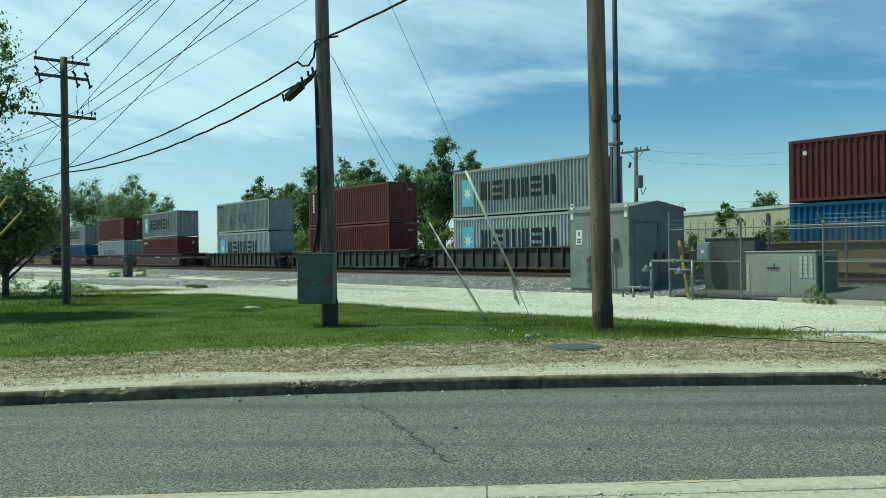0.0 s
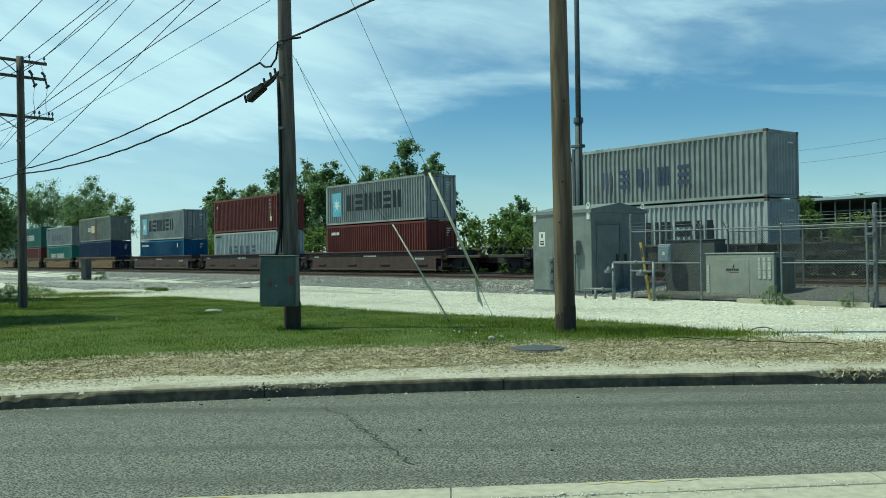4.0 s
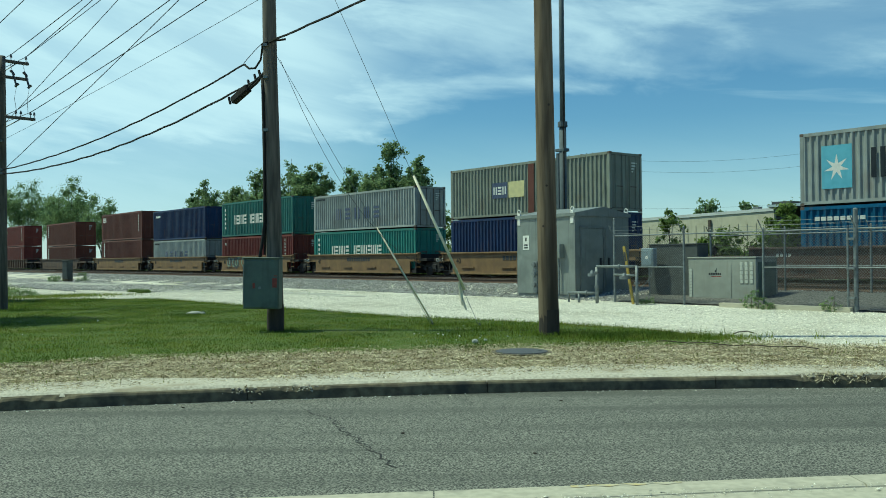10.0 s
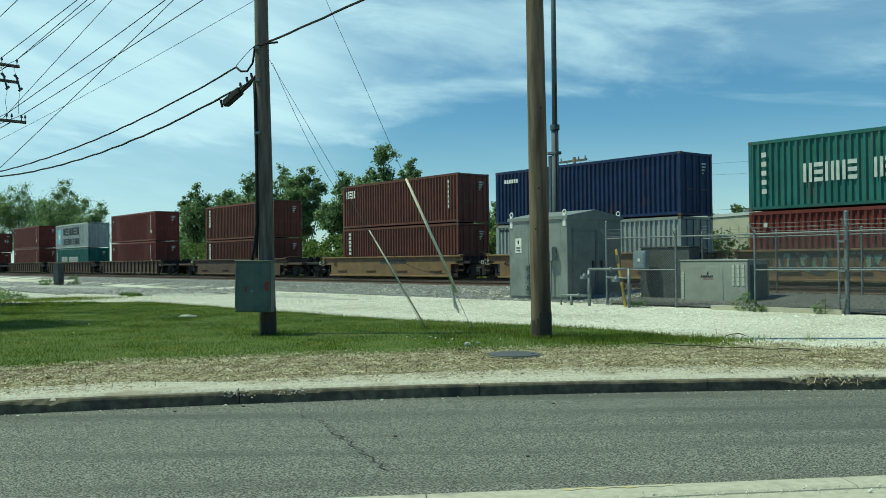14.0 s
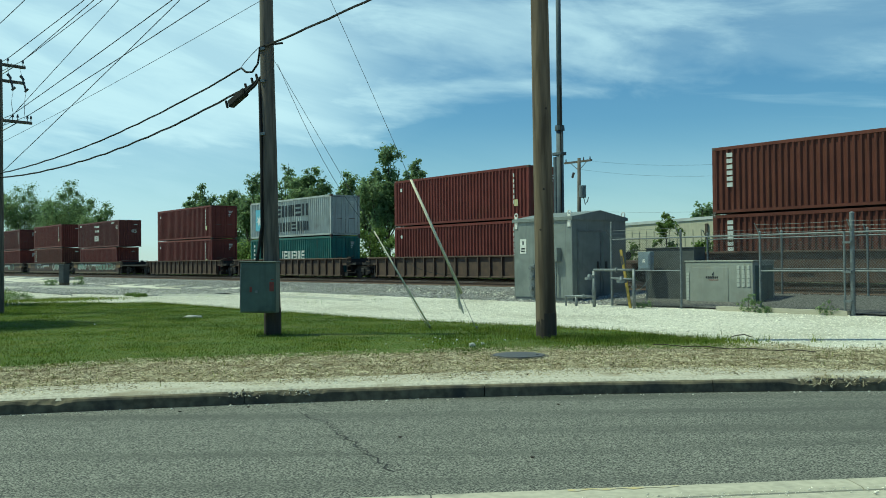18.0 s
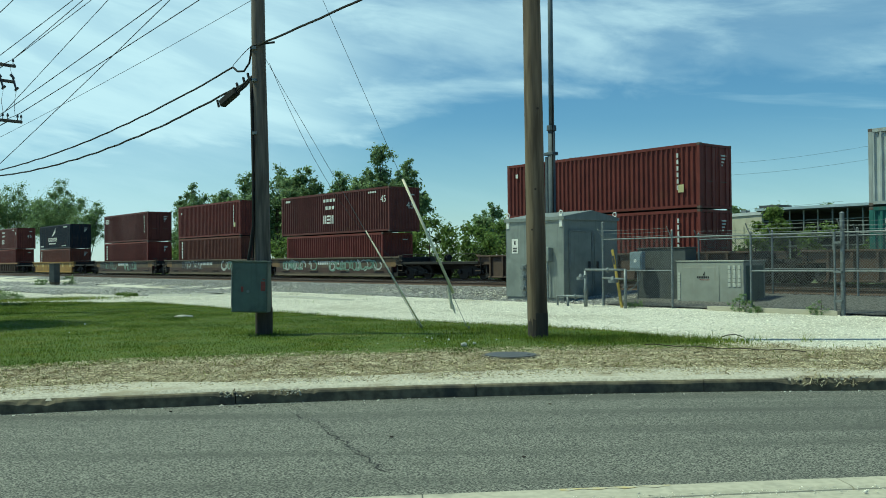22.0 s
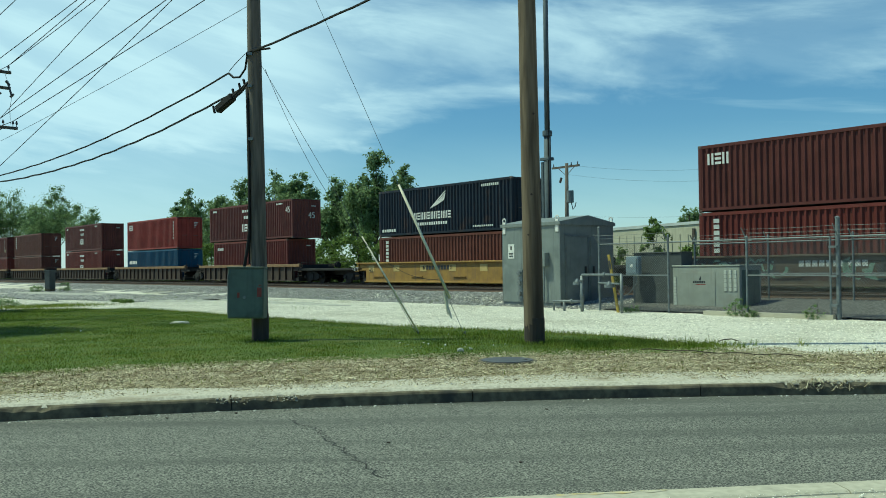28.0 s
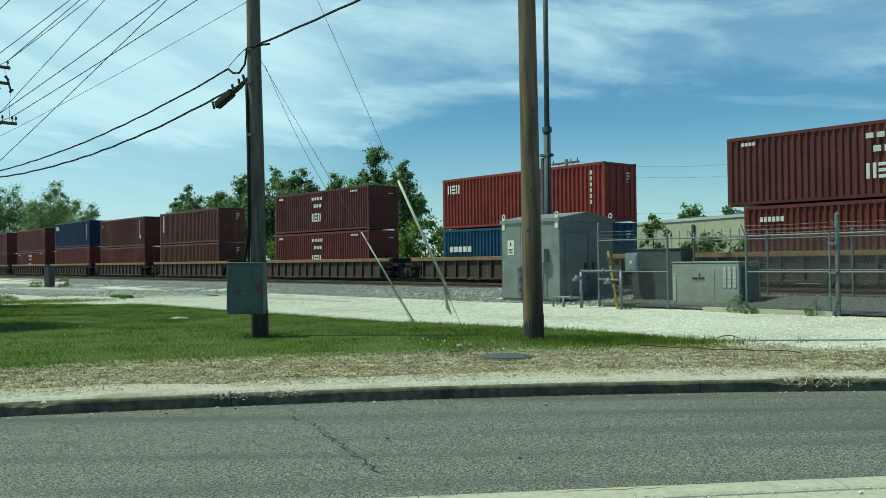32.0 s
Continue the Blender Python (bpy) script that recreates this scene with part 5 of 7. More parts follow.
part("cable_stub", tube(B(), [(0.3, 0, -0.02), (0.6, 0, 0.0), (0.95, 0.02, 0.02)], 0.035, 6), BLACK, splice)
part("cable_stub", tube(B(), [(0.3, 0, -0.06), (0.65, 0, -0.06), (0.98, -0.04, -0.03)], 0.03, 6), BLACK, splice)


def guy(anchor, top, g0, g1, rg, label, sleeve=GUARD):
    """A guy wire from a ground anchor to the pole, with a plastic guard over its lower part."""
    a, b = Vector(anchor), Vector(top)
    root = thing("guy_wire", label, "guy wire", "guy wires", at=Matrix.Translation(a))
    d = (b - a)
    part("strand", tube(B(), [Vector((0, 0, -0.1)), d * 0.5, d], 0.0055, 5), GALV, root)
    u_ = d.normalized()
    bm = B()
    rod(bm, u_ * g0, u_ * g1, rg, rg * 0.85, 10)
    part("guard", bm, sleeve, root, "yellow plastic guard", smooth=True)
    part("anchor_eye", rod(B(), (0, 0, -0.05), u_ * 0.14, 0.02, seg=8), GALV, root)
    return root


guy((0.06, 20.97, 0), P1 + Vector((-0.05, -0.05, 6.25)), 0.10, 2.68, 0.02, "steel guy wire with a pale yellow guard in grass")
guy((1.12, 20.30, 0), P1 + Vector((-0.1, -0.05, 10.6)), 0.95, 3.75, 0.033, "steel guy wire with a frayed yellow guard in grass")
guy((-18.75, 29.9, 0), P3 + Vector((0, 0, 4.7)), 0.10, 4.5, 0.04, "steel guy wire with a long yellow guard on the lawn", SLEEVE)
guy((-18.85, 29.8, 0), P3 + Vector((0, 0, 6.35)), 0.10, 4.66, 0.04, "steel guy wire with a long yellow guard on the lawn", SLEEVE)
wire(P1 + Vector((0.15, 0, 5.95)), Vector((0.48, 20.33, 1.30)), 1.2, 0.005, WIRE, "slack_wire", "slack thin wire from the pole to a guy guard", "wire")
rag = part("torn_sleeve", rod(rod(B(), (0.70, 20.33, 0.52), (0.62, 20.33, 1.05), 0.032, 0.04, 8), (0.77, 20.28, 0.42), (0.70, 20.33, 0.62), 0.02, 0.04, 6), GUARD)
tagged(rag, "torn pale plastic sleeve end on a guy wire", "sleeve")

# ---------------------------------------------------------------- equipment yard


def yard(u, n, z=0.0, turn=0.0):
    return TRACK @ pose(u, n, z, 0, 0, turn)


shelter = thing("equipment_shelter", "grey aluminium railway equipment shelter on white gravel", "equipment shelter", at=yard(-24.3, 26.05, 0.08))
sx, sy, sh = 1.53, 1.52, 3.02
bm = B()
box(bm, (-sx, -sy, 0.10), (sx, sy, sh), 0.01)
part("body", bm, SHELTER, shelter)
bm = B()
rv = [(-sx - 0.06, -sy - 0.06, sh), (sx + 0.06, -sy - 0.06, sh), (sx + 0.06, sy + 0.06, sh), (-sx - 0.06, sy + 0.06, sh)]
lo = [bm.verts.new((x, y, z - 0.02)) for x, y, z in rv]
mi = [bm.verts.new((x, y, z + 0.10)) for x, y, z in rv]
r0, r1 = bm.verts.new((-sx - 0.06, 0, sh + 0.36)), bm.verts.new((sx + 0.06, 0, sh + 0.36))
for f in ((lo[0], lo[1], mi[1], mi[0]), (lo[1], lo[2], mi[2], mi[1]), (lo[2], lo[3], mi[3], mi[2]), (lo[3], lo[0], mi[0], mi[3]), (mi[0], mi[1], r1, r0), (mi[2], mi[3], r0, r1), (mi[1], mi[2], r1), (mi[3], mi[0], r0), tuple(lo[::-1])):
    bm.faces.new(f)
part("roof", bm, SHELTER, shelter)
part("base_frame", box(B(), (-sx + 0.03, -sy + 0.03, -0.12), (sx - 0.03, sy - 0.03, 0.10)), SHELTER_DARK, shelter)
door = part("door", box(B(), (sx, -1.18, 0.16), (sx + 0.03, -0.02, 2.55), 0.008), SHELTER, shelter)
part("door_frame", box(box(box(B(), (sx, -1.25, 2.56), (sx + 0.045, 0.05, 2.63)), (sx, -1.27, 0.14), (sx + 0.045, -1.2, 2.62)), (sx, 0.0, 0.14), (sx + 0.045, 0.06, 2.62)), SHELTER_DARK, shelter)
part("handle", box(B(), (sx + 0.03, -0.22, 1.10), (sx + 0.10, -0.14, 1.45), 0.01), BLACKPAINT, door)
door = part("door", box(B(), (sx, 0.16, 0.16), (sx + 0.03, 1.25, 2.55), 0.008), SHELTER, shelter)
part("handle", box(B(), (sx + 0.03, 0.24, 1.10), (sx + 0.10, 0.32, 1.45), 0.01), BLACKPAINT, door)
part("vent", box(B(), (sx + 0.03, 0.5, 0.4), (sx + 0.05, 1.0, 0.8)), SHELTER_DARK, door)
for x in (-sx + 0.12, sx - 0.12):
    for y in (-sy, sy):
        bm = B()
        for k in range(10):
            a, b = k * math.tau / 10, (k + 1) * math.tau / 10
            rod(bm, (x + 0.085 * math.cos(a), y, sh + 0.24 + 0.085 * math.sin(a)), (x + 0.085 * math.cos(b), y, sh + 0.24 + 0.085 * math.sin(b)), 0.024, seg=6)
        box(bm, (x - 0.08, y - 0.03, sh - 0.28), (x + 0.08, y + 0.03, sh + 0.17), 0.01)
        part("lifting_lug", bm, WHITE, shelter, "pale lifting eye")
wb = part("wall_box", box(B(), (0.62, -sy - 0.24, 1.46), (0.98, -sy, 1.98), 0.01), SHELTER, shelter)
part("conduit", rod(B(), (0.8, -sy - 0.1, 0.1), (0.8, -sy - 0.1, 1.46), 0.03, seg=8), GALV, shelter)
bm = B()
box(bm, (-0.52, -sy - 0.16, 0.12), (-0.30, -sy, 1.35), 0.01)
mp_ = part("meter_panel", bm, GALV, shelter)
for z in (0.45, 0.85, 1.22):
    part("meter", rod(B(), (-0.41, -sy - 0.26, z), (-0.41, -sy - 0.16, z), 0.09, seg=14), GALV, mp_)
part("sign", box(B(), (-1.20, -sy - 0.012, 1.78), (-0.86, -sy - 0.002, 2.34)), WHITE, shelter, "white warning notice")
bm = B()
letters(bm, -1.14, -0.92, 1.84, 1.90, 5, -sy - 0.013)
letters(bm, -1.14, -0.92, 1.94, 2.00, 5, -sy - 0.013)
box(bm, (-1.07, -sy - 0.016, 2.12), (-0.99, -sy - 0.012, 2.26))
tagged(part("sign_print", bm, BLACKPAINT, shelter), kind="stuff")
bm = B()
for x in (-sx + 0.004, -0.5, 0.55, sx - 0.004):
    box(bm, (x - 0.012, -sy - 0.006, 0.14), (x + 0.012, -sy + 0.002, sh - 0.03))
tagged(part("panel_seams", bm, SHELTER_DARK, shelter), kind="stuff")

mast = thing("radio_mast", "tall slim grey steel radio mast behind the shelter", "mast", at=yard(-26.67, 28.05, 0))
part("upper_tube", rod(B(), (0, 0, 7.2), (0, 0, 15.0), 0.115, 0.10, 14), MAST, mast, smooth=True)
part("lower_tube", rod(B(), (0, 0, 0), (0, 0, 7.2), 0.16, 0.15, 14), MAST, mast, smooth=True)
part("joint_collar", rod(B(), (0, 0, 7.1), (0, 0, 7.32), 0.21, 0.2, 14), MAST, mast)
part("joint_collar", box(B(), (-0.3, -0.18, 6.05), (0.22, 0.18, 6.18), 0.02), MAST, mast)
part("antenna_panel", box(B(), (-0.30, -0.12, 3.0), (-0.14, 0.12, 6.0), 0.02), MAST, mast)
part("coax_cable", rod(B(), (0.16, -0.12, 0.5), (0.15, -0.1, 9.0), 0.03, seg=6), BLACK, mast)

generator = thing("generator", "cream steel standby generator enclosure behind the fence", "generator", at=yard(-17.31, 26.2, 0.06))
gx_, gy_ = 1.28, 0.62
part("pad", box(B(), (-1.5, -0.8, -0.1), (1.5, 0.8, 0.05), 0.01), KERB, generator)
part("body", box(B(), (-gx_, -gy_, 0.055), (gx_, gy_, 1.42), 0.02), CREAM, generator)
part("lid", box(B(), (-gx_ - 0.02, -gy_ - 0.02, 1.42), (gx_ + 0.02, gy_ + 0.02, 1.47), 0.01), CREAM, generator)
pn = part("access_panel", box(B(), (-0.98, -gy_ - 0.012, 0.12), (0.38, -gy_ - 0.001, 1.24), 0.004), CREAM, generator)
bm = B()
letters(bm, -0.46, 0.02, 0.88, 0.95, 7, -gy_ - 0.013)
part("lettering", bm, BLACKPAINT, pn, "small dark lettering")
part("lettering", box(B(), (-0.36, -gy_ - 0.016, 0.82), (0.02, -gy_ - 0.013, 0.845)), RED, pn, "thin red line")
part("emblem", rod(B(), (-0.2, -gy_ - 0.016, 0.99), (-0.16, -gy_ - 0.016, 1.10), 0.03, 0.004, 6), BLACKPAINT, pn, "small dark flame shape")
for x in (0.76, 0.94, 1.12):
    for z in (0.62, 0.76, 0.90, 1.04, 1.18):
        g = part("vent_panel", box(B(), (x - 0.052, -gy_ - 0.02, z), (x + 0.052, -gy_ - 0.001, z + 0.12), 0.005), VENT, generator)
for k in range(9):
    part("vent_panel", box(B(), (-1.22, -gy_ - 0.018, 0.14 + k * 0.105), (-1.12, -gy_ - 0.001, 0.23 + k * 0.105)), VENT, generator)
part("side_panel", box(B(), (gx_, -0.5, 0.15), (gx_ + 0.012, 0.5, 1.3)), BOXGREY, generator)

backboard = thing("equipment_cabinet", "dark grey steel equipment cabinet behind the fence", "cabinet", at=yard(-19.45, 26.0, 0.06))
part("body", box(B(), (-1.02, -0.12, 0.0), (1.02, 0.5, 1.90), 0.015), DARKGREY, backboard)
part("plinth", box(B(), (-1.06, -0.2, -0.1), (1.06, 0.55, 0.0)), KERB, backboard)
part("cap", box(B(), (-1.05, -0.16, 1.90), (1.05, 0.53, 1.94), 0.008), DARKGREY, backboard)
meter = thing("meter_box", "blue-grey electric switch box on a steel post", "switch box", at=yard(-20.2, 25.55, 0.06))
part("post", rod(B(), (0, 0, -0.1), (0, 0, 1.2), 0.03, seg=8), GALV, meter)
part("body", box(B(), (-0.27, -0.12, 1.15), (0.27, 0.10, 1.80), 0.02), METERBLUE, meter)
part("door", box(B(), (-0.22, -0.145, 1.2), (0.22, -0.12, 1.72), 0.01), METERBLUE, meter)
part("label_plate", box(B(), (-0.05, -0.15, 1.42), (0.06, -0.146, 1.53)), WHITE, meter, "white label")
part("conduit", tube(B(), [(0.1, 0, 1.16), (0.12, -0.02, 0.85), (-0.1, -0.1, 0.55), (-0.35, -0.1, 0.40)], 0.022, 6), GALV, meter)

# gas pipes in front of the fence
pipes = thing("gas_meter_set", "grey gas pipework with valves on white gravel", "gas pipes", at=yard(-20.55, 23.2, 0))


def pipe(pts, r, name="pipe"):
    return part(name, tube(B(), pts, r, 10), GALV, pipes, smooth=True)


pipe([(-1.30, 0, -0.1), (-1.30, 0, 0.33), (-0.85, 0, 0.34), (-0.06, 0, 0.34)], 0.05)
pipe([(-0.82, 0, -0.1), (-0.82, 0, 0.32)], 0.045)
pipe([(0, 0, -0.15), (0, 0, 1.22)], 0.06)
pipe([(0, 0, 1.25), (1.70, 0, 1.25)], 0.045)
pipe([(1.70, 0, 1.27), (1.70, 0, -0.15)], 0.05)
pipe([(-0.08, 0, 0.18), (0.02, 0, 0.18)], 0.06)
pipe([(0.75, 0, 0.98), (1.70, 0, 0.95)], 0.035)
for x, z, r in ((-0.2, 0.96, 0.16), (1.2, 0.88, 0.17)):
    part("regulator", rod(rod(B(), (x, 0, z - 0.05), (x, 0, z + 0.05), r, r, 16), (x, 0, z + 0.05), (x, 0, z + 0.16), r * 0.6, r * 0.3, 14), GALV, pipes)
for x, z in ((0, 0.55), (0, 1.05), (1.7, 0.7), (1.0, 1.25), (-0.45, 0.34)):
    part("flange", rod(B(), (x - 0.03, 0, z), (x + 0.03, 0, z), 0.09, seg=12) if z in (1.25, 0.34) else rod(B(), (x, 0, z - 0.03), (x, 0, z + 0.03), 0.09, seg=12), GALV, pipes)
marker = thing("marker_post", "leaning yellow plastic pipeline marker post in gravel", "marker post", at=yard(-19.25, 23.5, 0) @ pose(0, 0, 0, 0, -11, 0))
part("blade", box(B(), (-0.055, -0.018, -0.15), (0.055, 0.018, 1.95), 0.008), YELLOW, marker)
part("decal", box(B(), (-0.04, -0.021, 1.45), (0.04, -0.0185, 1.75)), BLACKPAINT, marker, "dark printed label")


def link_panel(w, h, step, r):
    """Diamond chain-link of thin crossing wires."""
    vs, fs = [], []
    for s in (1, -1):
        c = -h if s > 0 else 0.0
        while c < w + (0 if s > 0 else h):
            # line x = c + s * z
            z0 = max(0.0, -c if s > 0 else c - w)
            z1 = min(h, w - c if s > 0 else c)
            if z1 - z0 > 0.02:
                a, b = Vector((c + s * z0, 0.004 * s, z0)), Vector((c + s * z1, 0.004 * s, z1))
                t = (b - a).normalized()
                side = Vector((-t.z, 0, t.x)) * r
                out = Vector((0, r, 0))
                k = len(vs)
                for p in (a, b):
                    vs += [p + side, p - side * 0.5 + out, p - side * 0.5 - out]
                for i in range(3):
                    fs.append((k + i, k + (i + 1) % 3, k + 3 + (i + 1) % 3, k + 3 + i))
            c += step
    return vs, fs




def fence_run(name, h, label, posts, barbs=True, bare=()):
    """A chain-link run between posts: posts, rails, mesh and barbed strands; bare bays have a top rail alone."""
    root = thing(name, label, "fence", "yard fences", at=TRACK)
    for i, (u, n, ph, r) in enumerate(posts):
        bm = B()
        rod(bm, (u, n, -0.2), (u, n, ph), r, seg=12)
        rod(bm, (u, n, ph), (u, n, ph + 0.04), r * 1.2, r * 0.3, 12)
        part("post", bm, GALV, root, smooth=False)
        if i + 1 == len(posts):
            continue
        u2, n2 = posts[i + 1][0], posts[i + 1][1]
        for z in (h,) if i in bare else (h, h * 0.53):
            part("rail", rod(B(), (u, n, z + 0.02), (u2, n2, z + 0.02), 0.023, seg=8), GALV, root)
        if i in bare:
            continue
        w = math.hypot(u2 - u, n2 - n)
        vs, fs = link_panel(w, h - 0.08, 0.085, 0.0034)
        ob = soup("chain_link", [(v.x, v.y, v.z) for v in vs], fs, LINKWIRE)
        ob.parent = root
        ob.matrix_local = Matrix.Translation((u, n, 0.1)) @ Matrix.Rotation(math.atan2(n2 - n, u2 - u), 4, "Z")
        if barbs:
            for k in range(3):
                part("barbed_strand", tube(B(), sag((u, n - 0.08 * (k + 1), h + 0.10 + 0.11 * k), (u2, n2 - 0.08 * (k + 1), h + 0.10 + 0.11 * k), 0.02, 6), 0.004, 4), GALV, root)
    if barbs:
        for u, n, ph, r in posts:
            part("barb_arm", rod(B(), (u, n, h), (u, n - 0.28, h + 0.36), 0.016, seg=6), GALV, root)
    return root


fence_run("chain_link_fence", 2.26, "galvanised chain-link fence with barbed strands on gravel",
          [(-20.45, 24.0, 2.86, 0.045), (-17.6, 24.0, 2.50, 0.035), (-14.8, 24.0, 2.36, 0.035), (-12.03, 24.0, 2.80, 0.062), (-9.2, 24.0, 2.36, 0.035), (-6.3, 24.0, 2.36, 0.035), (-3.4, 24.0, 2.36, 0.035)], bare=(1,))
fence_run("chain_link_fence", 2.26, "galvanised chain-link fence with barbed strands beside the track",
          [(-19.3, 27.9, 2.5, 0.035), (-16.4, 27.9, 2.5, 0.035), (-13.5, 27.9, 2.5, 0.035), (-10.6, 27.9, 2.5, 0.035), (-7.7, 27.9, 2.5, 0.035), (-4.8, 27.9, 2.5, 0.035)])
gate = thing("gate_post", "thick galvanised fence post with hinges", "post", at=yard(-12.2, 23.9, 0))
part("post", rod(B(), (0, 0, -0.2), (0, 0, 2.3), 0.03, seg=10), GALV, gate)
for z in (0.4, 1.2, 2.0):
    part("hinge", box(B(), (-0.03, -0.05, z - 0.03), (0.2, 0.05, z + 0.03)), GALV, gate)
kb = band("yard_edge_slab", 0, 1, 1, lambda x: 0, lambda x: 1, 0, 1, CONCRETE, "low concrete edging under the fence", "edging")
kb.matrix_world = TRACK @ Matrix.Translation((-16.2, 23.80, -0.05)) @ Matrix.Diagonal((4.1, 0.22, 0.19, 1))

relay = thing("relay_case", "small grey steel relay case beside the tracks", "relay case", at=Matrix.Translation((-27.9, 69.6, 0.15)) @ pose(0, 0, 0, 0, 0, -20))
part("body", box(B(), (-0.24, -0.3, 0.1), (0.24, 0.3, 1.45), 0.015), DARKGREY, relay)
part("hood", box(B(), (-0.28, -0.35, 1.45), (0.28, 0.35, 1.52), 0.015), DARKGREY, relay)
part("door", box(B(), (-0.2, -0.32, 0.15), (0.2, -0.3, 1.4)), DARKGREY, relay)
part("foot", box(B(), (-0.25, -0.25, -0.1), (0.25, 0.25, 0.1)), KERB, relay)

# ---------------------------------------------------------------- distant pole and buildings
pole_d = thing("utility_pole", "distant wooden utility pole with a transformer", "utility pole", "utility poles", at=TRACK @ pose(-43.9, 48, 0.1))
part("shaft", rod(B(), (0, 0, -0.3), (0.12, 0, 8.75), 0.17, 0.12, 12), POLE_OLD, pole_d, smooth=True)
part("crossarm", box(B(), (-1.28, -0.06, 8.42), (1.3, 0.06, 8.56)), POLE_OLD, pole_d)
for s in (-1, 1):
    part("brace", rod(B(), (0.12 + s * 0.75, -0.05, 8.42), (0.12, -0.05, 7.85), 0.025, seg=6), POLE_OLD, pole_d)
for x in (-1.15, 0.55, 1.15):
    part("insulator", rod(B(), (x, 0, 8.56), (x, 0, 8.78), 0.05, 0.03, 8), GLASSGREY, pole_d)
part("transformer", rod(B(), (0.5, -0.1, 5.9), (0.5, -0.1, 6.75), 0.25, seg=14), GALV, pole_d)
part("cutout", rod(B(), (-0.55, 0, 7.4), (-0.4, 0, 7.75), 0.09, seg=8), GLASSGREY, pole_d)
part("jumper", tube(B(), [(0.6, -0.1, 5.9), (0.75, -0.1, 5.4), (0.95, -0.1, 5.6), (1.05, -0.1, 5.9)], 0.03, 5), BLACK, pole_d)
pd = on_track(-43.9, 48, 0)
for z, e in ((5.1, (-26, 52, 4.9)), (8.75, (-12.1, 47, 8.7)), (8.05, (-12.1, 47, 8.0))):
    wire(pd + Vector((0.1, 0, z)), on_track(*e), 0.35 if z < 6 else 1.5, 0.006)

shed = thing("warehouse", "long low tan metal warehouse with a white roof", "warehouse", at=TRACK)
bm = B()
wv = [(-64, 0), (-36.6, 0), (-36.6, 4.86), (-64, 4.20)]
a = [bm.verts.new((u, 62, z)) for u, z in wv]
b = [bm.verts.new((u, 84, z)) for u, z in wv]
bm.faces.new(a)
bm.faces.new(b[::-1])
for k in range(4):
    bm.faces.new((a[k], b[k], b[(k + 1) % 4], a[(k + 1) % 4]))
bmesh.ops.recalc_face_normals(bm, faces=bm.faces)
part("wall", bm, TANWALL, shed)
bm = B()
rvs = [(-64.4, 4.21), (-36.3, 4.89), (-36.3, 5.13), (-64.4, 4.45)]
a = [bm.verts.new((u, 61.93, z)) for u, z in rvs]
b = [bm.verts.new((u, 84.4, z)) for u, z in rvs]
bm.faces.new(a)
bm.faces.new(b[::-1])
for k in range(4):
    bm.faces.new((a[k], b[k], b[(k + 1) % 4], a[(k + 1) % 4]))
bmesh.ops.recalc_face_normals(bm, faces=bm.faces)
part("roof", bm, ROOFWHITE, shed)
rib_ = kept("wall_rib|", lambda: box(B(), (-0.03, 61.955, 0.1), (0.03, 62.0, 4.0)))
for i in range(34):
    share("wall_rib", rib_, TANWALL, shed, at=pose(-63 + i * 0.78, 0, 0))
for u in (-42.9,):
    part("downpipe", box(B(), (u - 0.12, 61.86, 0), (u + 0.12, 61.98, 4.4)), BARK, shed)
part("roof_vent", box(B(), (-41.6, 66, 4.6), (-41.1, 66.6, 5.5)), GALV, shed)
part("roof_vent", box(B(), (-39.9, 66, 4.7), (-38.2, 68, 5.8)), DARKBAY, shed)

bay = thing("open_shed", "dark open-sided steel shed with pale frames", "shed", at=TRACK)
# soffit and inner walls near-black: the shade under the roof is in their colour
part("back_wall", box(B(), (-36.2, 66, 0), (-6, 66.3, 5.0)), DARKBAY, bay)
part("roof", box(B(), (-36.4, 59.6, 5.02), (-6, 67, 5.2)), ROOFBLUE, bay)
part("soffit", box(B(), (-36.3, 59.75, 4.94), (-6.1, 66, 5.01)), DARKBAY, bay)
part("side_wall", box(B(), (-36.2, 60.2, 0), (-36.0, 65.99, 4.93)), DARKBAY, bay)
for i in range(29):
    part("column", box(B(), (-36.0 + i * 1.05 - 0.04, 60.0, 0), (-36.0 + i * 1.05 + 0.04, 60.1, 4.93)), SHELTER, bay)
for z in (2.4, 3.3, 4.2):
    part("girt", box(B(), (-36.0, 60.11, z), (-6.4, 60.16, z + 0.06)), SHELTER, bay)

# ---------------------------------------------------------------- trees and bushes


def leaves(centres, radii, count, size, rs):
    """Many small bent leaves in clumps round given centres."""
    centres, radii = np.array(centres, dtype=float), np.array(radii, dtype=float)
    w = radii ** 2
    pick = rs.choice(len(centres), count, p=w / w.sum())
    d = rs.normal(size=(count, 3))
    d /= np.linalg.norm(d, axis=1)[:, None]
    rad = radii[pick] * np.minimum(np.abs(rs.normal(size=count)), 1.7) * 0.78
    c = centres[pick] + d * rad[:, None] * np.array([1.05, 1.05, 0.9])
    nrm = d + rs.normal(size=(count, 3)) * 0.55 + np.array([0, 0, 0.45])
    a = np.cross(nrm, rs.normal(size=(count, 3)))
    a /= np.linalg.norm(a, axis=1)[:, None] + 1e-9
    b = np.cross(nrm, a)
    b /= np.linalg.norm(b, axis=1)[:, None] + 1e-9
    s = size * rs.uniform(0.6, 1.4, count)[:, None]
    v = np.stack([c - a * s, c + b * s * 0.55, c + a * s, c - b * s * 0.55 + np.cross(a, b) * s * 0.25], 1).reshape(-1, 3)
    f = np.arange(count * 4).reshape(-1, 4)
    return v, f


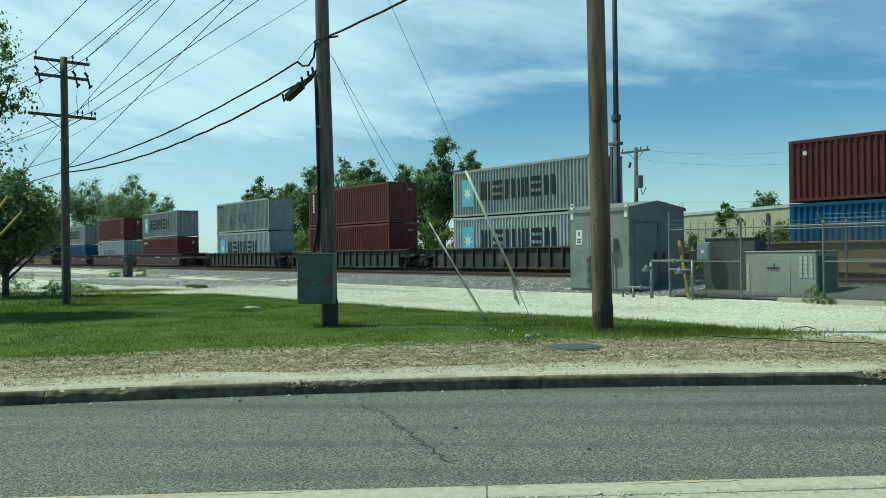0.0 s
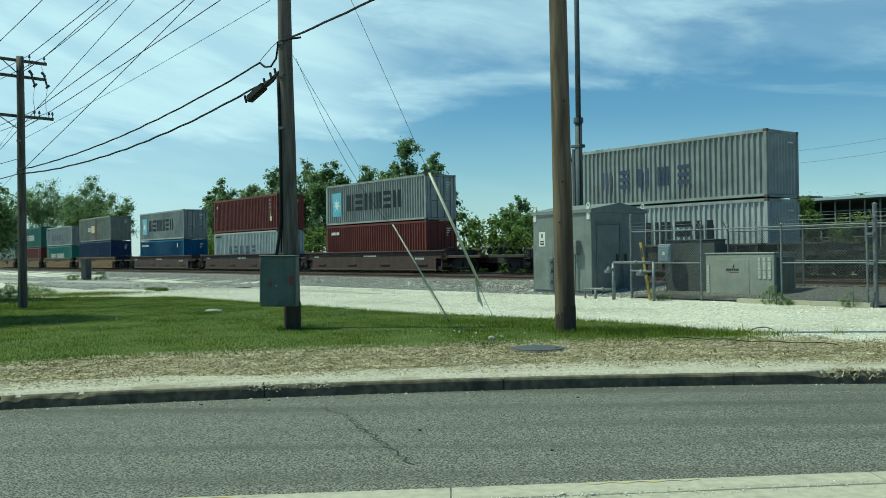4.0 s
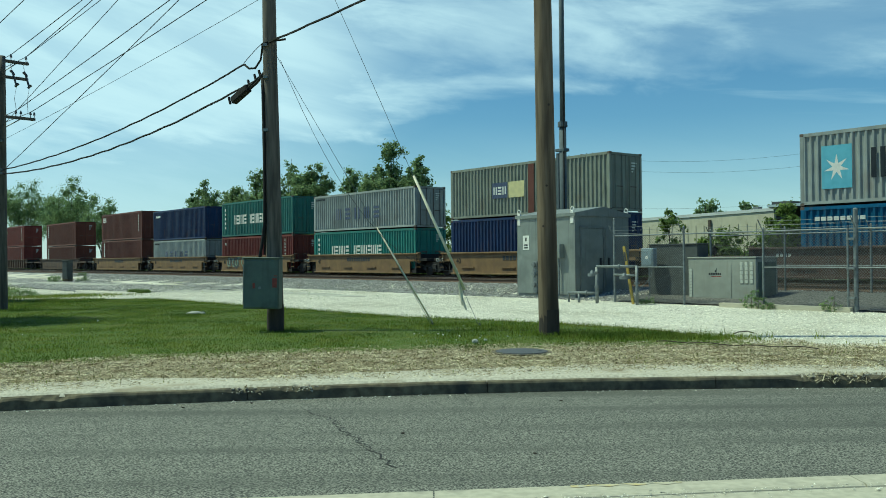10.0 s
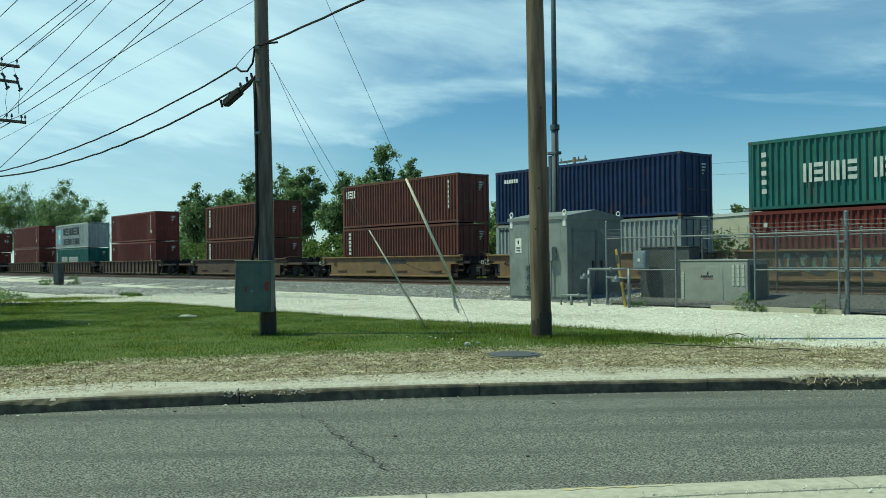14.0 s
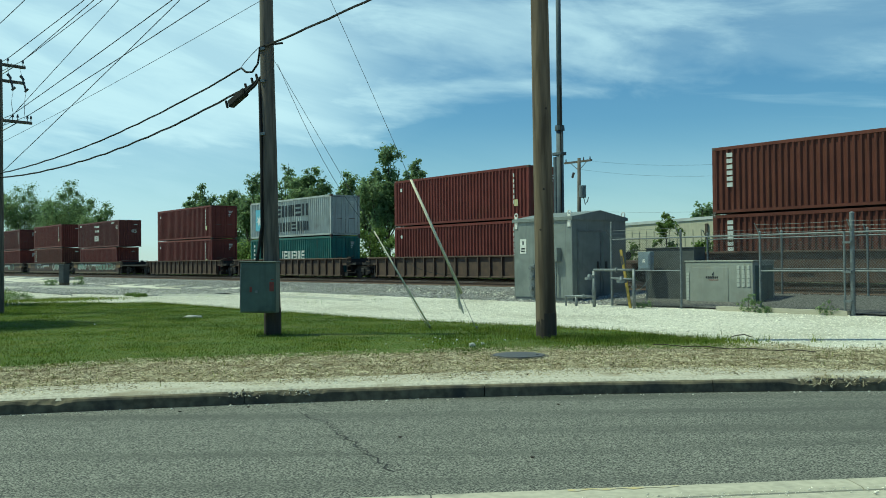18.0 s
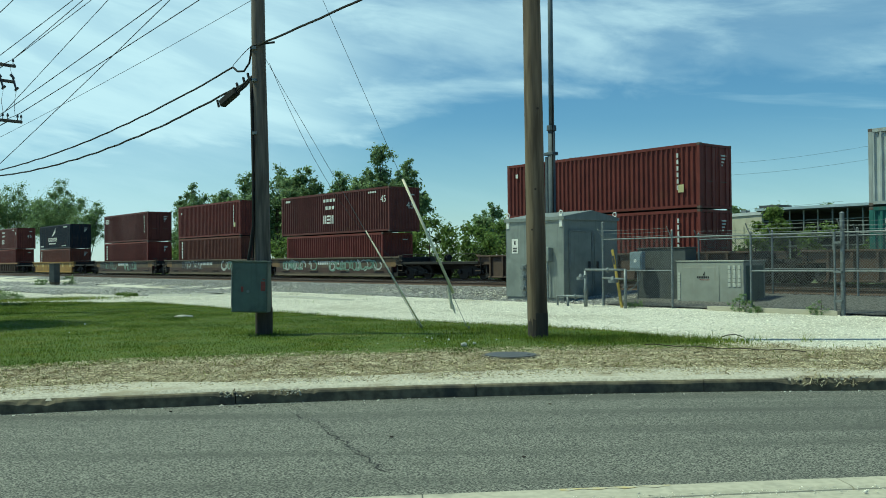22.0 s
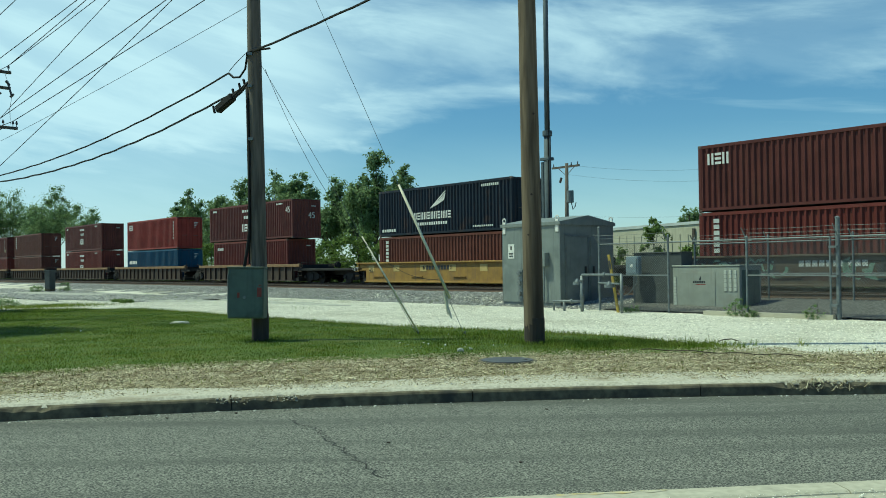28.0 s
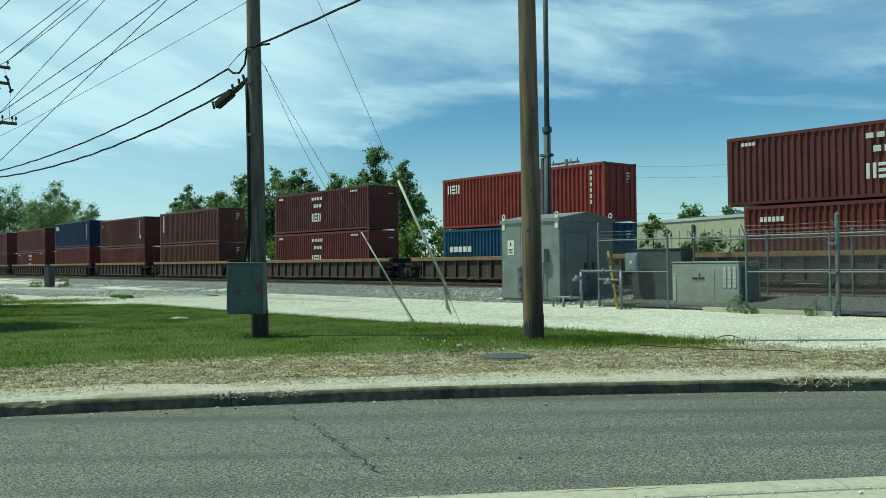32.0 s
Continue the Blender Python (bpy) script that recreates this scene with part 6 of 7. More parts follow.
def tree(name, at, height, spread, base, count, size, seed, label, category="tree", mat_=None, blobs=26, trunk=0.16, lean=0.0):
    """A tapered trunk with limbs, and a crown of many leaves in uneven clumps."""
    rs = np.random.default_rng(seed)
    root = thing(name, label, category, "trees", at=Matrix.Translation(at))
    top = Vector((lean * height, 0, height))
    pts = [Vector((0, 0, -0.3)), Vector((lean * height * 0.2, 0.05 * height * 0.1, height * 0.3)), Vector((lean * height * 0.6, -0.02 * height, height * 0.62)), top * 0.93]
    bm = B()
    for p, q, r0, r1 in zip(pts, pts[1:], (trunk, trunk * 0.75, trunk * 0.45), (trunk * 0.75, trunk * 0.45, trunk * 0.15)):
        rod(bm, p, q, r0, r1, 9)
    part("trunk", bm, BARK, root, smooth=True)
    cs, rr = [], []
    if category == "tree":
        # leaders rise from the trunk and spread; leaf clumps sit along their outer two thirds
        leads = max(9, blobs // 3)
        for i in range(leads):
            an = i * 2.4 + rs.uniform(-0.5, 0.5)
            out = spread * rs.uniform(0.25, 1.0) if i else 0.1 * spread
            z0 = height * rs.uniform(0.12, 0.45)
            zt = base + (height - base) * (1.0 if i == 0 else rs.uniform(0.55, 0.96) * (1 - 0.25 * (out / spread) ** 2))
            p0, p1 = Vector((lean * z0, 0, z0)), Vector((lean * zt + math.cos(an) * out, math.sin(an) * out, zt))
            mid_ = p0.lerp(p1, 0.5) + Vector((math.cos(an) * out * 0.18, math.sin(an) * out * 0.18, -0.02 * height))
            part("limb", rod(rod(B(), p0, mid_, trunk * 0.42, trunk * 0.26, 6), mid_, p1, trunk * 0.26, trunk * 0.06, 6), BARK, root)
            lobe = spread * rs.uniform(0.28, 0.46)
            heart = p0.lerp(p1, 0.88)
            cs.append(tuple(heart))
            rr.append(lobe * 0.55)
            for j in range(8):
                v_ = Vector(rs.normal(size=3)).normalized()
                p = heart + Vector((v_.x * lobe * 0.75, v_.y * lobe * 0.75, v_.z * lobe * 0.95))
                cs.append((p.x, p.y, max(min(p.z, height), base * 0.8)))
                rr.append(lobe * rs.uniform(0.22, 0.50))
            for j in range(5):
                p = p0.lerp(p1, rs.uniform(0.35, 0.85)) + Vector(rs.normal(size=3)) * spread * 0.12
                cs.append((p.x, p.y, max(p.z, base * 0.8)))
                rr.append(spread * rs.uniform(0.16, 0.30))
    else:
        blobs = int(blobs * 2.2)
        for i in range(blobs):
            k = rs.uniform(0.0, 1.0)
            z = base + (height - base) * k
            prof = spread * (1.12 * max(0.0, 1 - ((k - 0.42) / 0.62) ** 2) ** 0.5 + 0.10)
            an, rd = rs.uniform(0, math.tau), prof * rs.uniform(0.05, 1.0) ** 0.55
            cs.append((lean * z + math.cos(an) * rd, math.sin(an) * rd, z - 0.1 * height * k * (rd / (prof + 1e-6))))
            rr.append(spread * rs.uniform(0.16, 0.34))
        for i in range(0, blobs, 5):
            c = Vector(cs[i])
            z0 = max(height * 0.18, min(c.z * 0.72, height * 0.8))
            part("limb", rod(B(), (lean * z0, 0, z0), c, trunk * 0.34, trunk * 0.08, 6), BARK, root)
    v, f = leaves(cs, rr, count, size, rs)
    ob = soup("crown", v, f, mat_ or LEAF)
    ob.parent = root
    tagged(ob, kind="stuff")
    return root


def tk(u, n, z=0.1):
    return on_track(u, n, z)


TALL_T = "tall green leafy tree behind the railway"
for i, (u, n, h, sp, cnt, ln) in enumerate(((-206, 52, 18.5, 7.5, 9000, 0.0), (-182, 53, 17.5, 7.0, 9000, 0.02), (-168, 55, 12.5, 4.5, 4000, 0), (-117, 52, 12.7, 3.6, 5000, 0.0), (-111, 54, 11.6, 3.0, 3500, 0.0),
        (-101.5, 52, 13.0, 3.2, 5200, 0.0), (-95.5, 53, 13.6, 3.4, 5200, 0.02), (-88, 52, 12.2, 3.0, 4800, 0.0), (-80.5, 52, 10.8, 3.0, 5000, 0.0), (-77, 53, 10.6, 2.8, 4600, 0.0),
        (-72.7, 52, 12.9, 3.1, 6200, 0.0), (-69.9, 53, 11.7, 2.5, 5200, 0.02), (-107, 57, 9.5, 3.0, 3000, 0.0), (-63, 58, 7.0, 2.6, 3000, 0.0), (-130, 60, 8.5, 3.5, 3000, 0.0))):
    tree("tree", tk(u, n), h * 0.99, sp * 0.95, h * 0.24, int(cnt * 2.9), 0.155, 40 + i, TALL_T, blobs=30, trunk=0.2, lean=ln)
for i, (u, n, h, sp, cnt) in enumerate(((-66.5, 45.5, 4.6, 2.3, 3200), (-62, 46.5, 3.9, 2.2, 2600), (-57.5, 46, 4.9, 2.2, 3000), (-53, 47, 4.3, 2.4, 2600), (-48.8, 46, 4.2, 2.0, 2600), (-72, 46, 4.0, 2.3, 2600),
        (-79, 46, 4.2, 2.4, 2600), (-88, 46, 4.0, 2.6, 2600), (-97, 46, 4.2, 2.6, 2600), (-108, 47, 4.0, 2.6, 2200), (-45, 47, 3.0, 1.8, 1800))):
    tree("bush", tk(u, n), h, sp, 0.2, int(cnt * 1.6), 0.14, 90 + i, "bright green bushy undergrowth beside the track", "bush", LEAF_LIGHT, 18, 0.07)
for i, (u, n, h, sp, cnt) in enumerate(((-34.8, 46, 4.3, 0.95, 1500), (-39, 47, 2.6, 1.1, 1100), (-31, 46, 3.0, 1.6, 1600), (-27.5, 46, 2.9, 1.5, 1500), (-26.9, 46, 4.5, 0.95, 2800), (-24.6, 46.4, 3.4, 1.2, 1700), (-42, 46, 3.0, 1.3, 1200), (-20, 46, 2.6, 1.6, 1500))):
    tree("bush", tk(u, n), h, sp, 0.3, int(cnt * 1.5), 0.11, 120 + i, "green sapling bush between track and warehouse", "bush", LEAF_LIGHT, 14, 0.05)
for i in range(17):
    hh_ = 2.0 + 0.9 * noise.noise(Vector((i * 1.7, 2, 0)))
    tree("bush", tk(-51 + i * 2.3, 44.2 + 0.8 * noise.noise(Vector((i * 2.1, 5, 0)))), hh_, 1.25, 0.1, 1500, 0.12, 300 + i, "dark green scrub beside the railway track", "bush", SCRUB_SHADED, 9, 0.04)
for i, (u, n, h, sp) in enumerate(((-75.5, 108, 9.0, 3.2), (-69.6, 108, 8.6, 2.8), (-58, 112, 8.0, 4.0), (-48, 108, 7.6, 5.0), (-40, 110, 8.0, 4.5), (-172, 74, 8.5, 4.0), (-160, 72, 7.5, 4.0), (-150, 73, 8.5, 4.2), (-140, 72, 7.6, 4.0), (-124, 70, 8.0, 3.6), (-66, 112, 8.0, 5.5), (-24, 110, 7.5, 5.0))):
    tree("tree", tk(u, n), h, sp, h * 0.2, 5200, 0.22, 140 + i, "distant green tree behind the warehouse", blobs=18, trunk=0.25)
tree("tree", (-19.35, 35.7, 0), 5.1, 2.25, 0.85, 42000, 0.09, 160, "small dark round-crowned tree on the lawn", blobs=84, trunk=0.15)
tree("tree", (-23.5, 41, 0), 5.2, 2.2, 0.6, 26000, 0.09, 161, "small dark round-crowned tree on the lawn", blobs=66, trunk=0.13)
tree("tree", (-15.55, 24.0, 0), 11.0, 2.6, 2.5, 46000, 0.06, 162, "broad leafy shade tree on the lawn", blobs=60, trunk=0.26)
for i, (x, y, h, sp) in enumerate(((-18.2, 37.5, 0.6, 0.6), (-20.5, 38, 0.8, 0.8), (-24, 44, 1.6, 1.4), (-29, 47, 1.8, 1.6), (-26.8, 69.6, 0.75, 0.5), (-28.9, 69.6, 0.5, 0.5), (-14.1, 44.5, 0.12, 0.3), (-15.0, 46.0, 0.08, 0.35), (-20.6, 43.2, 0.4, 0.9), (-18.6, 41.0, 0.3, 0.7))):
    tree("bush", (x, y, ground_z(x, y)), h, sp, 0.03, 1700, 0.03, 180 + i, "low green weedy bush on rough ground", "bush", LEAF if y > 60 or y < 42 else LEAF_LIGHT, 10, 0.02)
for i, (u, n, h, sp) in enumerate(((-15.05, 23.75, 0.66, 0.30), (-14.8, 23.7, 0.4, 0.3), (-12.55, 23.8, 0.62, 0.30), (-14.5, 23.7, 0.2, 0.2), (-18.9, 23.7, 0.25, 0.3))):
    p = on_track(u, n, ground_z(*on_track(u, n)[:2]))
    tree("weed", p, h * 0.95, sp * 0.85, 0.02, 700, 0.022, 200 + i, "leafy green weed at the fence foot", "weed", LEAF, 8, 0.01)

gq = np.random.default_rng(77)
nb = 230
cu, cn = gq.uniform(-205, -27, nb), gq.uniform(42.5, 46.5, nb)
hs = gq.uniform(0.5, 1.5, nb)
cc = [(*on_track(a, b)[:2], 0.1 + c * 0.5) for a, b, c in zip(cu, cn, hs)]
v, f = leaves(cc, hs * 0.75, 42000, 0.13, gq)
v[:, 2] = np.maximum(v[:, 2], 0.1)
# undergrowth takes the leaf colour with the shade in it
tagged(soup("undergrowth", v, f, SCRUB_SHADED), "low dark undergrowth along the far side of the track", "undergrowth", "", "stuff")

# ---------------------------------------------------------------- ground cover
ZSAFE = np.vectorize(ground_z)


def lawn_pts(count, x0, x1, y0, y1, rs):
    x, y = rs.uniform(x0, x1, count), rs.uniform(y0, y1, count)
    lo = np.interp(x, *zip(*LAWN_NEAR))
    hi = np.interp(x, *zip(*LAWN_FAR))
    wob = 0.35 * np.sin(x * 2.3) * np.sin(x * 5.1 + 1) + 0.25 * rs.normal(size=count)
    keep = (y > lo + wob + 0.05) & (y < hi + 0.12 * np.sin(x * 3) - 0.05 + 0.15 * np.abs(wob))
    return x[keep], y[keep]


def blades(x, y, h, w, rs, lift=0.03):
    n = len(x)
    z = ZSAFE(x, y) + lift
    a = rs.uniform(0, math.tau, n)
    hh = h * rs.uniform(0.45, 1.25, n)
    dx, dy = np.cos(a) * w, np.sin(a) * w
    bend = rs.normal(size=(n, 2)) * hh[:, None] * 0.45
    v = np.empty((n, 3, 3))
    v[:, 0] = np.stack([x - dx, y - dy, z - 0.02], 1)
    v[:, 1] = np.stack([x + dx, y + dy, z - 0.02], 1)
    v[:, 2] = np.stack([x + bend[:, 0], y + bend[:, 1], z + hh], 1)
    return v.reshape(-1, 3), np.arange(n * 3).reshape(-1, 3)


gr = np.random.default_rng(11)
x, y = lawn_pts(430000, -16, 6.7, 14, 38, gr)
v, f = blades(x, y, 0.044, 0.007, gr)
tagged(soup("grass", v, f, BLADE), "short green grass on the verge", "grass", "", "stuff")
x, y = lawn_pts(60000, -45, -13, 12, 48, gr)
v, f = blades(x, y, 0.11, 0.016, gr)
tagged(soup("grass", v, f, BLADE), "short green grass under the trees", "grass", "", "stuff")
# longer tufts round the poles and along the gravel edge
tx, ty = [], []
for cx, cy, r, k in ((2.4, 18.0, 0.7, 1600), (3.6, 17.6, 1.3, 3600), (4.9, 17.0, 0.9, 1700), (0.3, 20.9, 0.9, 700), (1.1, 20.3, 0.7, 600), (-3.4, 19.8, 0.5, 400), (1.6, 19.4, 1.6, 900)):
    tx.append(cx + gr.normal(size=k) * r * 0.6)
    ty.append(cy + gr.normal(size=k) * r * 0.35)
for i in range(16):
    tx.append(-17.5 + gr.normal(size=260) * 1.3 + i * 0.1)
    ty.append(39.2 + i * 0.22 + gr.normal(size=260) * 0.5)
ex = gr.uniform(-12, 5.4, 4200)
tx.append(ex)
ty.append(np.interp(ex, *zip(*LAWN_FAR)) - np.abs(gr.normal(size=4200)) * 0.35)
v, f = blades(np.concatenate(tx), np.concatenate(ty), 0.10, 0.007, gr)
tagged(soup("long_grass", v, f, BLADE), "longer green grass round poles and edges", "grass", "", "stuff")


# thin dry weeds standing on the gravel
wx, wy = [], []
for i in range(15):
    cx, cy = 5.9 + gr.normal() * 0.35 + 0.1 * i * (i % 4 == 0), 16.9 + gr.normal() * 0.35
    wx.append(cx + gr.normal(size=9) * 0.05)
    wy.append(cy + gr.normal(size=9) * 0.05)
for i in range(60):
    cu, cn = gr.uniform(-60, -30), gr.uniform(18, 27)
    p = on_track(cu, cn)
    wx.append(p.x + gr.normal(size=14) * 0.25)
    wy.append(p.y + gr.normal(size=14) * 0.25)
v, f = blades(np.concatenate(wx), np.concatenate(wy), 0.15, 0.007, gr, 0.0)
tagged(soup("gravel_weeds", v, f, BLADE), "thin weeds standing in the white gravel", "weeds", "", "stuff")


def bits(x, y, length, width, rs, lift=0.03, tilt=0.25):
    """Small flat slivers lying about."""
    n = len(x)
    z = ZSAFE(x, y) + lift + rs.uniform(0, 0.02, n)
    a = rs.uniform(0, math.tau, n)
    l = length * rs.uniform(0.4, 1.3, n)
    w = width * rs.uniform(0.5, 1.5, n)
    t = rs.normal(size=n) * tilt
    c, s = np.cos(a), np.sin(a)
    v = np.empty((n, 4, 3))
    for k, (p, q) in enumerate(((-1, -1), (1, -1), (1, 1), (-1, 1))):
        v[:, k] = np.stack([x + c * l * p - s * w * q, y + s * l * p + c * w * q, z + t * l * p + 0.3 * w * q], 1)
    return v.reshape(-1, 3), np.arange(n * 4).reshape(-1, 4)


def strip_pts(count, x0, x1, rs, near=0.22, far=0.5):
    x = rs.uniform(x0, x1, count)
    lo = np.array([kerb_y(q) for q in x]) + near
    hi = np.where(x < 6.7, np.interp(x, *zip(*LAWN_NEAR)), 15.2 - 0.1 * (x - 6.7)) + far
    k = rs.beta(1.6, 1.5, count)
    return x, lo + (hi - lo) * k


x, y = strip_pts(84000, -9, 9.5, gr)
v, f = bits(x, y, 0.029, 0.0044, gr)
tagged(soup("straw", v, f, STRAW), "scattered dry straw and wood slivers behind the kerb", "straw", "", "stuff")
x, y = strip_pts(3800, -9, 9.5, gr, 0.5, 0.9)
v, f = blades(x, y, 0.06, 0.008, gr, 0.02)
tagged(soup("sparse_grass", v, f, BLADE), "sparse green shoots in the straw", "grass", "", "stuff")


def pebble_field(x, y, size, rs, lift=0.0, squash=0.6):
    """Rough little stones, each an uneven octahedron."""
    n = len(x)
    z = ZSAFE(x, y) + lift
    base = np.array([(1, 0, 0), (0, 1, 0), (-1, 0, 0), (0, -1, 0), (0, 0, 1), (0, 0, -1)], dtype=float)
    s = size * rs.lognormal(0, 0.35, n)
    v = base[None] * rs.uniform(0.6, 1.25, (n, 6, 3)) + rs.normal(size=(n, 6, 3)) * 0.12
    v[:, :, 2] *= squash
    a = rs.uniform(0, math.tau, n)
    c, sn = np.cos(a)[:, None], np.sin(a)[:, None]
    vx, vy = v[:, :, 0] * c - v[:, :, 1] * sn, v[:, :, 0] * sn + v[:, :, 1] * c
    v = np.stack([vx, vy, v[:, :, 2]], 2) * s[:, None, None] + np.stack([x, y, z], 1)[:, None]
    tri = np.array([(0, 1, 4), (1, 2, 4), (2, 3, 4), (3, 0, 4), (1, 0, 5), (2, 1, 5), (3, 2, 5), (0, 3, 5)])
    f = (np.arange(n)[:, None, None] * 6 + tri[None]).reshape(-1, 3)
    return v.reshape(-1, 3), f


# white stones of the gravel lot
cu, cn = gr.uniform(-62, -2, 170000), gr.uniform(11, 25.5, 170000)
x, y = U.x * cu + NR.x * cn, U.y * cu + NR.y * cn
keep = (y > np.interp(x, *zip(*LAWN_FAR)) + 0.05) & (y > 15.6) & (x > -22) & (x < 16)
x, y = x[keep], y[keep]
v, f = pebble_field(x, y, 0.019, gr)
tagged(soup("gravel", v, f, PEBBLE), "loose white crushed stones of the gravel lot", "gravel", "", "stuff")
cu, cn = gr.uniform(-95, 0, 60000), 24.1 + gr.beta(1, 1, 60000) * 4.4
keep = (cu < -20.6) | (cn > 28.0)
cu, cn = cu[keep], cn[keep]
x, y = U.x * cu + NR.x * cn, U.y * cu + NR.y * cn
v, f = pebble_field(x, y, 0.036, gr, 0.02)
tagged(soup("ballast_stones", v, f, STONES), "loose grey ballast stones beside the rails", "ballast", "", "stuff")
cu, cn = gr.uniform(-115, -44, 42000), gr.uniform(14.5, 24.4, 42000)
x, y = U.x * cu + NR.x * cn, U.y * cu + NR.y * cn
keep = (y > np.interp(x, *zip(*LAWN_FAR)) + 0.3) & (np.sin(cu * 0.21 + 1.3 * np.sin(cn * 0.5)) + 0.5 * np.sin(cn * 1.7 + cu * 0.05) > -0.5)
v, f = pebble_field(x[keep], y[keep], 0.05, gr, 0.02)
tagged(soup("lot_stones", v, f, STONES), "loose grey stones strewn over the gravel lot", "stones", "", "stuff")
# grit in the gutter, at the kerb back and along the pavement joint
x = gr.uniform(-9, 9, 5200)
k = gr.integers(0, 30, 5200)
kyv = np.array([kerb_y(q) for q in x])
y = np.where(k == 0, kyv - np.abs(gr.normal(size=5200)) * 0.12, kyv + 0.3 + np.abs(gr.normal(size=5200)) * 0.4)
zl = np.where(k == 0, -0.148, 0.03)
v, f = pebble_field(x, y, 0.011, gr, zl)
tagged(soup("grit", v, f, PEBBLE), "pale grit along the kerb and gutter", "grit", "", "stuff")
x = gr.uniform(-4, 6, 1100)
y = 6.21 + 0.095 * x - 0.31 + gr.normal(size=1100) * 0.02 * (1 + (x > 1) * 1.5)
v, f = pebble_field(x, y, 0.006, gr, 0.0)
tagged(soup("joint_grit", v, f, PEBBLE), "pale grit in the pavement joint", "grit", "", "stuff")

# ---------------------------------------------------------------- small things on the ground
CRACK = [(-1.46, 10.45), (-1.39, 10.27), (-1.19, 9.97), (-1.02, 9.62), (-1.0, 9.5), (-0.95, 9.3), (-0.72, 8.71), (-0.66, 8.5), (-0.58, 8.27), (-0.42, 7.8), (-0.29, 7.46)]
rc = random.Random(5)
bm = B()
cl = []
for (ax, ay), (bx, by) in zip(CRACK, CRACK[1:]):
    for i in range(5):
        cl.append((ax + (bx - ax) * i / 5 + rc.uniform(-0.05, 0.05), ay + (by - ay) * i / 5 + rc.uniform(-0.015, 0.015), rc.uniform(0.006, 0.013)))
pv = None
for px_, py_, w_ in cl:
    q = (bm.verts.new((px_ - w_, py_, -0.1465)), bm.verts.new((px_ + w_, py_, -0.1465)))
    if pv:
        bm.faces.new((pv[0], pv[1], q[1], q[0]))
    pv = q
tagged(part("road_crack", bm, GRIME), "thin dark crack across the asphalt", "crack", "", "structure")
bm = B()
for x0_, x1_ in ((-2.4, -1.25), (0.95, 1.75), (-3.3, -2.6)):
    n_ = 14
    for i in range(n_):
        a, b = x0_ + (x1_ - x0_) * i / n_, x0_ + (x1_ - x0_) * (i + 1) / n_
        d0, d1 = 0.05 + 0.02 * math.sin(i * 1.7), 0.05 + 0.02 * math.sin(i * 1.7 + 1.7)
        bm.faces.new([bm.verts.new(p) for p in ((a, near_y(a) - d0, 0.003), (b, near_y(b) - d1, 0.003), (b, near_y(b) - 0.006, 0.003), (a, near_y(a) - 0.006, 0.003))])
tagged(part("kerb_paint", bm, KERB_YELLOW), "worn yellow paint on the kerb", "paint", "", "structure")

cover = thing("manhole_cover", "dark iron access cover set in the straw strip", "manhole cover", at=Matrix.Translation((1.46, 14.75, 0.03)) @ pose(0, 0, 0, 0, 0, -10))
part("frame", rod(B(), (0, 0, -0.05), (0, 0, 0.02), 0.50, 0.49, 28), KERB, cover)
part("lid", rod(B(), (0, 0, 0.0), (0, 0, 0.034), 0.43, 0.42, 28), mat("cast_iron", (0.12, 0.125, 0.13), (0.08, 0.083, 0.087), 20, 0.6, 0.4, bump=0.004, bump_scale=60), cover)
part("pick_hole", rod(B(), (0.3, 0, 0.034), (0.3, 0, 0.037), 0.03, seg=8), BLACK, cover)


def lump(name, at, size, material, label, category, seed, flat=0.5):
    bm = B()
    bmesh.ops.create_icosphere(bm, subdivisions=2, radius=1)
    for v_ in bm.verts:
        v_.co *= 1 + 0.35 * noise.noise(v_.co * 1.3 + Vector((seed, 0, 0)))
        v_.co = Vector((v_.co.x * size[0], v_.co.y * size[1], v_.co.z * size[2]))
    ob = part(name, bm, material)
    ob.matrix_world = Matrix.Translation(at)
    return tagged(ob, label, category)


lump("crumpled_litter", (0.78, 16.5, 0.06), (0.065, 0.045, 0.05), STONEWHITE, "crumpled white paper litter on the grass", "litter", 3)
lump("litter", (1.0, 16.9, 0.05), (0.03, 0.02, 0.02), STONEWHITE, "small white litter scrap on the grass", "litter", 5)
lump("stone", (-6.95, 26.5, 0.04), (0.24, 0.10, 0.06), STONEWHITE, "pale flat stone lying in the grass", "stone", 8)
lump("stone", (-6.66, 26.35, 0.04), (0.07, 0.06, 0.06), STONEWHITE, "pale flat stone lying in the grass", "stone", 12)
for i, (x_, y_) in enumerate(((-2.95, 10.72), (-2.2, 11.0), (0.9, 8.0), (1.55, 10.9), (-0.3, 9.0))):
    lump("debris", (x_, y_, -0.14), (0.022, 0.010, 0.008), BARK, "small dark scrap on the asphalt", "debris", 30 + i)
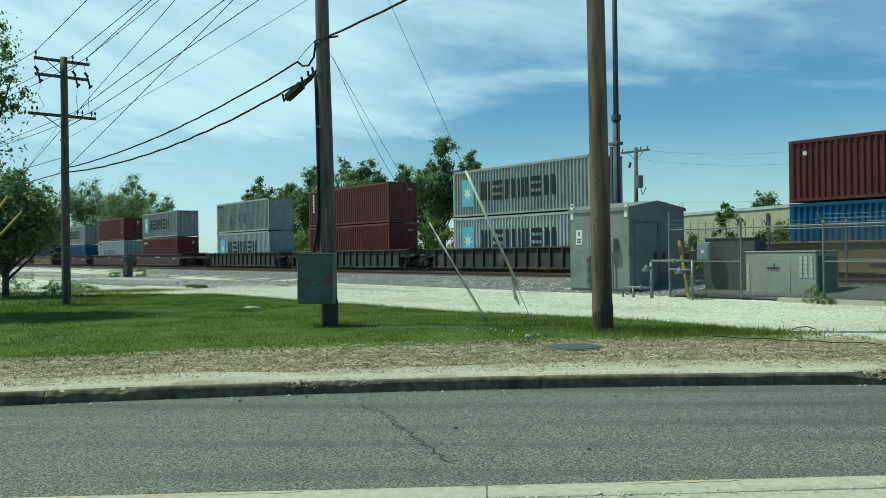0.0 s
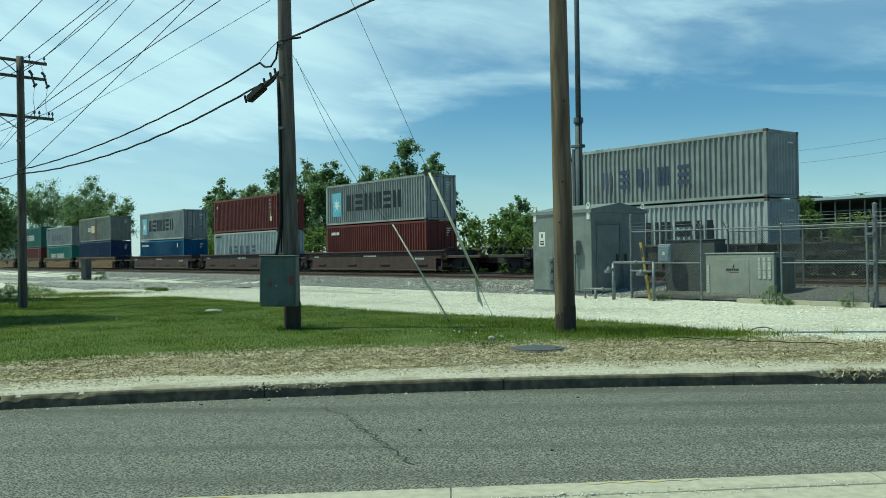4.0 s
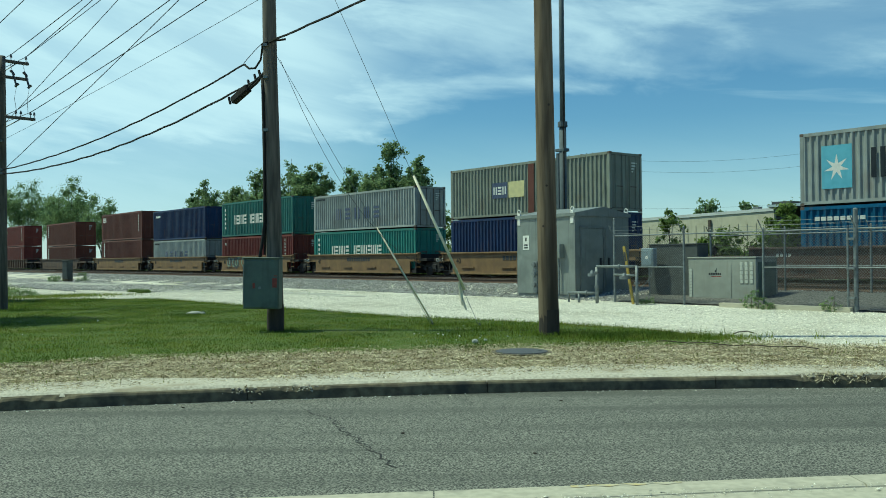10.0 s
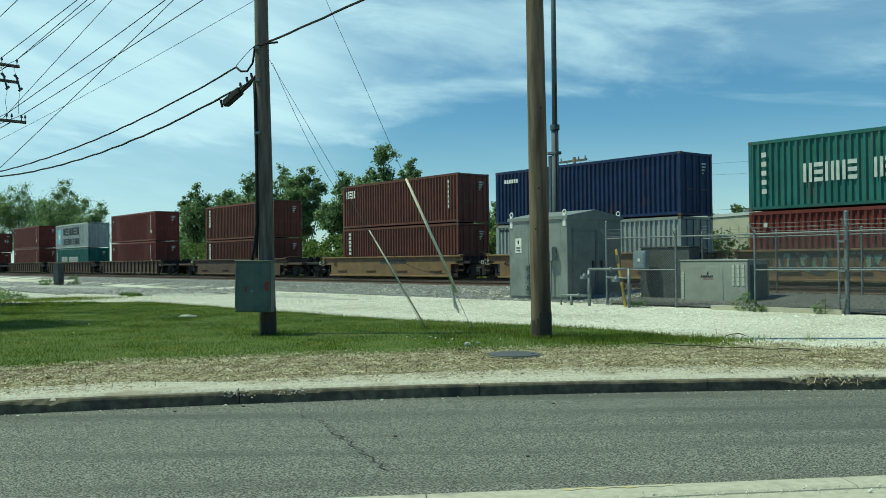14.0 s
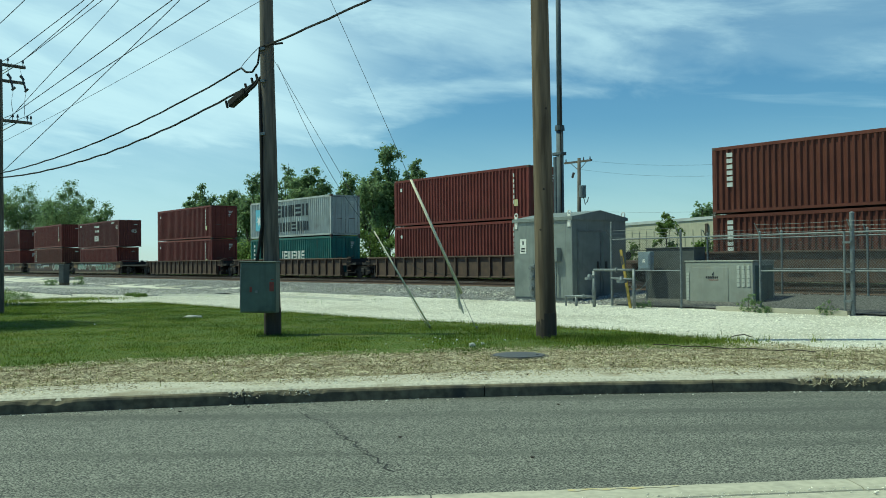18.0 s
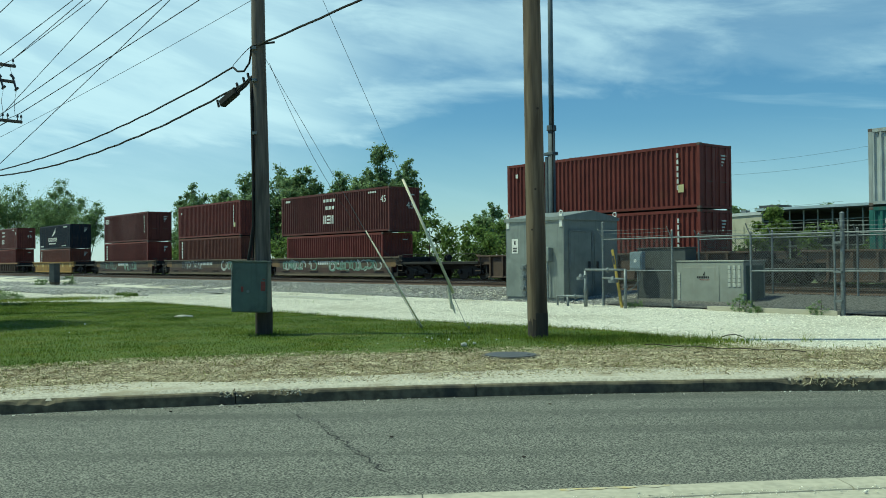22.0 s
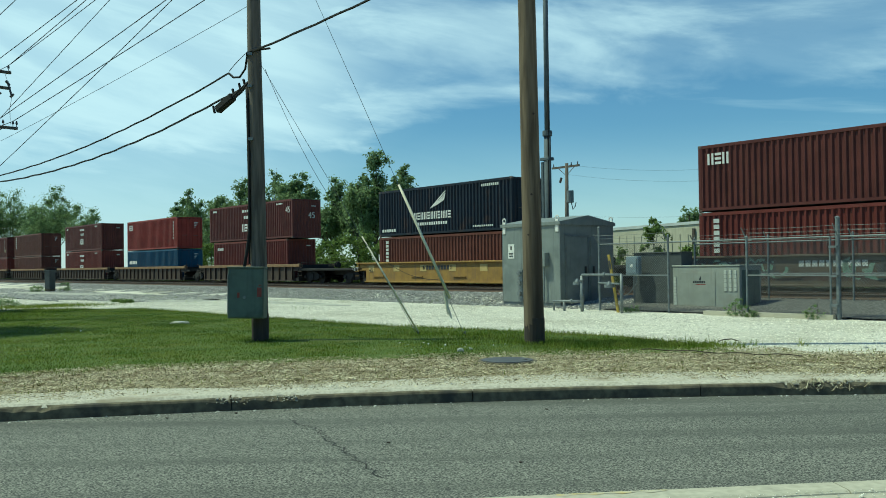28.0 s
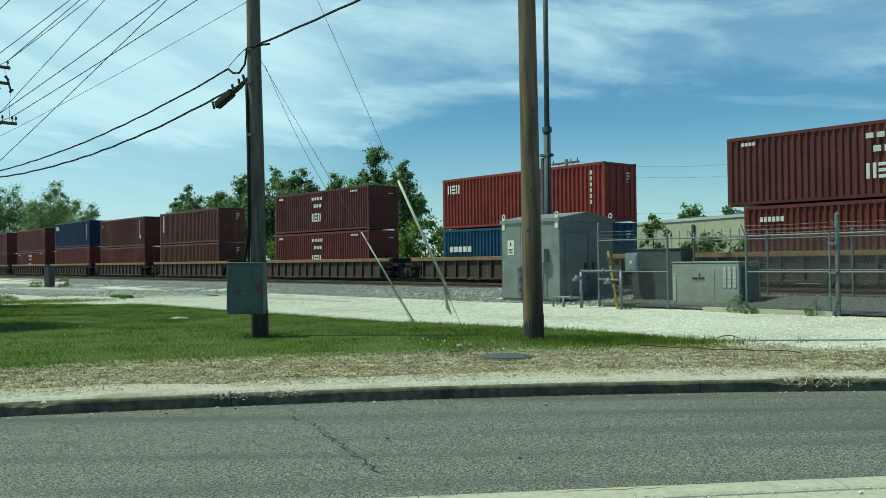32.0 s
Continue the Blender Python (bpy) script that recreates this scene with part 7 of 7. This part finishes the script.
for i, (u_, n_, s_) in enumerate(((-9.6, 23.4, 0.14), (-9.0, 23.5, 0.12))):
    p = on_track(u_, n_, 0.05)
    lump("rubble", p, (s_ * 1.2, s_, s_), DARKGREY, "dark broken lump at the fence foot", "rubble", 40 + i)
stick = part("fallen_branch", tube(B(), [(6.0, 17.9, 0.03), (6.12, 17.95, 0.06), (6.3, 17.98, 0.07), (6.42, 17.92, 0.03)], 0.012, 6), BARK)
tagged(stick, "thin fallen branch on the gravel", "branch")
# thin brown tube laid in a wavering line along the straw
stick = part("fallen_branch", tube(B(), [(4.0 + 2.3 * q, 16.14 - 1.52 * q + 0.06 * math.sin(q * 9), 0.065 + 0.012 * math.sin(q * 23)) for q in (i / 14 for i in range(15))], 0.009, 6), BARK)
tagged(stick, "long thin brown line along the straw strip", "branch")
# straw hanging over the kerb, and white clover heads in the grass
x = np.concatenate([5.35 + gr.normal(size=330) * 0.34, 6.5 + gr.normal(size=50) * 0.1, -2.33 + gr.normal(size=10) * 0.12, -1.62 + gr.normal(size=14) * 0.14])
drop_ = gr.uniform(-0.03, 0.17, len(x))
y = np.array([kerb_y(q) for q in x]) + drop_
v, f = bits(x, y, 0.04, 0.005, gr, np.where(drop_ < 0.02, -0.05 * gr.uniform(0, 1.6, len(x)) - 0.01, 0.01), 0.5)
tagged(soup("spilt_straw", v, f, STRAW), "dry straw spilt over the chipped kerb", "straw", "", "stuff")
x = np.concatenate([-2.33 + gr.normal(size=70) * 0.11, -1.62 + gr.normal(size=110) * 0.15])
drop_ = gr.uniform(-0.015, 0.12, len(x))
y = np.array([kerb_y(q) for q in x]) + drop_
v, f = pebble_field(x, y, 0.014, gr, np.where(drop_ < 0.02, -0.06 * gr.uniform(0.2, 1, len(x)), -0.005))
tagged(soup("spilt_grit", v, f, SANDY), "pale crumbled concrete and grit on the broken kerb edge", "grit", "", "stuff")
x = np.concatenate([gr.uniform(-0.6, 2.4, 16), gr.uniform(-9, 2, 9)])
y = np.concatenate([17.0 + gr.uniform(-0.5, 1.6, 16), gr.uniform(16.5, 24, 9)])
v, f = pebble_field(x, y, 0.014, gr, 0.075, 0.9)
tagged(soup("clover_heads", v, f, WHITE), "tiny white clover heads in the grass", "clover", "", "stuff")


motions()
